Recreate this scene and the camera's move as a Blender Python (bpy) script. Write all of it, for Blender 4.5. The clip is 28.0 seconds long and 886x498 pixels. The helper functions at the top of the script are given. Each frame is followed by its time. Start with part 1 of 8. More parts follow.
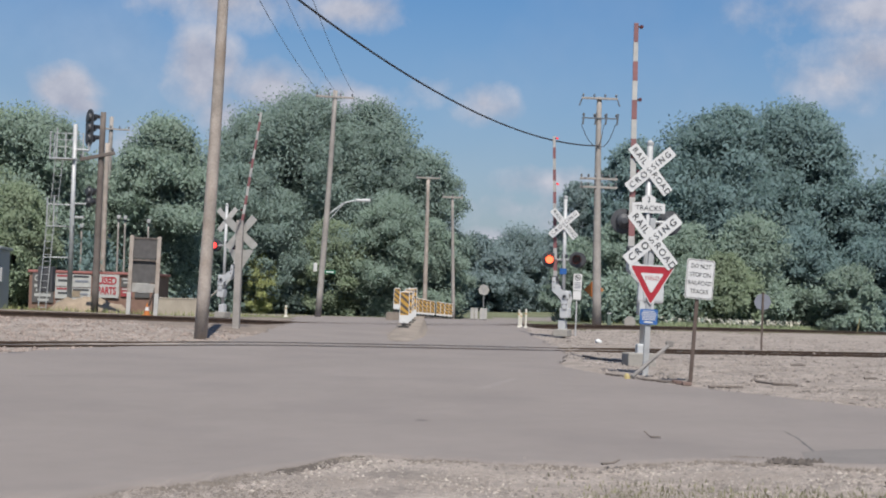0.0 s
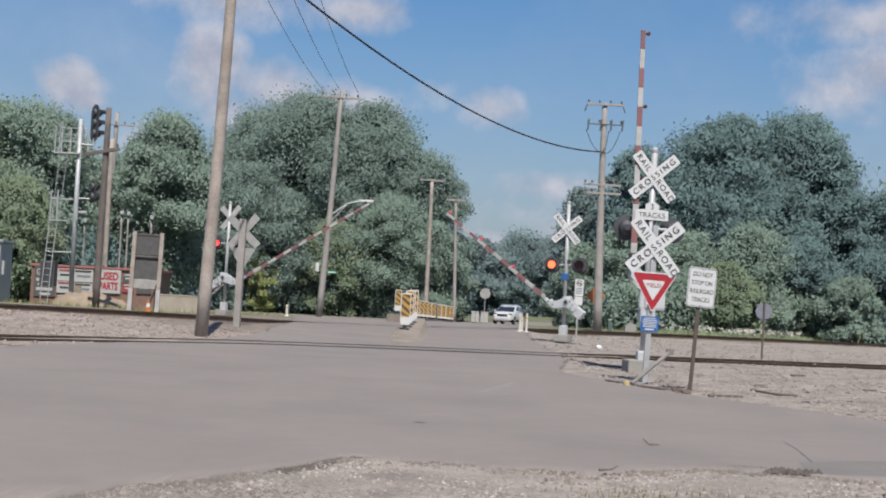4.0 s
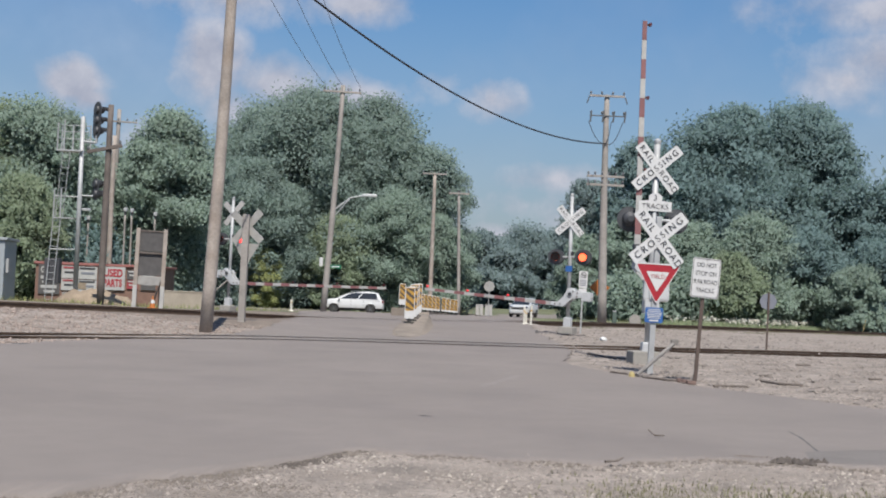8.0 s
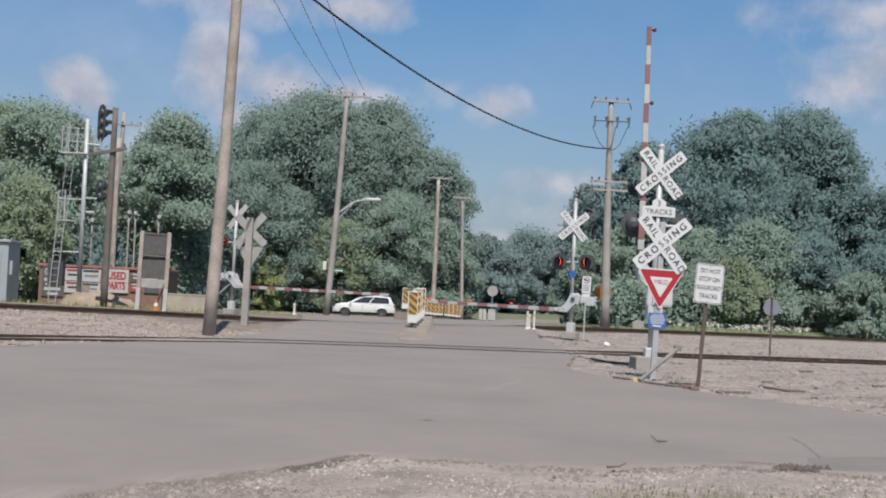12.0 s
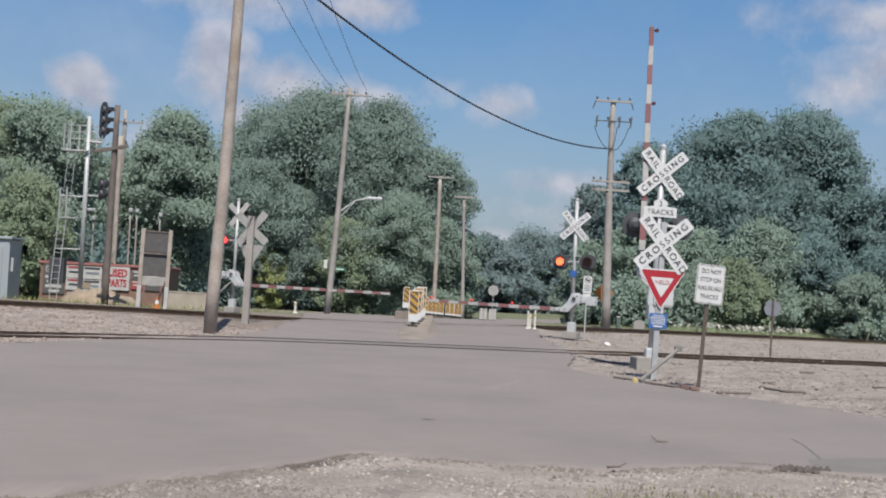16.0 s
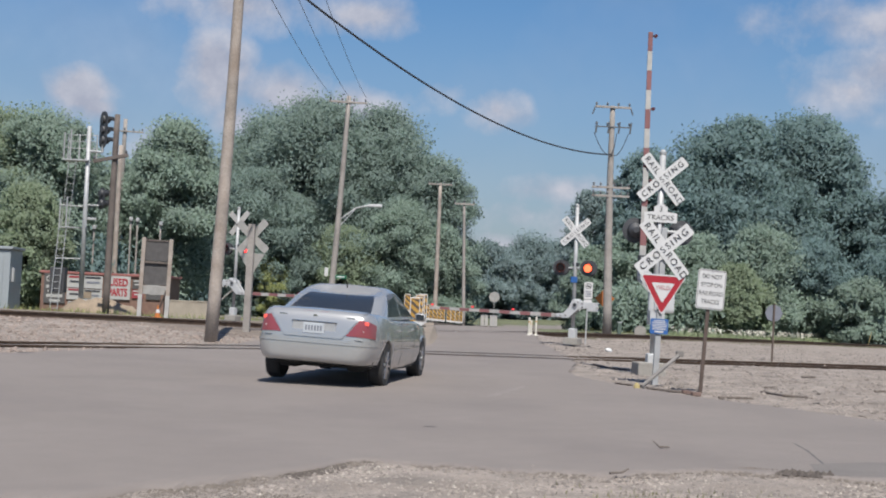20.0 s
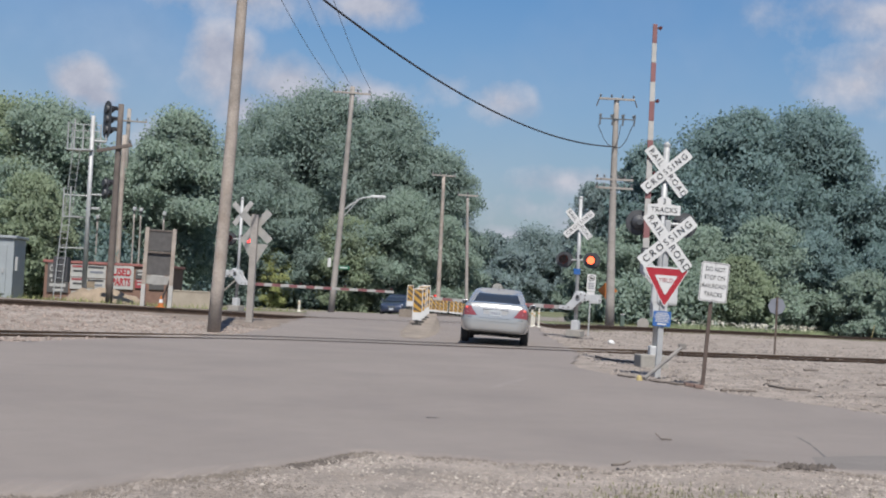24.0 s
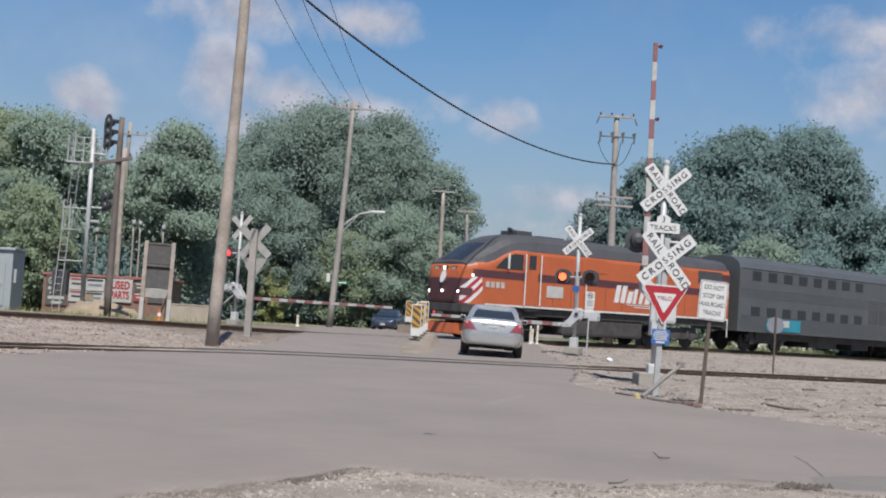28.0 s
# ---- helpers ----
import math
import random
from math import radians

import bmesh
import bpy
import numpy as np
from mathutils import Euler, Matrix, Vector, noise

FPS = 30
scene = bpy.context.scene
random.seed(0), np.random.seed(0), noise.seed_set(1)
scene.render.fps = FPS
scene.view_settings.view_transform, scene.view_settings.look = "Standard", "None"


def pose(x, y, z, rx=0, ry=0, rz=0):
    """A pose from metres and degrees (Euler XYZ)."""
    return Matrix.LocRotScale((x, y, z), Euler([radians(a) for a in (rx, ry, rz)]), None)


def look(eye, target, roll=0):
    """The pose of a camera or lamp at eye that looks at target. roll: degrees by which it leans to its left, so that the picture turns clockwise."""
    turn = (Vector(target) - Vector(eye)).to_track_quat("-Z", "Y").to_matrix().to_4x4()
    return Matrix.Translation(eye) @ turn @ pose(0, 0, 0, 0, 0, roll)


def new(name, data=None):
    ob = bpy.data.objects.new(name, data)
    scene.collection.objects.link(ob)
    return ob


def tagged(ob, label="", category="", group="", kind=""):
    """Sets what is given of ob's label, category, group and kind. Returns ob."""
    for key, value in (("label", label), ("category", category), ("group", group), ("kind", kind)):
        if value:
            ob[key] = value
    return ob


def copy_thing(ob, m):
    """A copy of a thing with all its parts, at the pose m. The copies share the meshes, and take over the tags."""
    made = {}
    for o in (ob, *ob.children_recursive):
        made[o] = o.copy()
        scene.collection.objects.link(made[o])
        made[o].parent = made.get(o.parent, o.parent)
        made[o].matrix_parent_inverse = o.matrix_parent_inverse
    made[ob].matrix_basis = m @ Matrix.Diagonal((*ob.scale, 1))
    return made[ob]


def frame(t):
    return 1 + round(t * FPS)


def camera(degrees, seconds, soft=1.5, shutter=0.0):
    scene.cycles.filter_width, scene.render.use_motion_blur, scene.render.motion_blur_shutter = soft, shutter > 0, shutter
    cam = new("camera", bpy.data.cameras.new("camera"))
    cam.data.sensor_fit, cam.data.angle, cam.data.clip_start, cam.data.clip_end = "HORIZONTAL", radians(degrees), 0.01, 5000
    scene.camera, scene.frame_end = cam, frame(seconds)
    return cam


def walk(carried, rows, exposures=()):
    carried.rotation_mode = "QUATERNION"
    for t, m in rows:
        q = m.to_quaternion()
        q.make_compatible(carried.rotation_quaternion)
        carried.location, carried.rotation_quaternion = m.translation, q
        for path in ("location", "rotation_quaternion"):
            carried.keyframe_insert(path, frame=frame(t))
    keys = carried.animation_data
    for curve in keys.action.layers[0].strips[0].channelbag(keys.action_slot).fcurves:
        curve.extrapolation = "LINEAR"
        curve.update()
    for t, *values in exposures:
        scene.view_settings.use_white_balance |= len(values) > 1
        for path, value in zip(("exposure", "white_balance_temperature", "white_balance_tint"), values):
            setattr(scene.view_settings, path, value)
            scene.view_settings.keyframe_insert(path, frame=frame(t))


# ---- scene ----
cam = camera(40.0, 28.0, soft=1.95)
EYE = (0.0, 0.0, 1.28)
WALK = [
    (0.0, pose(*EYE, 92.243, -1.664, -0.255)),
    (0.5, pose(*EYE, 92.289, -1.673, -0.355)),
    (1.0, pose(*EYE, 92.412, -1.913, -0.424)),
    (1.5, pose(*EYE, 92.346, -2.056, -0.454)),
    (2.0, pose(*EYE, 92.572, -2.432, -0.191)),
    (2.5, pose(*EYE, 92.824, -2.697, -0.160)),
    (3.0, pose(*EYE, 92.781, -2.819, -0.279)),
    (3.5, pose(*EYE, 92.521, -2.898, -0.283)),
    (5.5, pose(*EYE, 91.977, -2.740, 0.140)),
    (6.0, pose(*EYE, 91.445, -2.614, 0.044)),
    (6.5, pose(*EYE, 91.581, -2.519, 0.028)),
    (7.0, pose(*EYE, 91.662, -2.402, 0.040)),
    (7.5, pose(*EYE, 92.084, -2.311, 0.077)),
    (8.0, pose(*EYE, 92.047, -2.300, 0.000)),
    (8.5, pose(*EYE, 91.971, -2.282, -0.076)),
    (9.0, pose(*EYE, 91.929, -2.289, -0.038)),
    (9.5, pose(*EYE, 92.028, -2.388, -0.007)),
    (10.0, pose(*EYE, 92.098, -2.459, 0.049)),
    (10.5, pose(*EYE, 92.323, -2.465, 0.085)),
    (11.0, pose(*EYE, 92.410, -2.458, 0.069)),
    (11.5, pose(*EYE, 92.302, -2.423, 0.110)),
    (12.0, pose(*EYE, 92.245, -2.601, 0.148)),
    (12.5, pose(*EYE, 92.130, -2.766, 0.178)),
    (14.5, pose(*EYE, 92.424, -3.205, 0.091)),
    (15.0, pose(*EYE, 92.458, -3.169, 0.069)),
    (15.5, pose(*EYE, 92.359, -3.030, 0.065)),
    (16.0, pose(*EYE, 92.206, -2.909, 0.191)),
    (16.5, pose(*EYE, 92.185, -2.769, 0.226)),
    (17.0, pose(*EYE, 92.123, -2.723, 0.060)),
    (17.5, pose(*EYE, 92.141, -2.650, 0.063)),
    (18.0, pose(*EYE, 92.254, -2.632, 0.145)),
    (18.5, pose(*EYE, 92.205, -2.591, 0.186)),
    (19.0, pose(*EYE, 92.391, -2.577, 0.188)),
    (19.5, pose(*EYE, 92.525, -2.546, 0.217)),
    (20.0, pose(*EYE, 92.530, -2.502, 0.235)),
    (20.5, pose(*EYE, 92.395, -2.446, 0.233)),
    (22.5, pose(*EYE, 92.463, -2.746, 0.024)),
    (23.0, pose(*EYE, 92.514, -2.829, 0.157)),
    (23.5, pose(*EYE, 92.097, -2.819, 0.458)),
    (24.0, pose(*EYE, 92.115, -2.787, 0.372)),
    (24.5, pose(*EYE, 92.221, -2.657, 0.380)),
    (25.0, pose(*EYE, 92.198, -2.615, 0.287)),
    (25.5, pose(*EYE, 92.347, -2.702, 0.220)),
    (26.0, pose(*EYE, 92.438, -2.835, 0.250)),
    (26.5, pose(*EYE, 92.503, -2.971, 0.055)),
    (27.0, pose(*EYE, 92.531, -3.155, 0.119)),
    (27.5, pose(*EYE, 92.678, -3.309, 0.232)),
    (28.0, pose(*EYE, 92.871, -3.308, 0.307)),
]
walk(cam, WALK, exposures=[(0.0, 0.76), (28.0, 0.76)])

# ---- world and sun ----
SUN_EL, SUN_AZ = 57.0, 171.0          # degrees; azimuth clockwise from +Y
sun = new("sun", bpy.data.lights.new("sun", "SUN"))
sun.data.energy, sun.data.angle, sun.data.color = 3.6, radians(0.55), (1.0, 0.95, 0.87)
sd = Vector((math.sin(radians(SUN_AZ)) * math.cos(radians(SUN_EL)), math.cos(radians(SUN_AZ)) * math.cos(radians(SUN_EL)), math.sin(radians(SUN_EL))))
sun.matrix_world = look(sd * 60, (0, 0, 0))


def make_world():
    w = bpy.data.worlds.new("sky")
    scene.world = w
    w.use_nodes = True
    nt = w.node_tree
    nt.nodes.clear()
    N, L = nt.nodes.new, nt.links.new
    out, bg = N("ShaderNodeOutputWorld"), N("ShaderNodeBackground")
    sky = N("ShaderNodeTexSky")
    sky.sky_type, sky.sun_disc = "NISHITA", False
    sky.sun_elevation, sky.sun_rotation = radians(SUN_EL), radians(SUN_AZ)
    sky.air_density, sky.dust_density, sky.ozone_density = 1.0, 0.5, 3.5
    co = N("ShaderNodeTexCoord")

    def math_node(op, a, b=None, clamp=False):
        m = N("ShaderNodeMath")
        m.operation, m.use_clamp = op, clamp
        for i, v in enumerate((a, b)):
            if v is None:
                continue
            if isinstance(v, (int, float)):
                m.inputs[i].default_value = v
            else:
                L(v, m.inputs[i])
        return m.outputs[0]

    # cumulus banks: soft lobes at their bearings, broken up by noise
    noise_a, noise_b = N("ShaderNodeTexNoise"), N("ShaderNodeTexNoise")
    noise_a.inputs["Scale"].default_value, noise_a.inputs["Detail"].default_value = 21.0, 9.0
    noise_b.inputs["Scale"].default_value, noise_b.inputs["Detail"].default_value = 3.2, 5.0
    for n in (noise_a, noise_b):
        n.inputs["Roughness"].default_value = 0.58
        L(co.outputs["Generated"], n.inputs["Vector"])
    lobes = CLOUDS
    total = None
    for az, el, wa, we, amount in lobes:
        c = (math.sin(radians(az)) * math.cos(radians(el)), math.cos(radians(az)) * math.cos(radians(el)), math.sin(radians(el)))
        sub = N("ShaderNodeVectorMath")
        sub.operation = "SUBTRACT"
        L(co.outputs["Generated"], sub.inputs[0])
        sub.inputs[1].default_value = c
        sc = N("ShaderNodeVectorMath")
        sc.operation = "MULTIPLY"
        L(sub.outputs[0], sc.inputs[0])
        sc.inputs[1].default_value = (1 / radians(wa), 1 / radians(wa), 1 / radians(we))
        ln = N("ShaderNodeVectorMath")
        ln.operation = "LENGTH"
        L(sc.outputs[0], ln.inputs[0])
        lobe = math_node("MULTIPLY", math_node("SUBTRACT", 1.0, ln.outputs["Value"], True), amount)
        total = lobe if total is None else math_node("MAXIMUM", total, lobe)
    detail = math_node("SUBTRACT", noise_a.outputs["Fac"], 0.5)
    body = math_node("ADD", total, math_node("MULTIPLY", detail, 1.25))
    gate = math_node("MULTIPLY", math_node("MULTIPLY", total, 6.0, True), 1.0)
    puff = math_node("MULTIPLY", math_node("MULTIPLY", math_node("SUBTRACT", body, 0.12), 1.9, True), gate)
    veil = math_node("MULTIPLY", math_node("SUBTRACT", noise_b.outputs["Fac"], 0.46), 1.3, True)
    cover = math_node("MAXIMUM", math_node("MULTIPLY", puff, 0.9), math_node("MULTIPLY", veil, 0.65))
    # thin haze lying along the horizon
    sep = N("ShaderNodeSeparateXYZ")
    L(co.outputs["Generated"], sep.inputs[0])
    low = math_node("MULTIPLY", math_node("SUBTRACT", 1.0, math_node("MULTIPLY", sep.outputs["Z"], 4.2), True), 0.85)
    haze = N("ShaderNodeMix")
    haze.data_type = "RGBA"
    L(low, haze.inputs["Factor"])
    haze.inputs["B"].default_value = (1.95, 2.3, 2.95, 1)
    mix = N("ShaderNodeMix")
    mix.data_type = "RGBA"
    L(cover, mix.inputs["Factor"])
    hs = N("ShaderNodeHueSaturation")
    hs.inputs["Saturation"].default_value = 1.2
    hs.inputs["Value"].default_value = 0.88
    L(sky.outputs["Color"], hs.inputs["Color"])
    L(hs.outputs["Color"], haze.inputs["A"])
    L(haze.outputs["Result"], mix.inputs["A"])
    # sunlit upper edges, greyer undersides
    lift = N("ShaderNodeVectorMath")
    lift.operation = "ADD"
    L(co.outputs["Generated"], lift.inputs[0])
    lift.inputs[1].default_value = (0.0, 0.0, 0.016)
    noise_c = N("ShaderNodeTexNoise")
    noise_c.inputs["Scale"].default_value, noise_c.inputs["Detail"].default_value, noise_c.inputs["Roughness"].default_value = 21.0, 9.0, 0.58
    L(lift.outputs[0], noise_c.inputs["Vector"])
    shade = math_node("ADD", 0.5, math_node("MULTIPLY", math_node("SUBTRACT", noise_a.outputs["Fac"], noise_c.outputs["Fac"]), 3.2), True)
    tone = N("ShaderNodeMix")
    tone.data_type = "RGBA"
    L(shade, tone.inputs["Factor"])
    tone.inputs["A"].default_value, tone.inputs["B"].default_value = (3.3, 3.45, 4.2, 1), (4.7, 4.75, 5.35, 1)
    L(tone.outputs["Result"], mix.inputs["B"])
    L(mix.outputs["Result"], bg.inputs["Color"])
    bg.inputs["Strength"].default_value = 0.072
    L(bg.outputs[0], out.inputs["Surface"])


# bearing, elevation, half width, half height (degrees), density
CLOUDS = [(-17.4, 8.7, 2.6, 1.7, 0.95), (-16.6, 8.1, 2.0, 1.1, 0.8), (-11.3, 10.0, 2.4, 3.6, 0.9), (-10.4, 8.0, 2.2, 2.0, 0.8), (-8.0, 9.3, 3.2, 1.9, 0.85), (-4.6, 9.0, 3.0, 1.5, 0.8), (1.9, 9.1, 2.2, 1.6, 0.62), (-0.9, 9.8, 2.4, 1.4, 0.5),
          (-14.0, 6.6, 5.0, 2.2, 0.4), (-10.5, 13.2, 6.5, 1.7, 0.72), (-4.5, 13.2, 3.6, 1.4, 0.7), (20.5, 10.8, 6.5, 2.8, 0.72), (18.0, 10.2, 4.0, 1.7, 0.62), (19.5, 13.2, 7.5, 1.9, 0.72), (13.4, 8.3, 1.4, 0.9, 0.75), (16.6, 7.6, 2.0, 1.4, 0.75),
          (5.0, 5.5, 4.2, 1.1, 0.55), (3.6, 4.2, 5.0, 1.5, 0.34), (6.0, 3.5, 2.4, 1.1, 0.55), (2.6, 2.8, 2.6, 0.9, 0.65), (60, 20, 20, 8, 1.0), (-70, 24, 24, 9, 1.0), (160, 30, 40, 10, 0.9)]
make_world()

# ---- materials ----


def mat(name, color, rough=0.7, metal=0.0, vary=0.15, scale=6.0, bump=0.0, bscale=60.0, rand=0.0, stain=None, emit=None, spec=None, coat=0.0, island=0.0):
    """A node material: base colour varied by two noises, optional stain colour, relief, and variation by piece."""
    m = bpy.data.materials.new(name)
    m.use_nodes = True
    nt = m.node_tree
    N, L = nt.nodes.new, nt.links.new
    b = nt.nodes["Principled BSDF"]
    b.inputs["Roughness"].default_value, b.inputs["Metallic"].default_value = rough, metal
    if spec is not None:
        b.inputs["Specular IOR Level"].default_value = spec
    b.inputs["Coat Weight"].default_value = coat
    co = N("ShaderNodeTexCoord")
    n1, n2 = N("ShaderNodeTexNoise"), N("ShaderNodeTexNoise")
    for n, s in ((n1, scale), (n2, scale * 9)):
        n.inputs["Scale"].default_value, n.inputs["Detail"].default_value = s, 6
        L(co.outputs["Object"], n.inputs["Vector"])
    ramp = N("ShaderNodeMapRange")
    ramp.inputs["From Min"].default_value, ramp.inputs["From Max"].default_value = 0.3, 0.7
    ramp.inputs["To Min"].default_value, ramp.inputs["To Max"].default_value = 1 - vary, 1 + vary
    L(n1.outputs["Fac"], ramp.inputs["Value"])
    r2 = N("ShaderNodeMapRange")
    r2.inputs["From Min"].default_value, r2.inputs["From Max"].default_value = 0.3, 0.7
    r2.inputs["To Min"].default_value, r2.inputs["To Max"].default_value = 1 - vary * 0.6, 1 + vary * 0.6
    L(n2.outputs["Fac"], r2.inputs["Value"])
    mul = N("ShaderNodeMath")
    mul.operation = "MULTIPLY"
    L(ramp.outputs[0], mul.inputs[0])
    L(r2.outputs[0], mul.inputs[1])
    val = mul.outputs[0]
    if rand or island:
        src = N("ShaderNodeNewGeometry").outputs["Random Per Island"] if island else N("ShaderNodeObjectInfo").outputs["Random"]
        r3 = N("ShaderNodeMapRange")
        k = island or rand
        r3.inputs["To Min"].default_value, r3.inputs["To Max"].default_value = 1 - k, 1 + k
        L(src, r3.inputs["Value"])
        m2 = N("ShaderNodeMath")
        m2.operation = "MULTIPLY"
        L(val, m2.inputs[0])
        L(r3.outputs[0], m2.inputs[1])
        val = m2.outputs[0]
    sc = N("ShaderNodeVectorMath")
    sc.operation = "SCALE"
    sc.inputs[0].default_value = color[:3]
    L(val, sc.inputs["Scale"])
    col = sc.outputs[0]
    if stain:
        scol, amount, sscale = stain
        n3 = N("ShaderNodeTexNoise")
        n3.inputs["Scale"].default_value, n3.inputs["Detail"].default_value = sscale, 8
        L(co.outputs["Object"], n3.inputs["Vector"])
        r4 = N("ShaderNodeMapRange")
        r4.inputs["From Min"].default_value, r4.inputs["From Max"].default_value = 0.48, 0.7
        r4.inputs["To Max"].default_value = amount
        L(n3.outputs["Fac"], r4.inputs["Value"])
        mx = N("ShaderNodeMix")
        mx.data_type = "RGBA"
        L(r4.outputs[0], mx.inputs["Factor"])
        L(col, mx.inputs["A"])
        mx.inputs["B"].default_value = (*scol[:3], 1)
        col = mx.outputs["Result"]
    L(col, b.inputs["Base Color"])
    if bump:
        nb = N("ShaderNodeTexNoise")
        nb.inputs["Scale"].default_value, nb.inputs["Detail"].default_value = bscale, 4
        L(co.outputs["Object"], nb.inputs["Vector"])
        bp = N("ShaderNodeBump")
        bp.inputs["Strength"].default_value, bp.inputs["Distance"].default_value = bump, 0.02
        L(nb.outputs["Fac"], bp.inputs["Height"])
        L(bp.outputs["Normal"], b.inputs["Normal"])
    if emit:
        b.inputs["Emission Color"].default_value = (*emit[0], 1)
        b.inputs["Emission Strength"].default_value = emit[1]
    return m


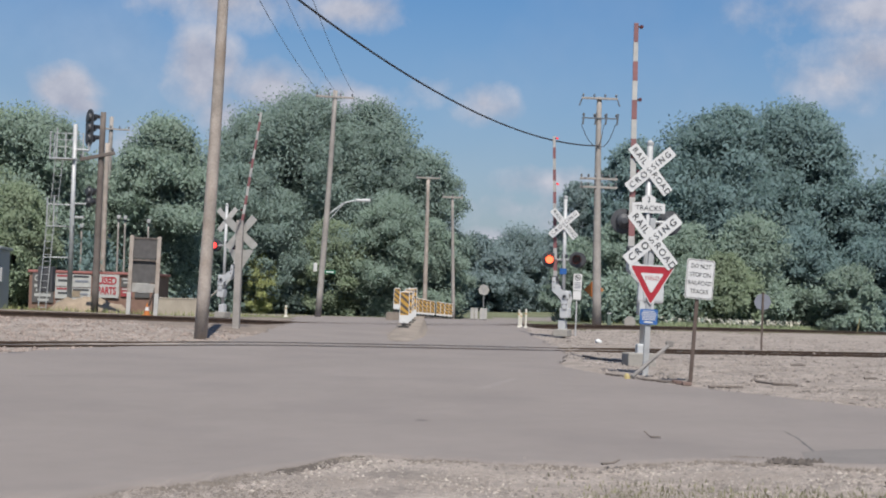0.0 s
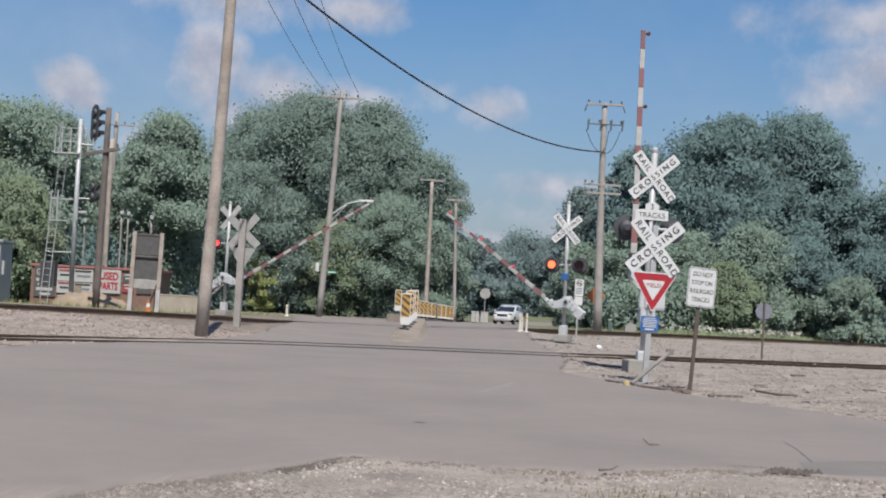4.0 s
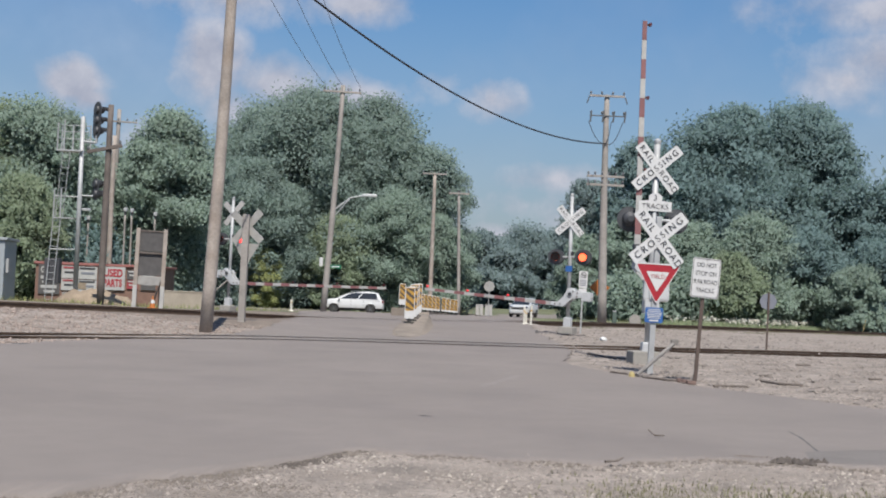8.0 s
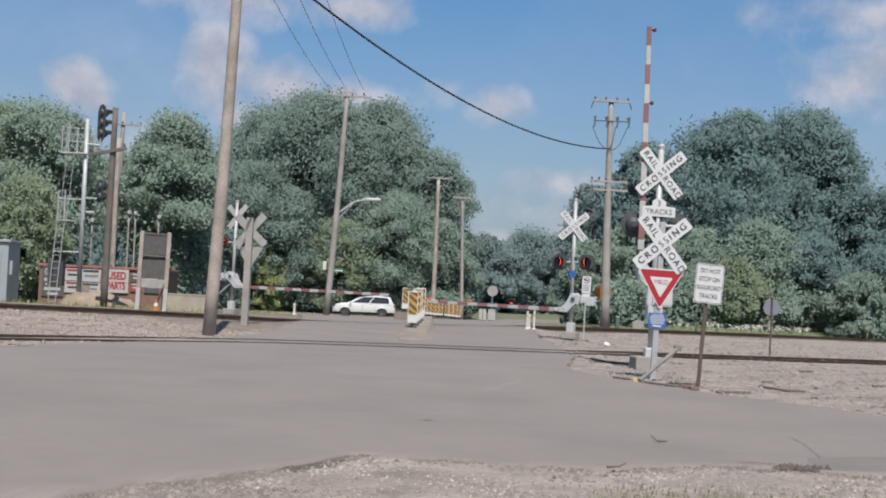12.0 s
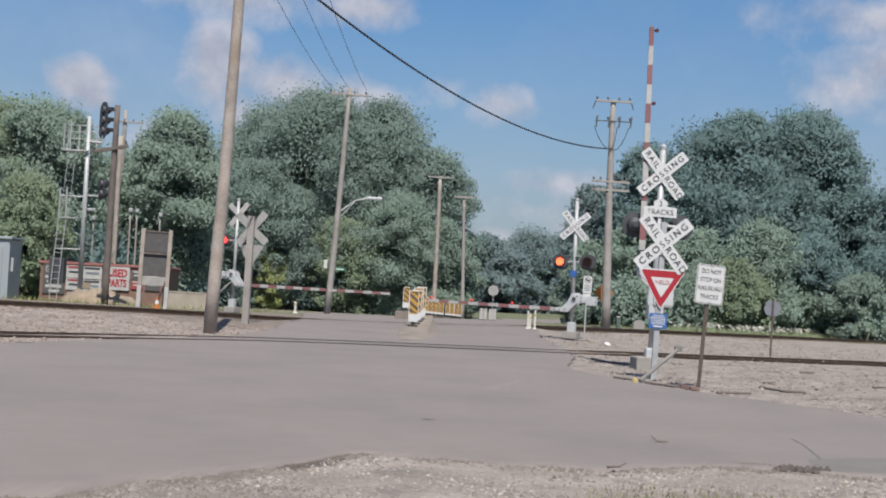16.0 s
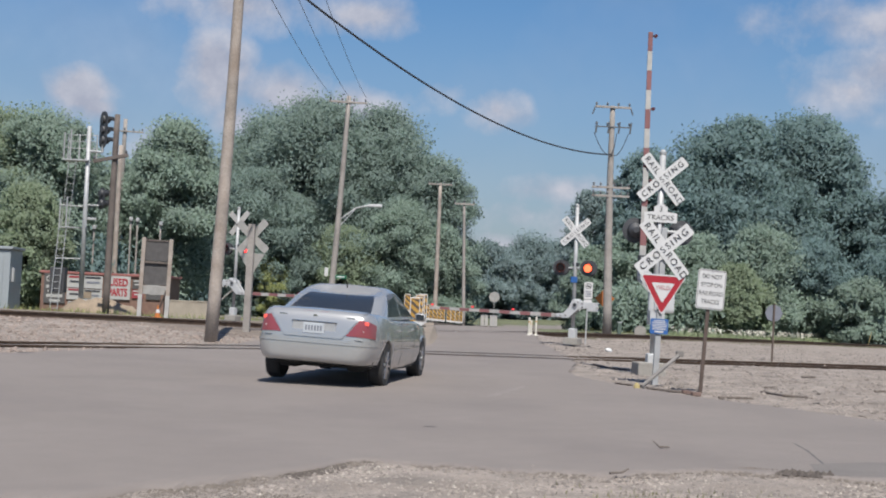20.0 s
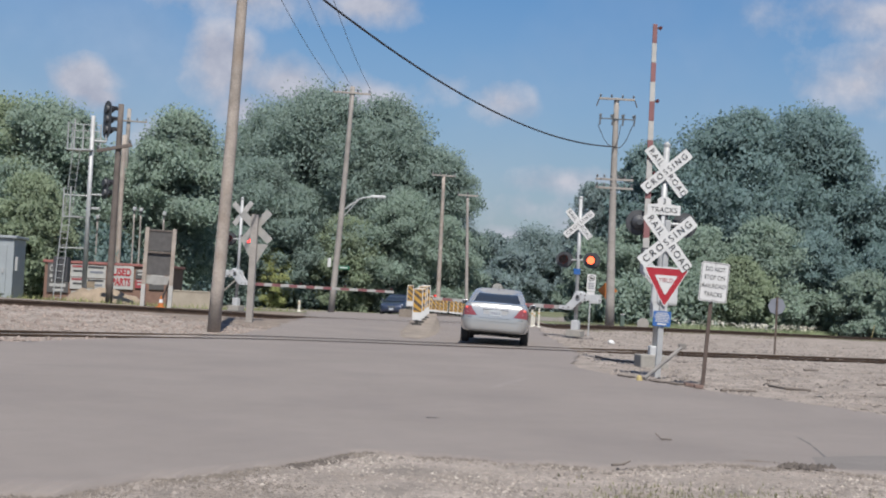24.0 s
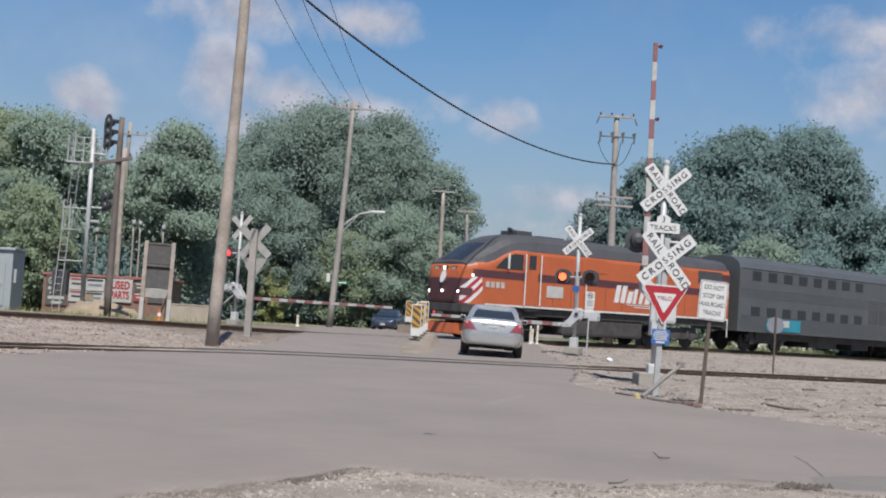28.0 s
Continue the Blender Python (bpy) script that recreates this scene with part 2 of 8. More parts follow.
M = dict(
    asphalt=mat("asphalt", (0.194, 0.169, 0.155), 0.85, vary=0.06, scale=0.35, bump=0.5, bscale=70, stain=((0.151, 0.131, 0.124), 0.5, 0.5)),
    patch=mat("asphalt_patch", (0.101, 0.098, 0.095), 0.85, vary=0.1, scale=2, bump=0.5, bscale=80),
    worn=mat("worn_asphalt", (0.205, 0.181, 0.168), 0.9, vary=0.12, scale=3, bump=0.2, bscale=80),
    gravel=mat("gravel", (0.258, 0.222, 0.195), 0.95, vary=0.34, scale=2.2, bump=1.0, bscale=45, stain=((0.137, 0.112, 0.091), 0.7, 1.1)),
    stones=mat("limestone_stones", (0.195, 0.170, 0.153), 0.95, vary=0.1, scale=8, island=0.28),
    ballast=mat("ballast_stones", (0.215, 0.174, 0.152), 0.95, vary=0.15, scale=8, island=0.28),
    dirt=mat("dirt", (0.170, 0.139, 0.114), 0.95, vary=0.25, scale=2, bump=0.8, bscale=40),
    oily=mat("oil_stained_ballast", (0.125, 0.098, 0.083), 0.95, vary=0.3, scale=2, bump=1.0, bscale=40),
    grass=mat("grass_ground", (0.111, 0.124, 0.065), 0.95, vary=0.35, scale=0.5, bump=1.0, bscale=30, stain=((0.163, 0.142, 0.081), 0.5, 0.3)),
    blade=mat("grass_blades", (0.208, 0.221, 0.091), 0.8, vary=0.2, scale=3, island=0.4),
    rail=mat("rusty_rail_steel", (0.082, 0.055, 0.040), 0.6, 0.5, vary=0.25, scale=5),
    railtop=mat("worn_rail_head", (0.252, 0.234, 0.221), 0.3, 0.9, vary=0.1),
    tie=mat("weathered_tie", (0.075, 0.060, 0.051), 0.9, vary=0.25, scale=5, rand=0.25),
    wood=mat("weathered_pole_wood", (0.309, 0.269, 0.238), 0.85, vary=0.22, scale=2.2, bump=0.4, bscale=25, stain=((0.202, 0.146, 0.108), 0.5, 1.2)),
    greywood=mat("grey_pole_wood", (0.269, 0.247, 0.229), 0.85, vary=0.18, scale=1.5, bump=0.4, bscale=25),
    darkwood=mat("dark_creosote_wood", (0.115, 0.096, 0.086), 0.85, vary=0.25, scale=2),
    galv=mat("galvanised_steel", (0.364, 0.370, 0.377), 0.55, 0.25, vary=0.1, scale=4),
    alum=mat("painted_aluminium_silver", (0.468, 0.476, 0.484), 0.45, 0.15, vary=0.07, scale=4),
    signback=mat("bare_aluminium_sign_back", (0.324, 0.315, 0.298), 0.5, 0.2, vary=0.12, scale=4),
    rustpost=mat("rusty_sign_post", (0.101, 0.075, 0.064), 0.7, 0.3, vary=0.2, scale=6),
    white=mat("white_reflective_sheeting", (0.536, 0.536, 0.536), 0.45, vary=0.04, scale=4, stain=((0.403, 0.390, 0.369), 0.25, 3)),
    ink=mat("faded_black_lettering", (0.045, 0.045, 0.05), 0.5, vary=0.1),
    black=mat("black_paint", (0.032, 0.031, 0.031), 0.5, vary=0.15),
    red=mat("red_sheeting", (0.316, 0.018, 0.029), 0.45, vary=0.06),
    armred=mat("red_arm_stripe", (0.2, 0.088, 0.09), 0.6, vary=0.1, rand=0.1),
    blue=mat("blue_sheeting", (0.028, 0.105, 0.31), 0.45, vary=0.06),
    green=mat("green_sheeting", (0.007, 0.127, 0.064), 0.45, vary=0.06),
    orange_sign=mat("orange_sheeting", (0.393, 0.127, 0.025), 0.5, vary=0.06),
    bollard=mat("cream_plastic", (0.572, 0.546, 0.481), 0.7, vary=0.05, scale=4, spec=0.2),
    yellow=mat("yellow_sheeting", (0.419, 0.240, 0.044), 0.5, vary=0.08, rand=0.08),
    signal_black=mat("signal_housing", (0.042, 0.044, 0.05), 0.55, vary=0.2),
    darklens=mat("unlit_red_lens", (0.032, 0.004, 0.004), 0.15, vary=0.05),
    litlens=mat("lit_red_lens", (0.512, 0.032, 0.013), 0.3, vary=0.0, emit=((1.0, 0.05, 0.045), 1.9)),
    litorange=mat("lit_orange_red_lens", (0.512, 0.06, 0.02), 0.3, vary=0.0, emit=((1.0, 0.13, 0.05), 1.9)),
    board=mat("dark_grey_board", (0.079, 0.075, 0.075), 0.8, vary=0.15),
    deadlamp=mat("unlit_arm_lamp", (0.075, 0.013, 0.013), 0.4, vary=0.05),
    earth=mat("dusty_kerb_concrete", (0.209, 0.177, 0.148), 0.95, vary=0.2, scale=1.5, bump=0.6, bscale=30),
    smalllamp=mat("small_red_lamp", (0.384, 0.026, 0.026), 0.3, vary=0.0, emit=((1.0, 0.05, 0.06), 0.45)),
    faded=mat("weathered_brown_fascia", (0.25, 0.10, 0.09), 0.8, vary=0.15, scale=3),
    sand=mat("tan_sand", (0.247, 0.195, 0.143), 0.95, vary=0.15, scale=3, bump=0.5, bscale=30),
    dull=mat("dull_asphalt", (0.153, 0.138, 0.129), 0.9, vary=0.08, scale=2, bump=0.4, bscale=80),
    clod=mat("dark_clods", (0.085, 0.072, 0.064), 0.95, vary=0.2, scale=8, island=0.2),
    scrap=mat("dark_rubber_scrap", (0.055, 0.052, 0.05), 0.85, vary=0.2, scale=8),
    deadwood=mat("dead_weathered_wood", (0.145, 0.122, 0.107), 0.9, vary=0.25, scale=9, bump=0.4, bscale=60),
    greypost=mat("grey_split_timber", (0.185, 0.172, 0.162), 0.9, vary=0.2, scale=3, bump=0.4, bscale=40),
    paleyellow=mat("faded_yellow_plastic", (0.36, 0.29, 0.13), 0.7, vary=0.15, scale=12),
    brokenbrick=mat("broken_brick", (0.165, 0.112, 0.096), 0.9, vary=0.2, scale=12, bump=0.4, bscale=60),
    soil=mat("dark_soil", (0.147, 0.126, 0.109), 0.95, vary=0.25, scale=6, bump=0.8, bscale=60),
    drygrass=mat("dry_grass_blades", (0.175, 0.168, 0.100), 0.85, vary=0.15, scale=3, island=0.25),
    weed=mat("pale_flowering_weeds", (0.21, 0.25, 0.14), 0.85, vary=0.15, scale=3, island=0.3),
    concrete=mat("concrete", (0.261, 0.247, 0.226), 0.9, vary=0.12, scale=2, bump=0.4, bscale=40),
    rubber=mat("black_rubber", (0.035, 0.034, 0.033), 0.8, vary=0.2),
    cable=mat("cable", (0.03, 0.03, 0.035), 0.7, vary=0.05),
    wire=mat("thin_wire", (0.075, 0.082, 0.088), 0.6, vary=0.05),
    insul=mat("insulator", (0.101, 0.107, 0.114), 0.3, vary=0.05),
    bark=mat("bark", (0.048, 0.039, 0.031), 0.9, vary=0.25, scale=3, bump=0.6, bscale=15),
    shed=mat("painted_steel_shed", (0.265, 0.291, 0.309), 0.5, vary=0.06, scale=1.5),
    brick=mat("brown_brick_wall", (0.181, 0.107, 0.083), 0.9, vary=0.15, scale=3),
    offwhite=mat("faded_white_panel", (0.372, 0.364, 0.351), 0.6, vary=0.1, scale=3),
    redpanel=mat("faded_red_panel", (0.265, 0.044, 0.051), 0.6, vary=0.1, scale=3),
    coachglass=mat("dull_coach_glass", (0.025, 0.028, 0.032), 0.35, vary=0.05, spec=0.3),
    armwhite=mat("dusty_white_arm_stripe", (0.36, 0.352, 0.34), 0.6, vary=0.1, rand=0.08),
    pedestal=mat("grey_green_plastic", (0.075, 0.107, 0.088), 0.6, vary=0.1),
    glass=mat("dark_window_glass", (0.022, 0.025, 0.03), 0.08, vary=0.0, spec=0.7),
    chrome=mat("chrome", (0.410, 0.416, 0.427), 0.15, 1.0, vary=0.03),
    tyre=mat("tyre_rubber", (0.034, 0.033, 0.033), 0.85, vary=0.15),
    silver=mat("silver_car_paint", (0.42, 0.42, 0.416), 0.27, 0.5, vary=0.02, scale=3, coat=0.8),
    whitecar=mat("white_car_paint", (0.533, 0.541, 0.547), 0.35, 0.0, vary=0.02, coat=0.6),
    bluecar=mat("dark_blue_car_paint", (0.032, 0.044, 0.078), 0.3, 0.3, vary=0.03, coat=0.6),
    under=mat("underbody_black", (0.02, 0.02, 0.02), 0.8, vary=0.2),
    tail=mat("red_tail_lamp", (0.22, 0.048, 0.055), 0.2, vary=0.03, coat=0.5),
    taillit=mat("lit_brake_lamp", (0.448, 0.032, 0.019), 0.2, vary=0.0, emit=((1.0, 0.16, 0.13), 0.5)),
    headlit=mat("lit_headlamp", (0.648, 0.648, 0.648), 0.2, vary=0.0, emit=((1.0, 0.97, 0.92), 2.56)),
    plate=mat("pale_plate", (0.428, 0.455, 0.485), 0.5, vary=0.03),
    bar=mat("grey_lettering", (0.159, 0.170, 0.202), 0.6, vary=0.05),
    loco_orange=mat("orange_locomotive_paint", (0.37, 0.090, 0.033), 0.5, vary=0.06, scale=0.7, stain=((0.293, 0.078, 0.018), 0.4, 0.8)),
    loco_maroon=mat("dark_maroon_stripe", (0.070, 0.026, 0.031), 0.5, vary=0.1),
    loco_dark=mat("dark_grey_roof_paint", (0.052, 0.052, 0.058), 0.6, vary=0.15, scale=1),
    loco_under=mat("sooty_running_gear", (0.045, 0.042, 0.041), 0.8, vary=0.3, scale=3),
    stainless=mat("dull_stainless_fluting", (0.105, 0.113, 0.121), 0.5, 0.45, vary=0.1, scale=0.8),
    # black lifted to brown: the hazy veil is put into the stripe colour
    stripe_ink=mat("veiled_black_stripe", (0.07, 0.052, 0.04), 0.7, vary=0.15, rand=0.1),
    pebble=mat("pale_limestone_pebbles", (0.285, 0.255, 0.225), 0.95, vary=0.1, scale=8, island=0.3),
    tanwall=mat("tan_dusty_concrete", (0.33, 0.285, 0.235), 0.9, vary=0.1, scale=2, bump=0.3, bscale=30),
    poster=mat("teal_poster_panel", (0.018, 0.190, 0.265), 0.5, vary=0.08, scale=2),
)


def foliage(name, color, vary=0.35):
    m = mat(name, color, 0.7, vary=0.16, scale=0.35, island=vary, spec=0.08)
    b = m.node_tree.nodes["Principled BSDF"]
    nt = m.node_tree
    tr, mx = nt.nodes.new("ShaderNodeBsdfTranslucent"), nt.nodes.new("ShaderNodeMixShader")
    src = b.inputs["Base Color"].links[0].from_socket
    through_light = nt.nodes.new("ShaderNodeVectorMath")
    through_light.operation = "MULTIPLY"
    nt.links.new(src, through_light.inputs[0])
    through_light.inputs[1].default_value = (1.05, 1.1, 1.0)
    nt.links.new(through_light.outputs[0], tr.inputs["Color"])
    mx.inputs[0].default_value = 0.5
    out = nt.nodes["Material Output"]
    nt.links.new(b.outputs[0], mx.inputs[1])
    nt.links.new(tr.outputs[0], mx.inputs[2])
    nt.links.new(mx.outputs[0], out.inputs["Surface"])
    return m


# bluish haze is mixed into every leaf colour except the bright green
LEAF = [foliage("leaf_green", (0.246, 0.315, 0.272), 0.07), foliage("leaf_haze_blue", (0.168, 0.240, 0.246), 0.07), foliage("leaf_yellow_green", (0.250, 0.305, 0.218), 0.08),
        foliage("leaf_haze_far", (0.205, 0.265, 0.275), 0.06), foliage("leaf_bright_green", (0.370, 0.400, 0.190), 0.08), foliage("leaf_haze_grey", (0.214, 0.278, 0.256), 0.07)]

# ---- building tools ----


def thing(name, label, category, m=None, group="", kind=""):
    ob = tagged(new(name), label, category, group, kind)
    ob.empty_display_size = 0.2
    ob.matrix_basis = m or Matrix()
    return ob


def part(name, bm, material, parent=None, label="", smooth=False, m=None):
    me = bpy.data.meshes.new(name)
    bm.to_mesh(me)
    bm.free()
    for x in (material if isinstance(material, (list, tuple)) else [material]):
        me.materials.append(x)
    if smooth:
        me.polygons.foreach_set("use_smooth", [True] * len(me.polygons))
    ob = new(name, me)
    if parent is not None:
        ob.parent = parent
    if m is not None:
        ob.matrix_basis = m
    if label:
        ob["label"] = label
    return ob


def share(ob, parent, m):
    o = ob.copy()
    scene.collection.objects.link(o)
    o.parent = parent
    o.matrix_basis = m
    return o


def bx(c, s, bevel=0.0, bm=None, rz=0.0, mi=0):
    """A box of size s round c, with bevelled edges."""
    own = bmesh.new()
    bmesh.ops.create_cube(own, size=1.0)
    bmesh.ops.scale(own, vec=s, verts=own.verts)
    if bevel:
        bmesh.ops.bevel(own, geom=own.edges[:], offset=bevel, segments=2, affect="EDGES", profile=0.6)
    bmesh.ops.transform(own, matrix=Matrix.Translation(c) @ Matrix.Rotation(rz, 4, "Z"), verts=own.verts)
    return join(own, bm, mi)


def join(own, bm, mi=0):
    if mi:
        for f in own.faces:
            f.material_index = mi
    if bm is None:
        return own
    tmp = bpy.data.meshes.new("tmp")
    own.to_mesh(tmp)
    own.free()
    bm.from_mesh(tmp)
    bpy.data.meshes.remove(tmp)
    return bm


def rod(p0, p1, r0, r1=None, n=10, bm=None, mi=0):
    """A round bar from p0 to p1."""
    p0, p1 = Vector(p0), Vector(p1)
    own = bmesh.new()
    d = p1 - p0
    bmesh.ops.create_cone(own, cap_ends=True, segments=n, radius1=r0, radius2=r0 if r1 is None else r1, depth=d.length)
    bmesh.ops.transform(own, matrix=Matrix.Translation((p0 + p1) / 2) @ d.to_track_quat("Z", "Y").to_matrix().to_4x4(), verts=own.verts)
    return join(own, bm, mi)


def plate(pts, y, thick, bm=None, bevel=0.0, mi=0):
    """A flat plate with the outline pts (x, z), its face at y and its back at y + thick."""
    own = bmesh.new()
    f = own.faces.new([own.verts.new((x, y, z)) for x, z in pts])
    f.normal_update()
    if f.normal.y > 0:
        f.normal_flip()
    r = bmesh.ops.extrude_face_region(own, geom=[f])
    bmesh.ops.translate(own, vec=(0, thick, 0), verts=[v for v in r["geom"] if isinstance(v, bmesh.types.BMVert)])
    bmesh.ops.recalc_face_normals(own, faces=own.faces)
    if bevel:
        bmesh.ops.bevel(own, geom=own.edges[:], offset=bevel, segments=1, affect="EDGES")
    return join(own, bm, mi)


def round_rect(w, h, r, n=4):
    pts = []
    for cx, cz, a0 in ((w / 2 - r, h / 2 - r, 0), (-w / 2 + r, h / 2 - r, 90), (-w / 2 + r, -h / 2 + r, 180), (w / 2 - r, -h / 2 + r, 270)):
        for i in range(n + 1):
            a = radians(a0 + 90 * i / n)
            pts.append((cx + r * math.cos(a), cz + r * math.sin(a)))
    return pts


def disc_pts(r, n=24, rx=None):
    return [((rx or r) * math.cos(2 * math.pi * i / n), r * math.sin(2 * math.pi * i / n)) for i in range(n)]


def lathe(profile, n=20, axis="Y", bm=None, mi=0):
    """Turns (radius, along) pairs round an axis."""
    own = bmesh.new()
    rings = []
    for r, h in profile:
        ring = []
        for i in range(n):
            a = 2 * math.pi * i / n
            p = {"Y": (r * math.cos(a), h, r * math.sin(a)), "Z": (r * math.cos(a), r * math.sin(a), h), "X": (h, r * math.cos(a), r * math.sin(a))}[axis]
            ring.append(own.verts.new(p))
        rings.append(ring)
    for a, b in zip(rings, rings[1:]):
        for i in range(n):
            own.faces.new((a[i], a[(i + 1) % n], b[(i + 1) % n], b[i]))
    own.faces.new(rings[0])
    own.faces.new(rings[-1][::-1])
    bmesh.ops.recalc_face_normals(own, faces=own.faces)
    return join(own, bm, mi)


def letters(text, size, material, parent, m, label="", spacing=1.0, line=1.0, depth=0.002, bold=-0.008):
    cu = bpy.data.curves.new("letters", "FONT")
    cu.body, cu.size, cu.align_x, cu.align_y = text, size, "CENTER", "CENTER"
    cu.offset = bold * size
    cu.extrude, cu.space_character, cu.space_line = depth, spacing, line
    tmp = bpy.data.objects.new("tmp", cu)
    me = bpy.data.meshes.new_from_object(tmp)
    bpy.data.objects.remove(tmp)
    bpy.data.curves.remove(cu)
    me.materials.clear()
    me.materials.append(material)
    ob = new("lettering", me)
    ob.parent = parent
    ob.matrix_basis = m
    if label:
        ob["label"] = label
    return ob


FACE = Matrix.Rotation(math.pi / 2, 4, "X")      # stands text upright, facing -Y

# ---- the lie of the land ----
T2 = Vector((-1.83, 50.15))
T2_DIR = Vector((math.cos(radians(39)), math.sin(radians(39))))
NEAR_TRACK = [(-45, -3), (-26, 12), (-16, 20), (-9.1, 25.5), (-7.2, 27.3), (-5.1, 29.4), (-2.4, 30.4), (0.2, 31.0), (3.4, 31.6), (6.3, 32.0), (9.6, 32.9), (12.4, 33.7), (22, 36.5), (60, 47), (160, 80)]


def ease(a, b, v):
    t = np.clip((np.asarray(v, float) - a) / (b - a), 0, 1)
    return t * t * (3 - 2 * t)


def along(x, y):
    return (x - T2.x) * T2_DIR.x + (y - T2.y) * T2_DIR.y, (x - T2.x) * T2_DIR.y - (y - T2.y) * T2_DIR.x


def crest(s):
    return np.interp(s, [-60, -16.3, -12.5, -8.1, -6.2, 0, 11.1, 17.1, 26.6, 36.1, 90], [0.355, 0.355, 0.295, 0.195, 0.135, 0.09, 0.11, 0.075, -0.015, -0.135, -0.3])


def road_left(y):
    return np.interp(y, [24, 27, 30, 31.5, 34, 37.5, 43, 48, 61, 72, 90], [-7.8, -6.6, -5.6, -5.2, -5.0, -5.0, -5.2, -5.7, -7.2, -8, -9])


def road_right(y):
    return np.interp(y, [15.7, 17.1, 18.8, 20.7, 23.4, 27, 29.7, 36, 42, 55, 67, 90], [5.8, 5.0, 3.85, 3.15, 2.5, 2.8, 3.2, 3.3, 3.3, 3.9, 4.5, 8.0])


def land(x, y):
    """Height of the ground at x, y."""
    x, y = np.asarray(x, float), np.asarray(y, float)
    s, d = along(x, y)
    c = crest(s)
    near = c * (1 - ease(3.5, 14.0, d))
    far = c + (-0.72 - c) * ease(6, 46, -d)
    z = np.where(d > 0, near, far)
    off = ease(0.0, 1.2, np.maximum(road_left(y) - x, x - road_right(y)))
    z = z - 0.08 * off * (1 - ease(3.0, 7.0, np.abs(d))) 
    z = z - 0.13 * off * (1 - ease(1.3, 2.3, np.abs(d)))
    return z


def lz(x, y):
    return float(land(x, y))

# ---- ground, road, tracks ----
def sheet(name, xs, ys, height, material, label, kind="structure", category="ground", mask=None, mats=None, pick=None):
    X, Y = np.meshgrid(xs, ys)
    Z = height(X, Y)
    nx, ny = len(xs), len(ys)
    i = (np.arange(ny - 1)[:, None] * nx + np.arange(nx - 1)[None, :]).ravel()
    faces = np.stack([i, i + 1, i + nx + 1, i + nx], 1)
    cx, cy = (X[:-1, :-1] + X[1:, 1:]).ravel() / 2, (Y[:-1, :-1] + Y[1:, 1:]).ravel() / 2
    if mask is not None:
        keep = mask(cx, cy)
        faces, cx, cy = faces[keep], cx[keep], cy[keep]
    me = bpy.data.meshes.new(name)
    me.from_pydata(np.stack([X.ravel(), Y.ravel(), Z.ravel()], 1).tolist(), [], faces.tolist())
    for m in mats or [material]:
        me.materials.append(m)
    if pick is not None:
        me.polygons.foreach_set("material_index", pick(cx, cy).astype(np.int32))
    me.polygons.foreach_set("use_smooth", [True] * len(me.polygons))
    return tagged(new(name, me), label, category, kind=kind)


def spread(*spans):
    out = []
    for a, b, step in spans:
        out += list(np.arange(a, b, step))
    return np.array(out + [spans[-1][1]])


def wobble(x, y, k=0.6, a=0.35):
    return a * (np.sin(x * k * 2.1 + y * 0.7) + np.sin(y * k * 3.3 - x * 1.3) + np.sin(x * 5.1 + y * 4.3) * 0.5)


def ground_pick(x, y):
    s, d = along(x, y)
    w = wobble(x, y)
    grass = ((d < -9 + w) & (y > 50)) | (y > 105) | ((x > 4.8) & (d < -4.5 + w))
    grass |= (y < 4.5 + w) | (np.abs(x) > 70)
    dirt = (~grass) & (((d < -2.5) & (d > -9 + w)) | ((x < -4.5) & (y > 34.5 + 0.5 * w - 0.35 * (x + 6)) & (y < 60)))
    oily = (~grass) & (np.abs(d + 0.2) < 1.7 + 0.3 * w) & (y > 20)
    return np.where(grass, 1, np.where(oily, 3, np.where(dirt, 2, 0)))


sheet("ground", spread((-2500, -300, 200), (-300, -60, 20), (-60, -16, 1.5), (-16, 16, 0.25), (16, 60, 1.5), (60, 300, 20), (300, 2500, 200)),
      spread((-400, -20, 40), (-20, 4, 1), (4, 60, 0.3), (60, 110, 1.0), (110, 300, 10), (300, 3200, 150)),
      lambda x, y: land(x, y) - 0.012 + 0.006 * np.sin(x * 3.1 + np.sin(y * 2.3)) * np.cos(y * 2.7), None,
      "pale gravel and grass ground round the rail crossing", mats=[M["gravel"], M["grass"], M["dirt"], M["oily"]], pick=ground_pick)

FRONT = ([-60, -12, -6, -3.0, -2.5, -2.2, -2.0, -1.72, -1.42, -1.15, -0.72, -0.2, 0.6, 1.4, 2.0, 2.5, 3.2, 3.7, 8, 60], [1.0, 4.0, 5.6, 6.75, 7.05, 7.25, 7.65, 8.05, 8.45, 8.75, 9.72, 9.7, 9.5, 9.55, 10.0, 10.1, 10.0, 9.8, 9.2, 6.0])
BACK_L = ([-60, -22, -14, -9.5, -8.1, -7.0, -6.0], [-14, 12.0, 18.2, 21.8, 22.8, 25.6, 28.0])
BACK_R = ([2.45, 3.15, 3.85, 5.0, 5.8, 10, 60], [23.4, 20.7, 18.8, 17.1, 15.7, 13.6, 12.0])


def front_edge(x):
    return np.interp(x, *FRONT) + 0.05 * np.sin(x * 9.0) + 0.03 * np.sin(x * 23.0 + 1) + 0.02 * np.sin(x * 51)


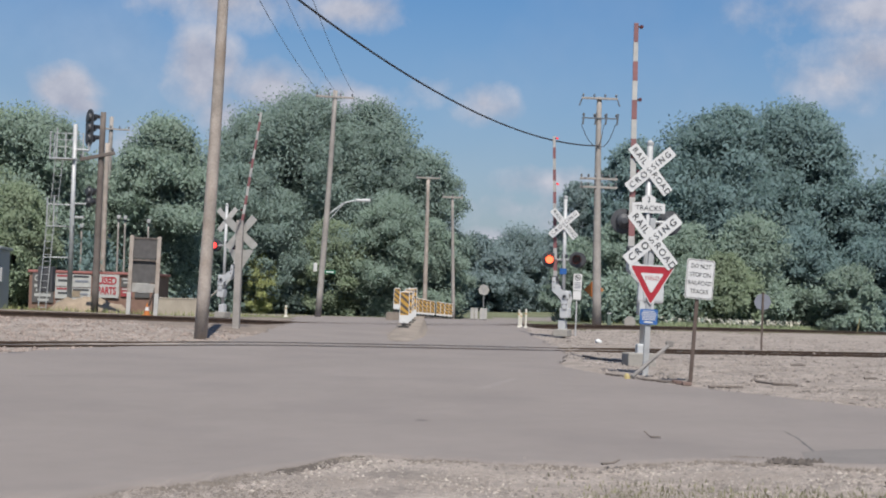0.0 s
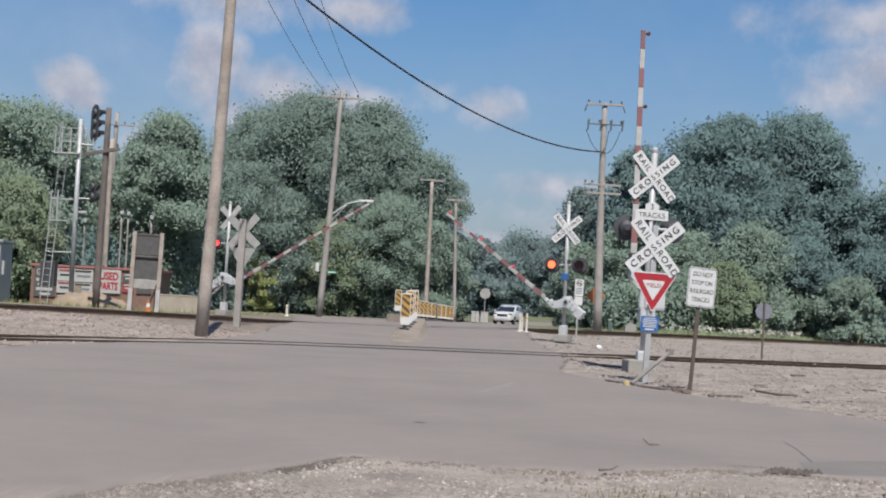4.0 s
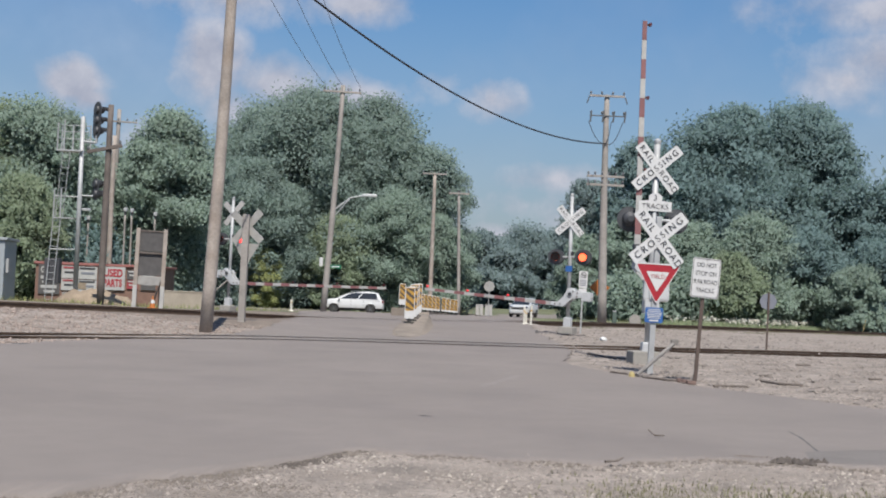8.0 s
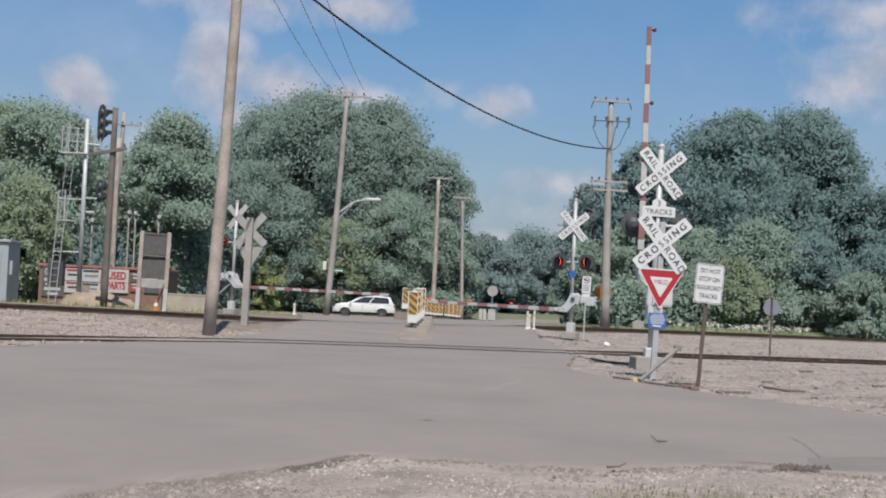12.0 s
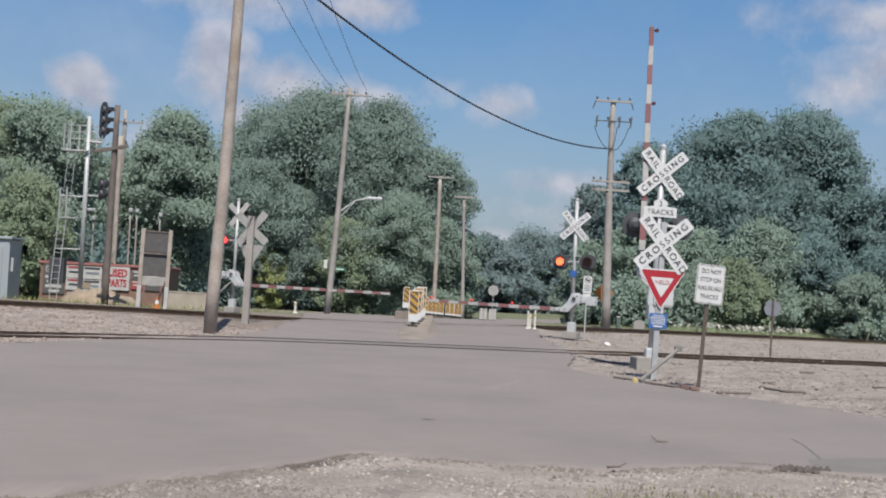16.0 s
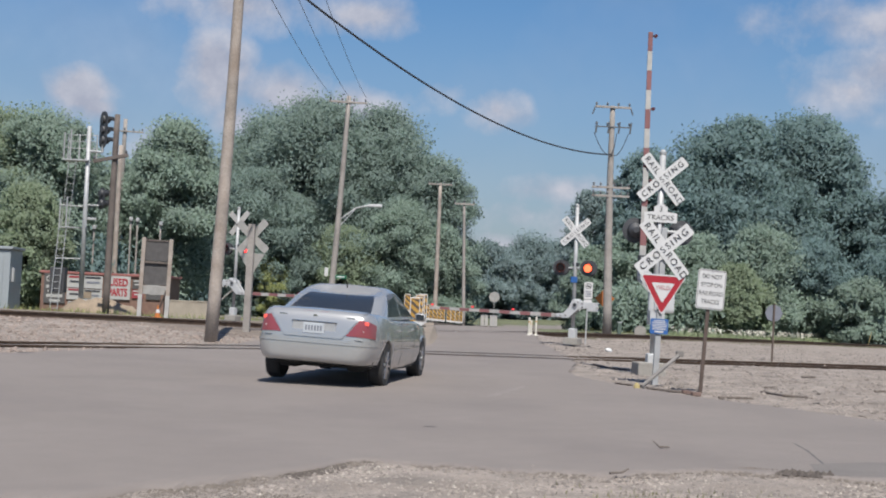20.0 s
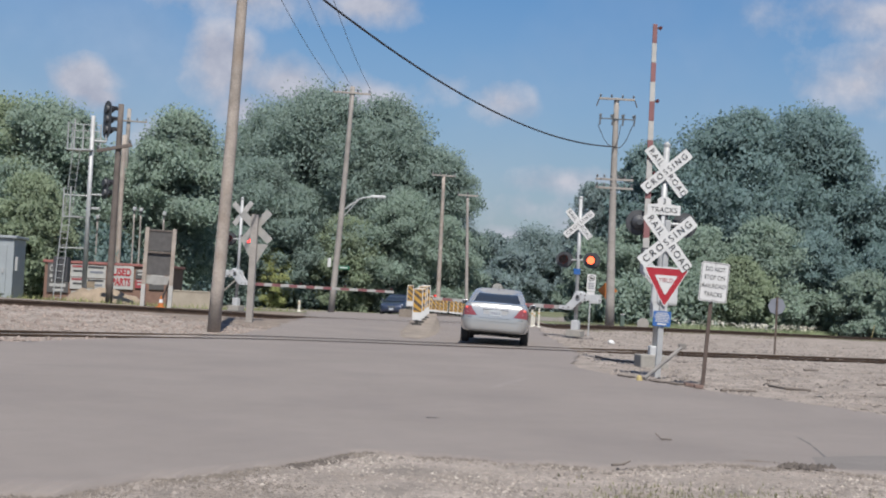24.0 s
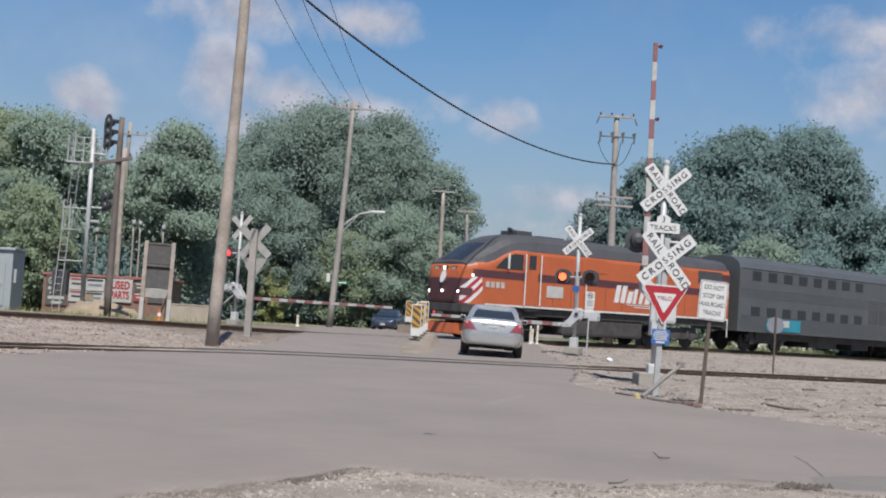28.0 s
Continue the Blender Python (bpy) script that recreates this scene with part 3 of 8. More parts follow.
def tarmac(x, y):
    n = 0.05 * np.sin(y * 1.1 + x) + 0.03 * np.sin(y * 2.7)
    fore = (y > np.where(np.abs(x) < 7, 11.3, front_edge(x))) & np.where(x < -6.0, y < np.interp(x, *BACK_L) + n, np.where(x > 2.45, y < np.interp(x, *BACK_R) + n, y < 26))
    strip = (y >= 23) & (y < 101) & (x > road_left(y) + n) & (x < road_right(y) + n)
    cross = (y > 98) & (y < 108.5) & (x > -140) & (x < 12)
    away = (y >= 97) & (y < 320) & (np.abs(x - (3.0 + (y - 105) * 0.42)) < 4.5)
    return fore | strip | cross | away


sheet("road", spread((-140, -16, 1.0), (-16, -5, 0.16), (-5, 5, 0.1), (5, 16, 0.2), (16, 60, 2.0)),
      spread((-14, 4, 1.0), (4, 7, 0.15), (7, 11, 0.06), (11, 45, 0.15), (45, 80, 0.35), (80, 110, 1.0), (110, 320, 8.0)),
      lambda x, y: land(x, y) + 0.003 + 0.004 * np.sin(x * 0.9 + 1) * np.sin(y * 0.6), M["asphalt"], "worn grey asphalt road with cracked edges", category="road", mask=tarmac)


def road_lip():
    """The road's broken near edge, which thins out into the gravel."""
    xs = np.arange(-7.0, 7.01, 0.04)
    f = front_edge(xs) + 0.02 * np.sin(xs * 37) * np.sin(xs * 11 + 2)
    bm = bmesh.new()
    rows = []
    for v in (-0.06, 0.0, 0.03, 0.15, 0.4, 0.7, 1.0):
        row = []
        for x, y0 in zip(xs, f):
            y = y0 + v * (0.5 if v < 0.1 else (11.36 - y0) / 1.0) if v < 0.1 else y0 + (11.36 - y0) * v
            dz = {-0.06: -0.03, 0.0: -0.012, 0.03: 0.003}.get(v, 0.0035)
            row.append(bm.verts.new((x, y, lz(x, y) + dz + (0.004 * math.sin(x * 0.9 + 1) * math.sin(y * 0.6) if v > 0.01 else 0))))
        rows.append(row)
    for a, b in zip(rows, rows[1:]):
        for i in range(len(xs) - 1):
            bm.faces.new((a[i], a[i + 1], b[i + 1], b[i]))
    tagged(part("road", bm, M["asphalt"], smooth=True), "crumbling near edge of the asphalt road", "road", kind="structure")


road_lip()


def strip_mesh(name, pts, width, material, label, category="road", lift=0.010, parent=None, jag=0.2):
    """A narrow worn band laid on the road."""
    bm = bmesh.new()
    rows = []
    for i, (x, y) in enumerate(pts):
        a = Vector(pts[max(i - 1, 0)])
        b = Vector(pts[min(i + 1, len(pts) - 1)])
        t = (b - a).normalized()
        n = Vector((-t.y, t.x))
        taper = 0.25 if i in (0, len(pts) - 1) else 1
        w = width * taper * (1 + jag * math.sin(i * 2.7) + jag * 0.6 * math.sin(i * 5.9))
        rows.append([bm.verts.new((x + n.x * w * k, y + n.y * w * k, lz(x + n.x * w * k, y + n.y * w * k) + lift + 0.004 * math.sin(x * 0.9 + 1) * math.sin(y * 0.6))) for k in (-0.5, 0, 0.5)])
    for a, b in zip(rows, rows[1:]):
        for k in (0, 1):
            bm.faces.new((a[k], a[k + 1], b[k + 1], b[k]))
    bmesh.ops.recalc_face_normals(bm, faces=bm.faces)
    ob = part(name, bm, material, parent)
    return tagged(ob, label, category, kind="structure") if parent is None else ob


def densify(pts, step):
    out = []
    for (x0, y0), (x1, y1) in zip(pts, pts[1:]):
        n = max(1, int(math.hypot(x1 - x0, y1 - y0) / step))
        out += [(x0 + (x1 - x0) * i / n, y0 + (y1 - y0) * i / n) for i in range(n)]
    return out + [pts[-1]]


def smooth_line(pts, rounds=3):
    for _ in range(rounds):
        new_pts = [pts[0]]
        for a, b in zip(pts, pts[1:]):
            new_pts += [(a[0] * 0.75 + b[0] * 0.25, a[1] * 0.75 + b[1] * 0.25), (a[0] * 0.25 + b[0] * 0.75, a[1] * 0.25 + b[1] * 0.75)]
        pts = new_pts + [pts[-1]]
    return pts


RAIL_SECTION = [(-0.07, 0.0), (-0.07, 0.015), (-0.01, 0.03), (-0.01, 0.12), (-0.036, 0.13), (-0.036, 0.165), (0.036, 0.165), (0.036, 0.13), (0.01, 0.12), (0.01, 0.03), (0.07, 0.015), (0.07, 0.0)]


def rail_mesh(line, offset, top):
    bm = bmesh.new()
    rings = []
    for i, (x, y) in enumerate(line):
        t = (Vector(line[min(i + 1, len(line) - 1)]) - Vector(line[max(i - 1, 0)])).normalized()
        n = Vector((t.y, -t.x))
        z = top(x, y) - 0.165
        rings.append([bm.verts.new((x + n.x * (offset + a), y + n.y * (offset + a), z + b)) for a, b in RAIL_SECTION])
    k = len(RAIL_SECTION)
    for a, b in zip(rings, rings[1:]):
        for i in range(k):
            f = bm.faces.new((a[i], a[(i + 1) % k], b[(i + 1) % k], b[i]))
            f.material_index = 1 if i == 5 else 0
    bmesh.ops.recalc_face_normals(bm, faces=bm.faces)
    return bm


def track(label, line, top, tie_span, gauge=1.5):
    t = thing("railway_track", label, "railway track", kind="structure")
    for off in (-gauge / 2, gauge / 2):
        part("rail", rail_mesh(line, off, top), [M["rail"], M["railtop"]], t, "rusty steel rail")
    tie = None
    d = 0.0
    last = None
    for i, (x, y) in enumerate(densify(line, 0.56)):
        if last is not None and math.hypot(x - last[0], y - last[1]) < 0.5:
            continue
        if last is not None and tie_span[0] < x < tie_span[1] and not (float(road_left(y)) - 0.3 < x < float(road_right(y)) + 0.3 and y > 22):
            a = math.atan2(y - last[1], x - last[0])
            m = pose(x, y, top(x, y) - 0.165 - 0.085, 0, 0, math.degrees(a) + random.uniform(-2, 2))
            if tie is None:
                tie = part("tie", bx((0, 0, 0), (0.22, 2.6, 0.17), 0.012), M["tie"], t, "weathered wooden tie", m=m)
            else:
                share(tie, t, m)
        last = (x, y)
    return t


def t2_top(x, y):
    inside = float(road_left(y)) < x < float(road_right(y))
    return float(crest(along(x, y)[0])) + (0.012 if inside else 0.045)


T2_LINE = [(T2.x + T2_DIR.x * s, T2.y + T2_DIR.y * s) for s in [-70 + 2.0 * i for i in range(120)]]
NEAR_LINE = smooth_line(NEAR_TRACK)
NEAR_LINE = densify(NEAR_LINE, 1.5)


def near_top(x, y):
    base = lz(x, y)
    return base + float(np.interp(x, [-30, -9, -6, 3.2, 5, 30], [0.08, 0.05, 0.02, 0.02, 0.05, 0.08]))


track("rusty spur track flush with the asphalt road", NEAR_LINE, near_top, (-30, 34))
track("main line track on low ballast across the road", T2_LINE, t2_top, (-24, 40))
# dark flangeway strips beside the rails in the road
nl = [p for p in NEAR_LINE if -6.2 < p[0] < 3.2]
for off in (-0.95, -0.6, 0.6, 0.95):
    strip_mesh("flangeway", [(x + 0.25 * off, y - off) for x, y in nl], 0.16, M["patch"], "dark flangeway filler beside the rails in the road")

# worn patches, cracks and debris in the road
def scrap(pts, w, key, label, n=0.35):
    return strip_mesh("road_patch", pts, w, M[key], label, lift=0.0048, jag=n)


scrap(densify([(0.6, 17.0), (0.9, 18.15), (1.28, 19.63)], 0.3), 0.16, "worn", "pale scraped streak in the asphalt", 0.3)
scrap(densify([(3.6, 12.55), (3.55, 11.91), (3.42, 11.1), (3.28, 10.25)], 0.2), 0.022, "patch", "dark crack in the asphalt", 0.5)
scrap(densify([(3.2, 10.15), (3.5, 10.45), (4.0, 10.75), (5.5, 10.9), (7.0, 10.8)], 0.3), 0.85, "dull", "darker asphalt patch", 0.04)
scrap(densify([(2.5, 10.33), (2.81, 10.3)], 0.08), 0.12, "dirt", "earth spilled on the road edge", 0.5)
scrap(densify([(2.86, 10.11), (3.1, 10.13), (3.2, 10.1)], 0.07), 0.16, "soil", "earth spilled on the road edge", 0.6)
scrap([(-8.05, 22.85), (-7.9, 22.9), (-7.73, 22.95)], 0.3, "patch", "dark scrap on the road")
scrap([(-0.2, 12.56), (-0.16, 12.57), (-0.1, 12.55), (-0.06, 12.56)], 0.07, "scrap", "dark scrap on the road", 0.2)
scrap([(-2.6, 26.2), (-1.9, 26.3), (-1.2, 26.2)], 0.1, "patch", "dark scrap on the road")
for k, (px, py) in enumerate(((4.6, 24.3), (5.4, 22.6), (6.2, 21.0), (5.2, 27.5), (4.2, 19.2), (7.0, 24.5), (4.9, 20.2), (6.4, 19.4), (7.6, 20.6), (8.4, 22.6), (9.2, 24.9), (6.9, 26.6), (5.6, 18.6), (8.0, 27.8), (10.2, 28.4), (4.1, 23.2))):
    strip_mesh("timber_scrap", [(px + (0.1 + 0.17 * math.sin(k * 2.1) ** 2) * j, py + (0.12 * math.sin(k * 1.7)) * j + 0.03 * math.sin(j + k)) for j in range(4)], 0.07 + 0.05 * math.sin(k * 3.3) ** 2, M["deadwood"], "weathered timber scrap lying in the gravel", "debris", 0.03)

# ---- loose stones ----
def stones(name, n, where, size, material, label, seed):
    rng = np.random.default_rng(seed)
    base = np.array([(1, 0, 0), (-1, 0, 0), (0, 1, 0), (0, -1, 0), (0, 0, 1), (0, 0, -1)], float)
    tri = np.array([(0, 2, 4), (2, 1, 4), (1, 3, 4), (3, 0, 4), (2, 0, 5), (1, 2, 5), (3, 1, 5), (0, 3, 5)])
    px, py = where(rng, n)
    ps = size[0] + (size[1] - size[0]) * rng.random(len(px)) ** 2.4
    pz = land(px, py)
    V = base[None] * (ps[:, None, None] * (0.55 + 0.6 * rng.random((len(px), 6, 1))))
    V[:, :, 2] *= 0.65
    a = rng.random(len(px)) * 6.28
    c, s = np.cos(a)[:, None], np.sin(a)[:, None]
    x, y = V[:, :, 0] * c - V[:, :, 1] * s, V[:, :, 0] * s + V[:, :, 1] * c
    V = np.stack([x + px[:, None], y + py[:, None], V[:, :, 2] + (pz - 0.02 + ps * 0.2)[:, None]], 2).reshape(-1, 3)
    F = (tri[None] + 6 * np.arange(len(px))[:, None, None]).reshape(-1, 3)
    me = bpy.data.meshes.new(name)
    me.from_pydata(V.tolist(), [], F.tolist())
    me.materials.append(material)
    return tagged(new(name, me), label, "stones", kind="stuff")


def off_road(x, y, keep):
    k = ~tarmac(x, y) & keep
    return x[k], y[k]


def fore_stones(rng, n):
    y = 4.0 + 6.5 * rng.random(n)
    x = (rng.random(n) - 0.5) * 0.9 * y
    return off_road(x, y, y < front_edge(x) + 0.5)


def right_stones(rng, n):
    y = 13 + 36 * rng.random(n)
    x = 3 + (y * 0.42 - 3) * rng.random(n)
    return off_road(x, y, along(x, y)[1] > -3)


def left_stones(rng, n):
    y = 21 + 26 * rng.random(n)
    x = -4 - (y * 0.42 - 4) * rng.random(n)
    near = np.min(np.abs(y[:, None] - np.interp(x, [p[0] for p in NEAR_TRACK], [p[1] for p in NEAR_TRACK])[:, None]), 1)
    return off_road(x, y, (along(x, y)[1] > 1.9) & (near > 1.5) & (y < 35.2 - 0.35 * (x + 6)))


def along_line(line, wide):
    P = np.array(densify(line, 0.02))
    return lambda rng, n: tuple((P[rng.integers(0, len(P), n)] + rng.normal(0, wide, (n, 2))).T)


def pale_spots(rng, n):
    x = -1.2 + 5.2 * rng.random(n)
    y = 7.4 + 2.4 * rng.random(n)
    k = (y < front_edge(x) - 0.12) & (np.sin(x * 2.3 + y * 1.7) + np.sin(x * 5.1 - y * 2.9) + rng.normal(0, 0.7, n) > -0.5)
    return x[k], y[k]


stones("gravel_stones", 30000, fore_stones, (0.005, 0.034), M["stones"], "loose pale gravel stones along the broken road edge", 1)
stones("gravel_stones", 11000, right_stones, (0.01, 0.055), M["stones"], "loose pale gravel stones beside the tracks", 2)
def edge_soil(rng, n):
    x = -2.6 + 6.4 * rng.random(n)
    y = front_edge(x) + rng.normal(0.0, 0.10, n) - 0.04
    k = np.sin(x * 3.1) + np.sin(x * 7.7 + 1) + rng.normal(0, 0.8, n) > -0.4
    return x[k], y[k]


stones("pale_pebbles", 7000, pale_spots, (0.008, 0.026), M["pebble"], "pale limestone pebbles strewn over the gravel", 21)
# dark crumbs that also draw the shade of the road's broken edge
SEAM = [(-1.1, 8.75), (-1.04, 8.93), (-0.93, 9.05), (-0.88, 9.22), (-0.8, 9.44), (-0.73, 9.7), (-0.56, 9.86), (-0.4, 9.88), (-0.24, 9.84), (-0.16, 9.78)]
stones("asphalt_crumbs", 2600, along_line(SEAM, 0.045), (0.008, 0.022), M["clod"], "dark asphalt crumbs standing in for the shaded broken seam", 22)
stones("asphalt_crumbs", 1300, along_line(SEAM[:5], 0.05), (0.01, 0.026), M["clod"], "dark asphalt crumbs standing in for the shaded broken seam", 29)
stones("asphalt_crumbs", 260, along_line([(-0.1, 9.62), (0.05, 9.67), (0.3, 9.62)], 0.022), (0.008, 0.02), M["clod"], "dark asphalt crumbs standing in for the shaded broken seam", 26)
stones("damp_earth", 5200, along_line([(-3.2, 6.4), (-2.6, 6.8), (-2.3, 6.95), (-2.1, 7.2), (-1.9, 7.55), (-1.72, 7.9), (-1.5, 8.22), (-1.2, 8.58)], 0.085), (0.006, 0.02), M["soil"], "dark damp earth along the broken road edge", 27)
stones("damp_earth", 17000, along_line([(-3.6, 5.9), (-2.6, 6.2), (-1.9, 6.6), (-1.4, 6.9), (-1.1, 7.4), (-0.9, 8.0)], 0.3), (0.006, 0.022), M["soil"], "dark trodden earth beside the road edge", 28)
stones("earth_clods", 260, along_line([(2.86, 10.1), (3.0, 10.12), (3.02, 10.12), (3.14, 10.1)], 0.035), (0.02, 0.075), M["clod"], "small pile of dark earth clods", 23)
stones("earth_clods", 160, along_line([(2.54, 10.33), (2.82, 10.29)], 0.025), (0.012, 0.04), M["clod"], "flat patch of dark earth clods", 24)
def twig(pts, r, label):
    t = thing("twig", label, "twig", pose(0, 0, 0))
    P = [Vector((x, y, lz(x, y) + z)) for x, y, z in pts]
    for a, b in zip(P, P[1:]):
        part("branch", rod(a, b, r, r * 0.7, 6), M["deadwood"], t)


for stick in ([(5.32, 20.53), (5.52, 19.9), (5.86, 19.72)], [(4.2, 18.73), (4.5, 18.85), (4.76, 18.85)], [(2.97, 21.25), (3.21, 20.84)], [(3.36, 20.2), (3.6, 19.85), (3.8, 19.62)], [(3.4, 28.1), (3.65, 26.5), (4.05, 26.2)], [(5.71, 21.8), (6.03, 22.2)], [(7.71, 26.47), (8.06, 26.58)], [(7.81, 22.21), (8.1, 22.38)]):
    twig([(px, py, 0.02) for px, py in stick], 0.024, "dead grey branch lying in the pale gravel")
twig([(2.0, 11.6, 0.06), (2.04, 11.5, 0.02), (2.14, 11.52, 0.02)], 0.009, "small dry twig lying on the asphalt")
twig([(1.3, 9.43, 0.03), (1.4, 9.5, 0.03), (1.46, 9.56, 0.05)], 0.011, "dead forked stick lying in the gravel")
twig([(3.3, 8.9, 0.02), (3.42, 9.0, 0.05)], 0.012, "dry stick in the pale gravel")
stones("road_grit", 260, along_line([(0.35, 17.1), (0.9, 17.4), (1.3, 17.9)], 0.22), (0.008, 0.028), M["pebble"], "pale grit scattered on the asphalt", 25)
stones("loose_earth", 9000, edge_soil, (0.006, 0.03), M["soil"], "dark loose earth crumbs along the road edge", 4)
stones("gravel_shards", 1500, right_stones, (0.03, 0.085), M["stones"], "larger broken stones scattered in the gravel", 14)
stones("ballast_shards", 2400, left_stones, (0.03, 0.1), M["ballast"], "larger ballast stones between the tracks", 15)
stones("ballast_stones", 10000, left_stones, (0.02, 0.065), M["ballast"], "brown ballast stones between the tracks", 3)


def tuft_field(name, n, where, h, material, label, seed):
    rng = np.random.default_rng(seed)
    px, py = where(rng, n)
    n = len(px)
    a = rng.random(n) * 6.28
    hh = h[0] + (h[1] - h[0]) * rng.random(n)
    w = hh * 0.06 + 0.006
    lean = (rng.random((n, 2)) - 0.5) * hh[:, None] * 0.8
    pz = land(px, py) - 0.03
    p = np.stack([px, py, pz], 1)
    side = np.stack([np.cos(a) * w, np.sin(a) * w, np.zeros(n)], 1)
    tip = p + np.stack([lean[:, 0], lean[:, 1], hh], 1)
    V = np.stack([p - side, p + side, tip], 1).reshape(-1, 3)
    F = np.arange(3 * n).reshape(-1, 3)
    me = bpy.data.meshes.new(name)
    me.from_pydata(V.tolist(), [], F.tolist())
    me.materials.append(material)
    return tagged(new(name, me), label, "grass", kind="stuff")


def fore_grass(rng, n):
    c = rng.integers(0, 34, n)
    r2 = np.random.default_rng(5)
    cx, cy = 1.3 + 2.5 * r2.random(34), 6.6 + 1.9 * r2.random(34)
    return cx[c] + rng.normal(0, 0.26, n), cy[c] + rng.normal(0, 0.26, n)


def verge_grass(rng, n):
    y = 46 + 70 * rng.random(n)
    x = (rng.random(n) - 0.5) * 0.95 * y
    k = (along(x, y)[1] < -8) & ~tarmac(x, y) & ((x < -9.5) | (x > 9) | (y > 109))
    return x[k], y[k]


tuft_field("grass_tufts", 9000, fore_grass, (0.01, 0.062), M["drygrass"], "sparse dry grass tufts in the gravel", 6)
tuft_field("verge_grass", 26000, verge_grass, (0.08, 0.3), M["blade"], "unmown green verge grass beyond the tracks", 7)


def right_weeds(rng, n):
    s = 22 + 42 * rng.random(n)
    d = -3.6 - 3.0 * rng.random(n)
    return T2.x + T2_DIR.x * s + T2_DIR.y * d, T2.y + T2_DIR.y * s - T2_DIR.x * d


tuft_field("trackside_weeds", 9000, right_weeds, (0.1, 0.4), M["weed"], "tall pale weeds growing beside the main line", 8)

def flower_spots(rng, n):
    c = rng.integers(0, 16, n)
    r2 = np.random.default_rng(12)
    s = (24 + 30 * r2.random(16))[c] + rng.normal(0, 0.9, n)
    d = -4.6 - 1.6 * r2.random(16)[c] + rng.normal(0, 0.25, n)
    return T2.x + T2_DIR.x * s + T2_DIR.y * d, T2.y + T2_DIR.y * s - T2_DIR.x * d


def flower_heads(n, seed):
    rng = np.random.default_rng(seed)
    px, py = flower_spots(rng, n)
    pz = land(px, py) + 0.18 + 0.34 * rng.random(n)
    d = rng.normal(size=(n, 3, 3)) * 0.05
    V = (np.stack([px, py, pz], 1)[:, None] + d).reshape(-1, 3)
    me = bpy.data.meshes.new("weed_flowers")
    me.from_pydata(V.tolist(), [], np.arange(3 * n).reshape(-1, 3).tolist())
    me.materials.append(M["bollard"])
    return tagged(new("weed_flowers", me), "small white flower heads on the trackside weeds", "flowers", kind="stuff")


flower_heads(1100, 13)


def yard_weeds(rng, n):
    r2 = np.random.default_rng(9)
    c = rng.integers(0, 22, n)
    s = (6 + 26 * r2.random(22))[c] + rng.normal(0, 0.7, n)
    d = (2.6 + 5.5 * r2.random(22))[c] + rng.normal(0, 0.35, n)
    x, y = T2.x + T2_DIR.x * s + T2_DIR.y * d, T2.y + T2_DIR.y * s - T2_DIR.x * d
    k = ~tarmac(x, y) & (x > 5.5)
    return x[k], y[k]


tuft_field("gravel_weeds", 2600, yard_weeds, (0.03, 0.13), M["drygrass"], "sparse low weeds in the gravel between the tracks", 10)

# ---- signs and signals ----
def blade_word(parent, text, cx, cz, ang, size, spacing, y=-0.022):
    m = Matrix.Translation((cx, y, cz)) @ Matrix.Rotation(-ang, 4, "Y") @ FACE
    return letters(text, size, M["ink"], parent, m, spacing=spacing)


def crossbuck(parent, z, length=1.22, width=0.23, front=True, y=-0.02, x=0.0, tilt=0.0, turn=0.0, back="signback"):
    """Two crossed blades; lettered on the face that looks to -Y when front."""
    hold = new("crossbuck")
    hold.parent = parent
    hold.matrix_basis = Matrix.Translation((x, y, z)) @ Matrix.Rotation(radians(turn), 4, "Z") @ Matrix.Rotation(tilt, 4, "Y") @ (Matrix() if front else Matrix.Rotation(math.pi, 4, "Z"))
    for k, a in enumerate((radians(42), radians(-50))):
        bm = plate(round_rect(length, width, 0.03), -0.006 * k - 0.012, 0.005)
        bm.faces.ensure_lookup_table()
        for f in bm.faces:
            if f.normal.y > 0.5:
                f.material_index = 1
        bmesh.ops.rotate(bm, cent=(0, 0, 0), matrix=Matrix.Rotation(-a, 3, "Y"), verts=bm.verts)
        part("blade", bm, [M["white"], M[back]], hold, "white crossbuck blade")
    a = radians(42)
    blade_word(hold, "CROSSING", 0, 0, a, 0.172 * length / 1.22, 1.42)
    a = radians(-50)
    c, s = math.cos(a), math.sin(a)
    blade_word(hold, "RAIL", -0.36 * length / 1.22 * c, -0.36 * length / 1.22 * s, a, 0.172 * length / 1.22, 1.2, -0.026)
    blade_word(hold, "ROAD", 0.36 * length / 1.22 * c, 0.36 * length / 1.22 * s, a, 0.172 * length / 1.22, 1.2, -0.026)
    return hold


def triangle(side, r=0.05):
    h = side * 0.866
    c = [(-side / 2, h / 2), (side / 2, h / 2), (0, -h / 2)]
    pts = []
    for i in range(3):
        p, q, n = Vector(c[i]), Vector(c[i - 1]), Vector(c[(i + 1) % 3])
        for k in range(4):
            t = k / 3
            a = p + (q - p).normalized() * r
            b = p + (n - p).normalized() * r
            pts.append(tuple((a * (1 - t) ** 2 + p * 2 * t * (1 - t) + b * t * t)))
    return pts


def face_split(bm, mi=1):
    for f in bm.faces:
        if f.normal.y > 0.5:
            f.material_index = mi
    return bm


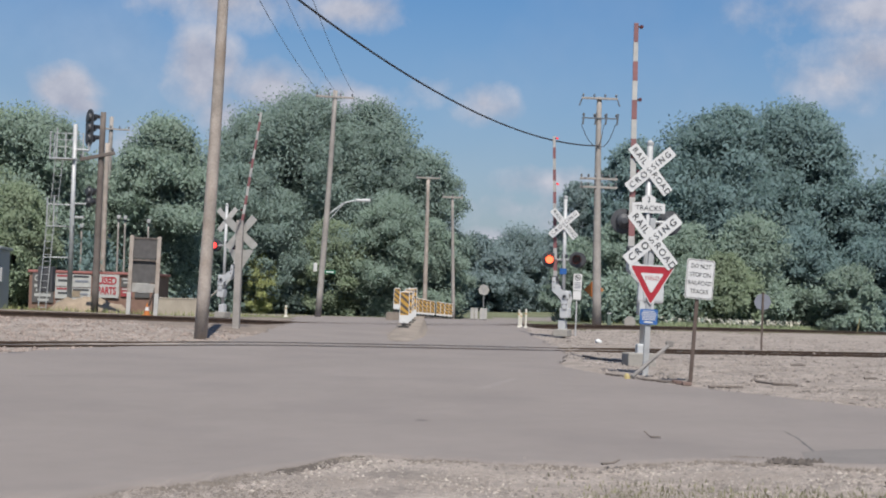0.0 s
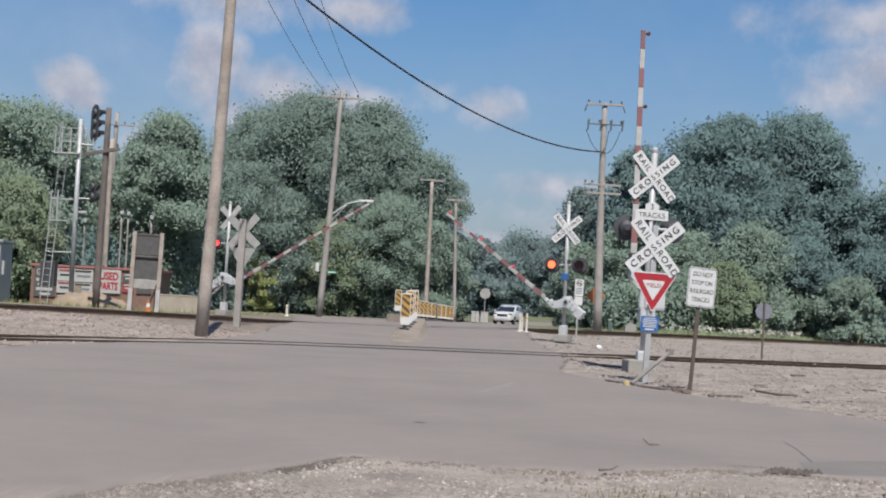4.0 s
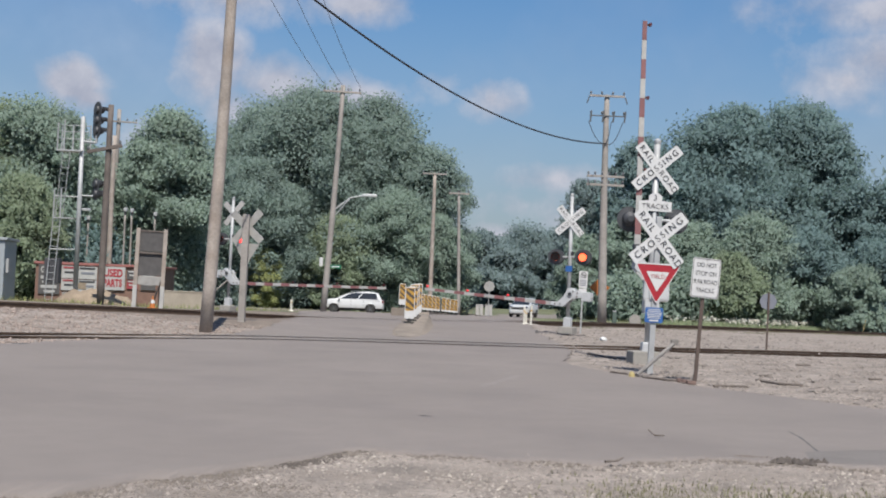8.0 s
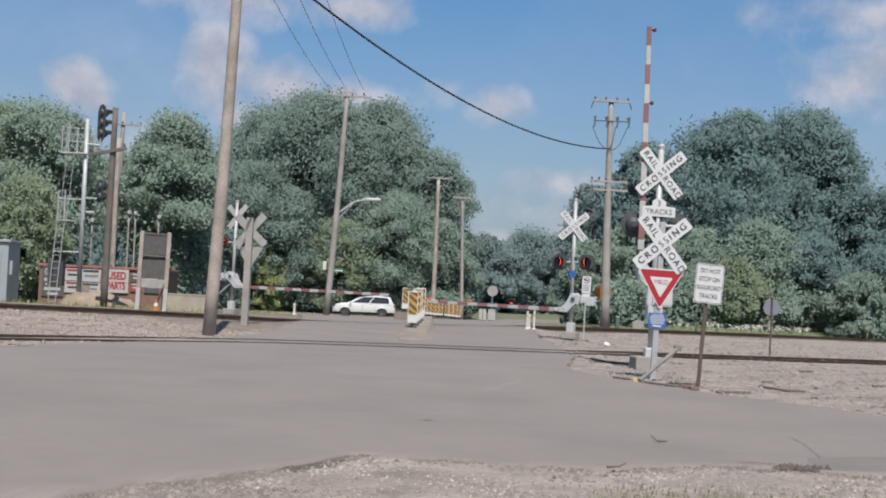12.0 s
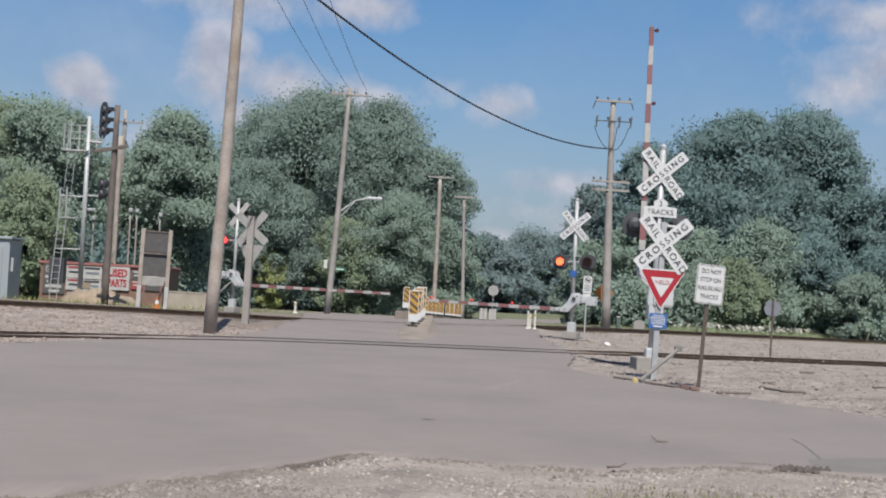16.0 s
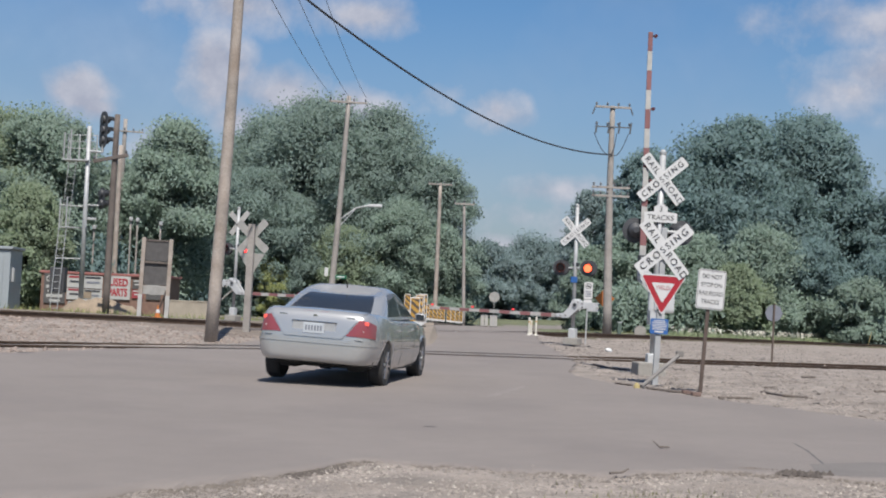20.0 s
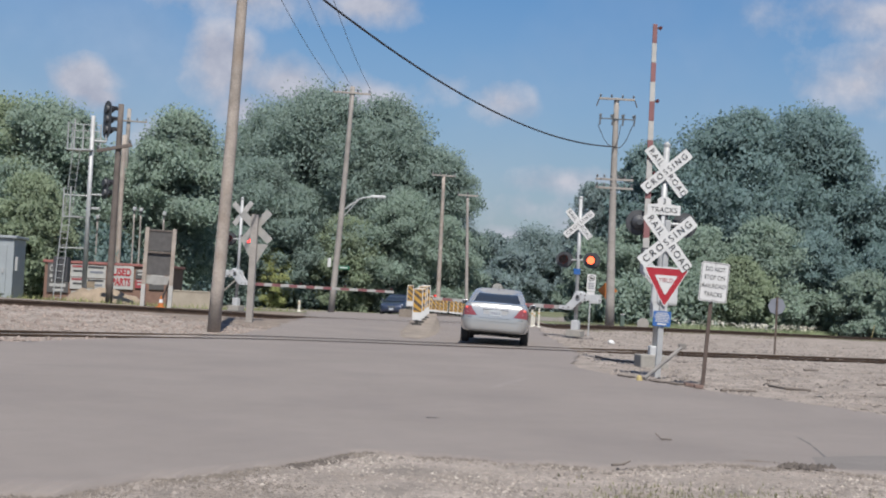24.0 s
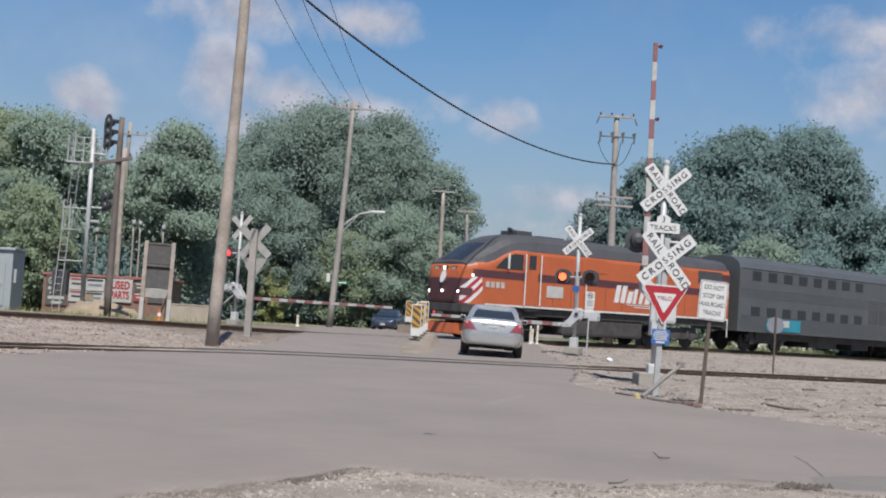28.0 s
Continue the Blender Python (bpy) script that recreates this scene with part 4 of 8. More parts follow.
def yield_post():
    x, y = 3.72, 21.6
    g = 0.06
    t = thing("yield_crossbuck_sign", "white steel post with crossbuck, red yield sign and blue notice", "road sign", pose(x, y, g, 0, 1.6, 4))
    part("post", bx((0, 0.03, 1.27), (0.1, 0.06, 2.91), 0.008), M["galv"], t, "grey square steel post")
    crossbuck(t, 2.34, 1.22, 0.23)
    yd = part("yield_sign", face_split(plate(triangle(0.77), -0.03, 0.006)), [M["red"], M["signback"]], t, "red and white yield triangle", m=pose(0.02, 0, 1.53) @ Matrix.Diagonal((1.09, 1, 1.08, 1)))
    part("white_triangle", plate([(px * 0.5, pz * 0.5 + 0.03) for px, pz in triangle(0.77, 0.06)], -0.035, 0.004), M["white"], yd)
    letters("YIELD", 0.095, M["red"], yd, Matrix.Translation((0, -0.04, 0.115)) @ FACE)
    part("white_rim", ring_plate(triangle(0.77), triangle(0.715), -0.033), M["white"], yd)
    bl = part("blue_notice", face_split(plate(round_rect(0.32, 0.27, 0.02), -0.025, 0.005)), [M["blue"], M["signback"]], t, "blue emergency notice plate", m=pose(0, 0, 0.97))
    for z, w, h in ((0.1, 0.2, 0.014), (0.068, 0.25, 0.016), (0.035, 0.27, 0.013), (0.006, 0.26, 0.013), (-0.022, 0.23, 0.013), (-0.05, 0.25, 0.013), (-0.095, 0.16, 0.028)):
        part("text_bar", bx((0, -0.028, z), (w, 0.004, h)), M["white"], bl)
    return t


def ring_plate(outer, inner, y):
    bm = bmesh.new()
    a = [bm.verts.new((x, y, z)) for x, z in outer]
    b = [bm.verts.new((x, y, z)) for x, z in inner]
    n = len(a)
    for i in range(n):
        bm.faces.new((a[i], a[(i + 1) % n], b[(i + 1) % n], b[i]))
    bmesh.ops.recalc_face_normals(bm, faces=bm.faces)
    for f in bm.faces:
        if f.normal.y > 0:
            f.normal_flip()
    return bm


def flasher(parent, x, z, y, flip=False, lit=True, turn=0.0, glow="litlens"):
    """A round flashing-light unit facing -Y (or +Y): background disc, hood and a lens that turns its lit or unlit face out."""
    u = new("flasher")
    u.parent = parent
    u.matrix_basis = Matrix.Translation((x, y, z)) @ Matrix.Rotation(radians(turn) + (math.pi if flip else 0.0), 4, "Z")
    part("background_disc", lathe([(0.26, 0.0), (0.26, 0.012), (0.12, 0.03)], 28), M["signal_black"], u, "round black background")
    part("lamp_housing", lathe([(0.155, -0.02), (0.16, 0.03), (0.14, 0.12), (0.06, 0.18)], 20), M["signal_black"], u)
    hood = bmesh.new()
    pr = []
    for i in range(13):
        a = radians(-15 + 210 * i / 12)
        pr.append([hood.verts.new((0.165 * math.cos(a), yy, 0.165 * math.sin(a))) for yy in (0.0, -0.3 + 0.12 * abs(i - 6) / 6)])
    for a, b in zip(pr, pr[1:]):
        hood.faces.new((a[0], b[0], b[1], a[1]))
    bmesh.ops.solidify(hood, geom=hood.faces[:], thickness=0.006)
    part("hood", hood, M["signal_black"], u)
    bm = lathe([(0.13, -0.004), (0.13, 0.004)], 24)
    for f in bm.faces:
        f.material_index = 0 if f.normal.y < 0.5 else 1
    lens = part("lens", bm, [M[glow], M["darklens"]], u, "red flashing lens", m=pose(0, -0.03, 0))
    lens.rotation_mode = "QUATERNION"
    if not lit:
        lens.rotation_quaternion = Euler((0, 0, math.pi)).to_quaternion()
    return lens


def gate_arm(parent, length, z, y, tip_sign=-1, lights=True, lean=90.0, x=0.0, drop=0.0):
    """A striped arm hinged at the mechanism; level it points to tip_sign X."""
    arm = new("gate_arm")
    arm.parent = parent
    arm["label"] = "red and white striped crossing gate arm"
    arm.matrix_basis = Matrix.Translation((x, y, z)) @ Matrix.Rotation(radians(lean) * (1 if tip_sign < 0 else -1), 4, "Y")
    n = int(length / 0.41)
    ts = tip_sign
    for i in range(n):
        x0 = 0.5 + (length - 0.5) * i / n
        x1 = 0.5 + (length - 0.5) * (i + 1) / n
        h = 0.13 - 0.04 * i / n
        part("stripe", bx((ts * (x0 + x1) / 2, 0, -drop), (x1 - x0 - 0.002, 0.035, h), 0.006), M["armred" if i % 2 else "armwhite"], arm)
    part("arm_tube", rod((ts * 0.4, 0.03, -drop), (ts * length * 0.62, 0.03, -drop), 0.022), M["alum"], arm)
    if lights:
        for f in (0.42, 0.7, 0.985):
            lm = part("arm_lamp", lathe([(0.034, -0.045), (0.04, 0.0), (0.034, 0.045)], 12, "Y"), M["smalllamp" if lights == 1 else "deadlamp"], arm, "small red arm lamp", m=pose(ts * length * f, 0, 0.11 - drop))
            part("lamp_bracket", bx((0, 0, -0.06), (0.03, 0.03, 0.06)), M["rubber"], lm)
    # swan-necked forks from the hinge down to the arm, counterweights behind
    neck = [(0.66, -0.05 - drop), (0.66, 0.06 - drop), (0.42, 0.08 - drop), (0.24, 0.10 - drop * 0.55), (0.12, 0.13), (-0.1, 0.15), (-0.42, 0.08), (-0.42, -0.1), (-0.12, -0.13), (0.02, -0.12 - drop * 0.35), (0.2, -0.1 - drop * 0.9), (0.42, -0.07 - drop)]
    for y in (-0.17, 0.14):
        part("fork_plate", plate([(ts * a, b) for a, b in neck], y, 0.035, bevel=0.006), M["alum"], arm, "silver-painted gate fork")
    for k in (-0.09, 0.02, 0.12):
        part("counterweight", bx((-ts * 0.55, k, -0.04), (0.32, 0.09, 0.3), 0.015), M["alum"], arm, "silver counterweight")
    part("hinge", lathe([(0.09, -0.2), (0.09, 0.2)], 16, "Y"), M["galv"], arm)
    part("hinge_cap", lathe([(0.06, -0.215), (0.05, -0.2)], 16, "Y"), M["signal_black"], arm, "dark greased hinge cap")
    for a, b in ((0.5, 0.0), (0.32, 0.02), (-0.25, 0.06), (-0.25, -0.06), (-0.1, 0.1)):
        part("bolt", lathe([(0.022, -0.19), (0.022, -0.165)], 8, "Y"), M["rustpost"], arm, m=pose(ts * a, 0, b - (drop if a > 0.3 else 0)))
    # black slabs between the weights stand in for the shade there
    for k in (-0.035, 0.07):
        part("weight_gap", bx((-ts * 0.55, k, -0.04), (0.30, 0.012, 0.26)), M["signal_black"], arm)
    part("weight_rod", rod((-ts * 0.36, -0.02, 0.0), (-ts * 0.78, -0.02, -0.06), 0.025), M["galv"], arm)
    part("arm_socket", bx((ts * 0.62, 0, -drop), (0.16, 0.2, 0.17), 0.02), M["signal_black"], arm)
    return arm


def crossing_signal(label, m, height, buck_z, front, lamp_z, arm_len, arm_z, tip_sign, lean, lights=True, mech_side=1, both=False, tracks=False, back=False, arm_x=0.0, drop=0.0, turn=0.0, aim=0.0, glow="litlens"):
    t = thing("crossing_signal", label, "crossing signal", m)
    part("foundation", bx((0, 0, -0.02), (0.5, 0.5, 0.24), 0.03), M["concrete"], t, "concrete foundation block")
    part("base_casting", bx((0, 0, 0.25), (0.25, 0.25, 0.32), 0.03), M["alum"], t, "silver base casting")
    part("mast", rod((0, 0, 0.2), (0, 0, height), 0.064, n=14), M["galv"], t, "galvanised mast", smooth=True)
    part("mast_cap", lathe([(0.07, 0), (0.075, 0.06), (0.03, 0.11)], 14, "Z"), M["galv"], t, m=pose(0, 0, height))
    if buck_z:
        crossbuck(t, buck_z, front=front, y=-0.09 if front else 0.09, turn=turn, back="armwhite")
    if tracks:
        sg = part("track_count_sign", face_split(plate([(-0.34, -0.17), (0.34, -0.17), (0.34, 0.03), (0.14, 0.05), (0.14, 0.14), (0.06, 0.2), (-0.06, 0.2), (-0.14, 0.14), (-0.14, 0.05), (-0.34, 0.03)], -0.08, 0.005)), [M["white"], M["signback"]], t, "white sign with number of tracks", m=pose(0, 0, buck_z - 0.72))
        letters("3", 0.16, M["ink"], sg, Matrix.Translation((0, -0.085, 0.1)) @ FACE)
        letters("TRACKS", 0.15, M["ink"], sg, Matrix.Translation((0, -0.085, -0.075)) @ FACE)
    part("crossarm", rod((-0.45, 0, lamp_z), (0.45, 0, lamp_z), 0.035), M["galv"], t)
    part("junction_box", bx((0, 0.02, lamp_z + 0.12), (0.2, 0.14, 0.14), 0.02), M["signal_black"], t)
    lenses = []
    for x in (-0.48, 0.48):
        lenses.append(flasher(t, x, lamp_z, 0.12 if back else -0.12, back, not back, aim, glow))
        if both:
            lenses.append(flasher(t, x, lamp_z, 0.12, True))
    if arm_len:
        zz = arm_z + 0.05 + drop
        part("mechanism", bx((mech_side * 0.05, 0.03, zz - 0.04), (0.26, 0.22, 0.34 if drop else 0.6), 0.03), M["alum"], t, "silver gate mechanism box")
        part("mechanism_cover", bx((mech_side * 0.14, 0.03, zz + 0.12), (0.2, 0.24, 0.16), 0.05), M["alum"], t)
        for k in (-0.2, 0.16):
            part("mast_clamp", lathe([(0.075, -0.03), (0.085, 0.0), (0.075, 0.03)], 14, "Z"), M["galv"], t, m=pose(0, 0, zz + k))
        arm = gate_arm(t, arm_len, zz, -0.05, tip_sign, lights, lean, arm_x, drop)
    else:
        arm = None
    return t, lenses, arm


yield_post()
FAR_X, FAR_Y = 4.23, 41.0
far_signal, far_lenses, far_arm = crossing_signal("flashing crossing signal with lowered striped gate arm beside the road", pose(FAR_X, FAR_Y, 0.2, 0, 0, -25), 4.5, 3.65, True, 2.44, 5.45, 0.77, -1, 88, both=True, drop=0.38, arm_x=0.12, turn=24, aim=19, glow="litorange")
part("blue_plate", bx((0, -0.08, 2.05), (0.24, 0.008, 0.2), 0.003), M["blue"], far_signal, "small blue notice plate")
fs = thing("parking_notice", "small white no-turn notice on a thin steel post", "road sign", pose(4.95, 43.5, lz(4.95, 43.5) - 0.2, 0, 1, 3))
part("post", bx((0, 0.02, 1.2), (0.05, 0.03, 2.4), 0.006), M["galv"], fs)
np_sign = part("notice_plate", face_split(plate(round_rect(0.31, 0.6, 0.03), -0.012, 0.005)), [M["white"], M["signback"]], fs, m=pose(0, 0, 2.1))
part("symbol_ring", ring_plate(disc_pts(0.11), disc_pts(0.085), -0.016), M["black"], np_sign, m=pose(0, 0, 0.16))
part("symbol_car", bx((0, -0.016, 0.16), (0.1, 0.003, 0.05)), M["black"], np_sign)
part("symbol_bar", bx((0, 0, 0), (0.2, 0.004, 0.025)), M["black"], np_sign, m=Matrix.Translation((0, -0.017, 0.16)) @ Matrix.Rotation(radians(40), 4, "Y"))
for k in range(4):
    part("text_bar", bx((0, -0.016, -0.02 - 0.06 * k), (0.22, 0.003, 0.028)), M["bar"], np_sign)
part("lower_plate", face_split(plate(round_rect(0.29, 0.3, 0.02), -0.012, 0.005)), [M["white"], M["signback"]], fs, m=pose(0, 0, 1.63))

LS_X, LS_Y = -8.8, 50.0
left_signal, left_lenses, left_arm = crossing_signal("flashing crossing signal seen from behind with lowered gate arm", pose(LS_X, LS_Y, 0.3, 0, 0.5, -20), 4.45, 3.9, False, 2.82, 7.0, 0.97, 1, 82, both=True, mech_side=-1, drop=0.40, arm_x=0.0, lights=2, aim=29)

GS_X, GS_Y = 4.22, 25.0
near_signal, near_lenses, near_arm = crossing_signal("crossing signal seen from behind with raised gate arm and dark lamps", pose(GS_X, GS_Y, lz(GS_X, GS_Y) + 0.02, 0, 1.0, 2), 4.5, 3.99, True, 2.92, 5.32, 1.30, -1, 89, tracks=True, mech_side=1, lights=2, back=True, arm_x=0.05, drop=0.36)
part("arm_box", bx((0.1, -0.12, 1.5), (0.54, 0.14, 0.5), 0.06), M["alum"], near_signal, "pale steel mechanism guard")


def left_wooden_sign():
    x, y = -6.0, 36.5
    t = thing("wooden_post_sign", "grey wooden post with crossbuck and yield sign seen from behind", "road sign", pose(x, y, 0.12, 0, 0.3, -6))
    part("post", bx((0, 0, 1.57), (0.2, 0.16, 3.4), 0.012), M["greywood"], t, "weathered square wooden post")
    crossbuck(t, 2.9, 1.25, 0.23, front=False, y=0.1)
    part("yield_sign", face_split(plate(triangle(0.80), 0.1, 0.006)), [M["signback"], M["signback"]], t, "bare metal back of a yield triangle", m=pose(0.02, 0, 2.05))
    return t


left_wooden_sign()


def do_not_stop():
    x, y = 4.12, 19.7
    t = thing("track_warning_sign", "white sign with black words on a rusty leaning post", "road sign", pose(x, y, -0.015, 0, 3.4, 0))
    part("post", bx((0, 0.02, 0.97), (0.06, 0.035, 2.11), 0.006), M["rustpost"], t, "rusty steel channel post")
    s = part("sign_plate", face_split(plate(round_rect(0.54, 0.69, 0.045), -0.02, 0.005)), [M["white"], M["signback"]], t, "white rectangular plate", m=pose(0.01, 0, 1.70, 0, 0.3, 14) @ Matrix.Diagonal((0.92, 1, 0.93, 1)))
    part("border", ring_plate(round_rect(0.515, 0.665, 0.04), round_rect(0.498, 0.648, 0.036), -0.0225), M["black"], s)
    for i, w in enumerate(("DO NOT", "STOP ON", "RAILROAD", "TRACKS")):
        letters(w, 0.11, M["ink"], s, Matrix.Translation((0, -0.024, 0.222 - 0.146 * i)) @ FACE @ Matrix.Diagonal((0.86, 1, 1, 1)))
    for z in (0.31, -0.31):
        part("bolt", lathe([(0.012, -0.03), (0.012, -0.02)], 8), M["galv"], s, m=pose(0, 0, z))
    return t


do_not_stop()

# ---- poles and wires ----
def wavy_pole(p0, p1, r0, r1, seed, n=12):
    """A round timber with a slight bow."""
    rng = random.Random(seed)
    p0, p1 = Vector(p0), Vector(p1)
    bm = bmesh.new()
    rings = []
    steps = 9
    a = rng.uniform(0, 6)
    for i in range(steps + 1):
        f = i / steps
        c = p0.lerp(p1, f) + Vector((math.cos(a), math.sin(a), 0)) * 0.05 * math.sin(f * math.pi) * (p1 - p0).length / 10
        r = r0 + (r1 - r0) * f
        rings.append([bm.verts.new((c.x + r * math.cos(6.2832 * k / n), c.y + r * math.sin(6.2832 * k / n), c.z)) for k in range(n)])
    for u, v in zip(rings, rings[1:]):
        for k in range(n):
            bm.faces.new((u[k], u[(k + 1) % n], v[(k + 1) % n], v[k]))
    bm.faces.new(rings[-1])
    bm.faces.new(rings[0][::-1])
    return bm


def utility_pole(label, base, top, r0, r1, material, seed):
    t = thing("utility_pole", label, "utility pole", pose(*base))
    part("shaft", wavy_pole((0, 0, -0.1), Vector(top) - Vector(base), r0, r1, seed), material, t, "round timber pole", smooth=True)
    return t


def crossarm(pole, c, half, az, pins=4, size=0.1, material=None):
    d = Vector((math.cos(radians(az)), math.sin(radians(az)), 0))
    arm = part("crossarm", bx((0, 0, 0), (2 * half, size, size * 1.1), 0.01), material or M["greywood"], pole, "timber crossarm", m=pose(*c, 0, 0, az))
    for i in range(pins):
        x = -half * 0.92 + 2 * half * 0.92 * i / max(pins - 1, 1)
        part("insulator", lathe([(0.02, 0.04), (0.03, 0.1), (0.06, 0.13), (0.055, 0.2), (0.03, 0.24)], 10, "Z"), M["insul"], arm, m=pose(x, 0, 0))
    return arm


def gz(x, y):
    return (x, y, lz(x, y))


WP = gz(-6.05, 31.3)
wp = utility_pole("pale weathered wooden utility pole beside the spur track", WP, (-5.72, 31.3, 12.6), 0.175, 0.12, M["wood"], 1)
crossarm(wp, (0.32, 0, 12.0), 1.1, 20)
LP = gz(-6.85, 70.0)
lp = utility_pole("leaning grey utility pole carrying a street lamp", LP, (-6.25, 70.0, 13.0), 0.19, 0.13, M["greywood"], 2)
crossarm(lp, (0.58, -0.12, 12.7), 1.1, 10)
arm = part("lamp_arm", rod((0.35, 0, 5.85), (1.3, 0, 6.6), 0.04), M["alum"], lp, "curved aluminium lamp arm")
part("lamp_arm", rod((1.3, 0, 6.6), (2.05, 0, 6.78), 0.04), M["alum"], lp)
part("lamp_brace", rod((0.35, 0, 5.45), (1.3, 0, 6.57), 0.025), M["alum"], lp)
part("lamp_head", bx((2.4, 0, 6.78), (0.85, 0.3, 0.16), 0.06), M["alum"], lp, "cobra-head street lamp")
part("sign_box", bx((-0.22, -0.1, 2.85), (0.2, 0.06, 0.5), 0.02), M["white"], lp, "white plate on the pole")
ss = part("street_sign", bx((0.62, -0.05, 2.6), (0.65, 0.02, 0.2), 0.01), M["green"], lp, "green street name plate")
part("text_bar", bx((0.62, -0.064, 2.6), (0.45, 0.004, 0.07)), M["white"], ss)
F1 = gz(-1.0, 95.0)
f1 = utility_pole("brown wooden utility pole beyond the cross street", F1, (-1.0, 95.0, 10.6), 0.19, 0.13, M["wood"], 3)
crossarm(f1, (0.0, -0.1, 11.1), 0.95, 8)
F2 = gz(1.1, 82.0)
f2 = utility_pole("slim grey utility pole beside the road", F2, (0.8, 82.0, 8.1), 0.13, 0.09, M["greywood"], 4)
crossarm(f2, (-0.28, -0.1, 8.25), 0.7, 8, 3)
RP = gz(8.4, 64.0)
rp = utility_pole("tall grey utility pole with crossarms and cables", RP, (8.25, 64.0, 12.05), 0.25, 0.13, M["greywood"], 5)
crossarm(rp, (-0.15, -0.15, 11.95), 0.95, 3)
crossarm(rp, (-0.1, -0.15, 7.7), 1.0, 5, 6)
crossarm(rp, (-0.1, -0.15, 7.25), 1.0, 5, 6)
low_arm = crossarm(rp, (-0.12, -0.15, 10.9), 0.95, 3, 4, 0.06, M["insul"])
for sx in (-0.9, -0.25, 0.3, 0.9):
    part("line_fuse", rod((sx - 0.12, -0.2, 10.55), (sx - 0.06, -0.2, 11.15), 0.045), M["insul"], rp, "grey line fuse")
for sx in (-0.95, 0.95):
    part("drop_insulator", rod((sx - 0.15, -0.15, 11.9), (sx - 0.15 + 0.12 * sx, -0.15, 11.55), 0.035), M["insul"], rp)
DP = gz(-14.6, 52.0)
dp = utility_pole("dark brown line pole beside the signal mast", DP, (-14.55, 52.0, 8.75), 0.16, 0.12, M["darkwood"], 6)
da = crossarm(dp, (-0.1, -0.14, 6.65), 0.78, -8, 2, 0.13, M["darkwood"])
da.matrix_basis = pose(-0.1, -0.14, 6.65, 0, -11, -8)
utility_pole("pale weathered line pole behind the dark one", gz(-20.6, 75.0), (-20.66, 75.0, 10.15), 0.17, 0.14, M["wood"], 9)
P3 = gz(-23.3, 85.0)
p3 = utility_pole("distant pale utility pole", P3, (-23.2, 85.0, 13.2), 0.2, 0.14, M["greywood"], 7)
crossarm(p3, (0.4, -0.1, 13.0), 1.0, 12)
for k, (px, top, py) in enumerate(((-19.8, 5.5, 75), (-19.55, 5.5, 75.6), (-17.95, 5.3, 75), (-22.05, 4.9, 75))):
    q = utility_pole("short grey floodlight pole behind the signs", gz(px, py), (px, py, top), 0.065, 0.055, M["greywood"], 20 + k)
    part("floodlight", bx((0.05, -0.1, top - lz(px, py) + 0.1), (0.22, 0.2, 0.24), 0.04), M["galv"], q)


def cable(label, a, b, sag, r, material, n=26):
    a, b = Vector(a), Vector(b)
    cu = bpy.data.curves.new("cable", "CURVE")
    cu.dimensions, cu.bevel_depth, cu.bevel_resolution, cu.use_fill_caps = "3D", r, 2, True
    sp = cu.splines.new("POLY")
    sp.points.add(n)
    for i in range(n + 1):
        f = i / n
        p = a.lerp(b, f)
        sp.points[i].co = (p.x, p.y, p.z - sag * 4 * f * (1 - f), 1)
    tmp = bpy.data.objects.new("tmp", cu)
    me = bpy.data.meshes.new_from_object(tmp)
    bpy.data.objects.remove(tmp)
    bpy.data.curves.remove(cu)
    me.materials.append(material)
    return tagged(new("overhead_cable", me), label, "cable")


cable("thick black overhead cable sagging across the road", (-5.75, 31.0, 10.25), (8.2, 63.8, 9.45), 1.3, 0.035, M["cable"])
for dx in (-1.0, 0.0, 1.0):
    cable("thin overhead wire between two poles", (-5.72 + dx, 31.3 + dx * 0.3, 12.25), (-6.25 + dx * 1.0, 69.9 + dx * 0.2, 12.95), 0.5, 0.012, M["wire"])
for ex, sag in ((-0.9, 0.35), (0.3, 0.25), (0.9, 0.45)):
    cable("drop wire looping down beside the tall pole", (8.2 + ex, 63.8, 10.6), (8.22, 63.78, 9.45), sag, 0.018, M["cable"], 14)

# ---- median markers ----
def marker(k):
    t = thing("median_marker", "yellow and black striped plastic marker panel on a rubber foot", "traffic marker", group="markers on the median")
    part("panel", plate(round_rect(0.32, 0.95 * k, 0.04), -0.03, 0.06, bevel=0.008), M["white"], t, "white moulded panel", m=pose(0, 0, 0.16 + 0.475 * k))
    face = part("striped_face", plate(round_rect(0.275, 0.74, 0.03), -0.034, 0.003), M["yellow"], t, "yellow reflective face with black diagonals", m=pose(0, 0, 0.14 + 0.95 * k - 0.37))
    for j in range(4):
        z0 = -0.36 + 0.25 * j
        pts = [(-0.137, z0 + 0.06), (0.137, z0 - 0.17), (0.137, z0 - 0.055), (-0.137, z0 + 0.175)]
        pts = [(x, min(max(z, -0.36), 0.36)) for x, z in pts]
        if abs(pts[0][1] - pts[3][1]) + abs(pts[1][1] - pts[2][1]) > 0.03:
            try:
                part("stripe", plate(pts, -0.038, 0.003), M["stripe_ink"], face)
            except ValueError:
                pass
    part("neck", lathe([(0.05, 0.05), (0.07, 0.12), (0.05, 0.18)], 10, "Z"), M["rubber"], t)
    part("foot", bx((0, 0, 0.04), (0.3, 0.22, 0.07), 0.015), M["rubber"], t, "black rubber foot")
    return t


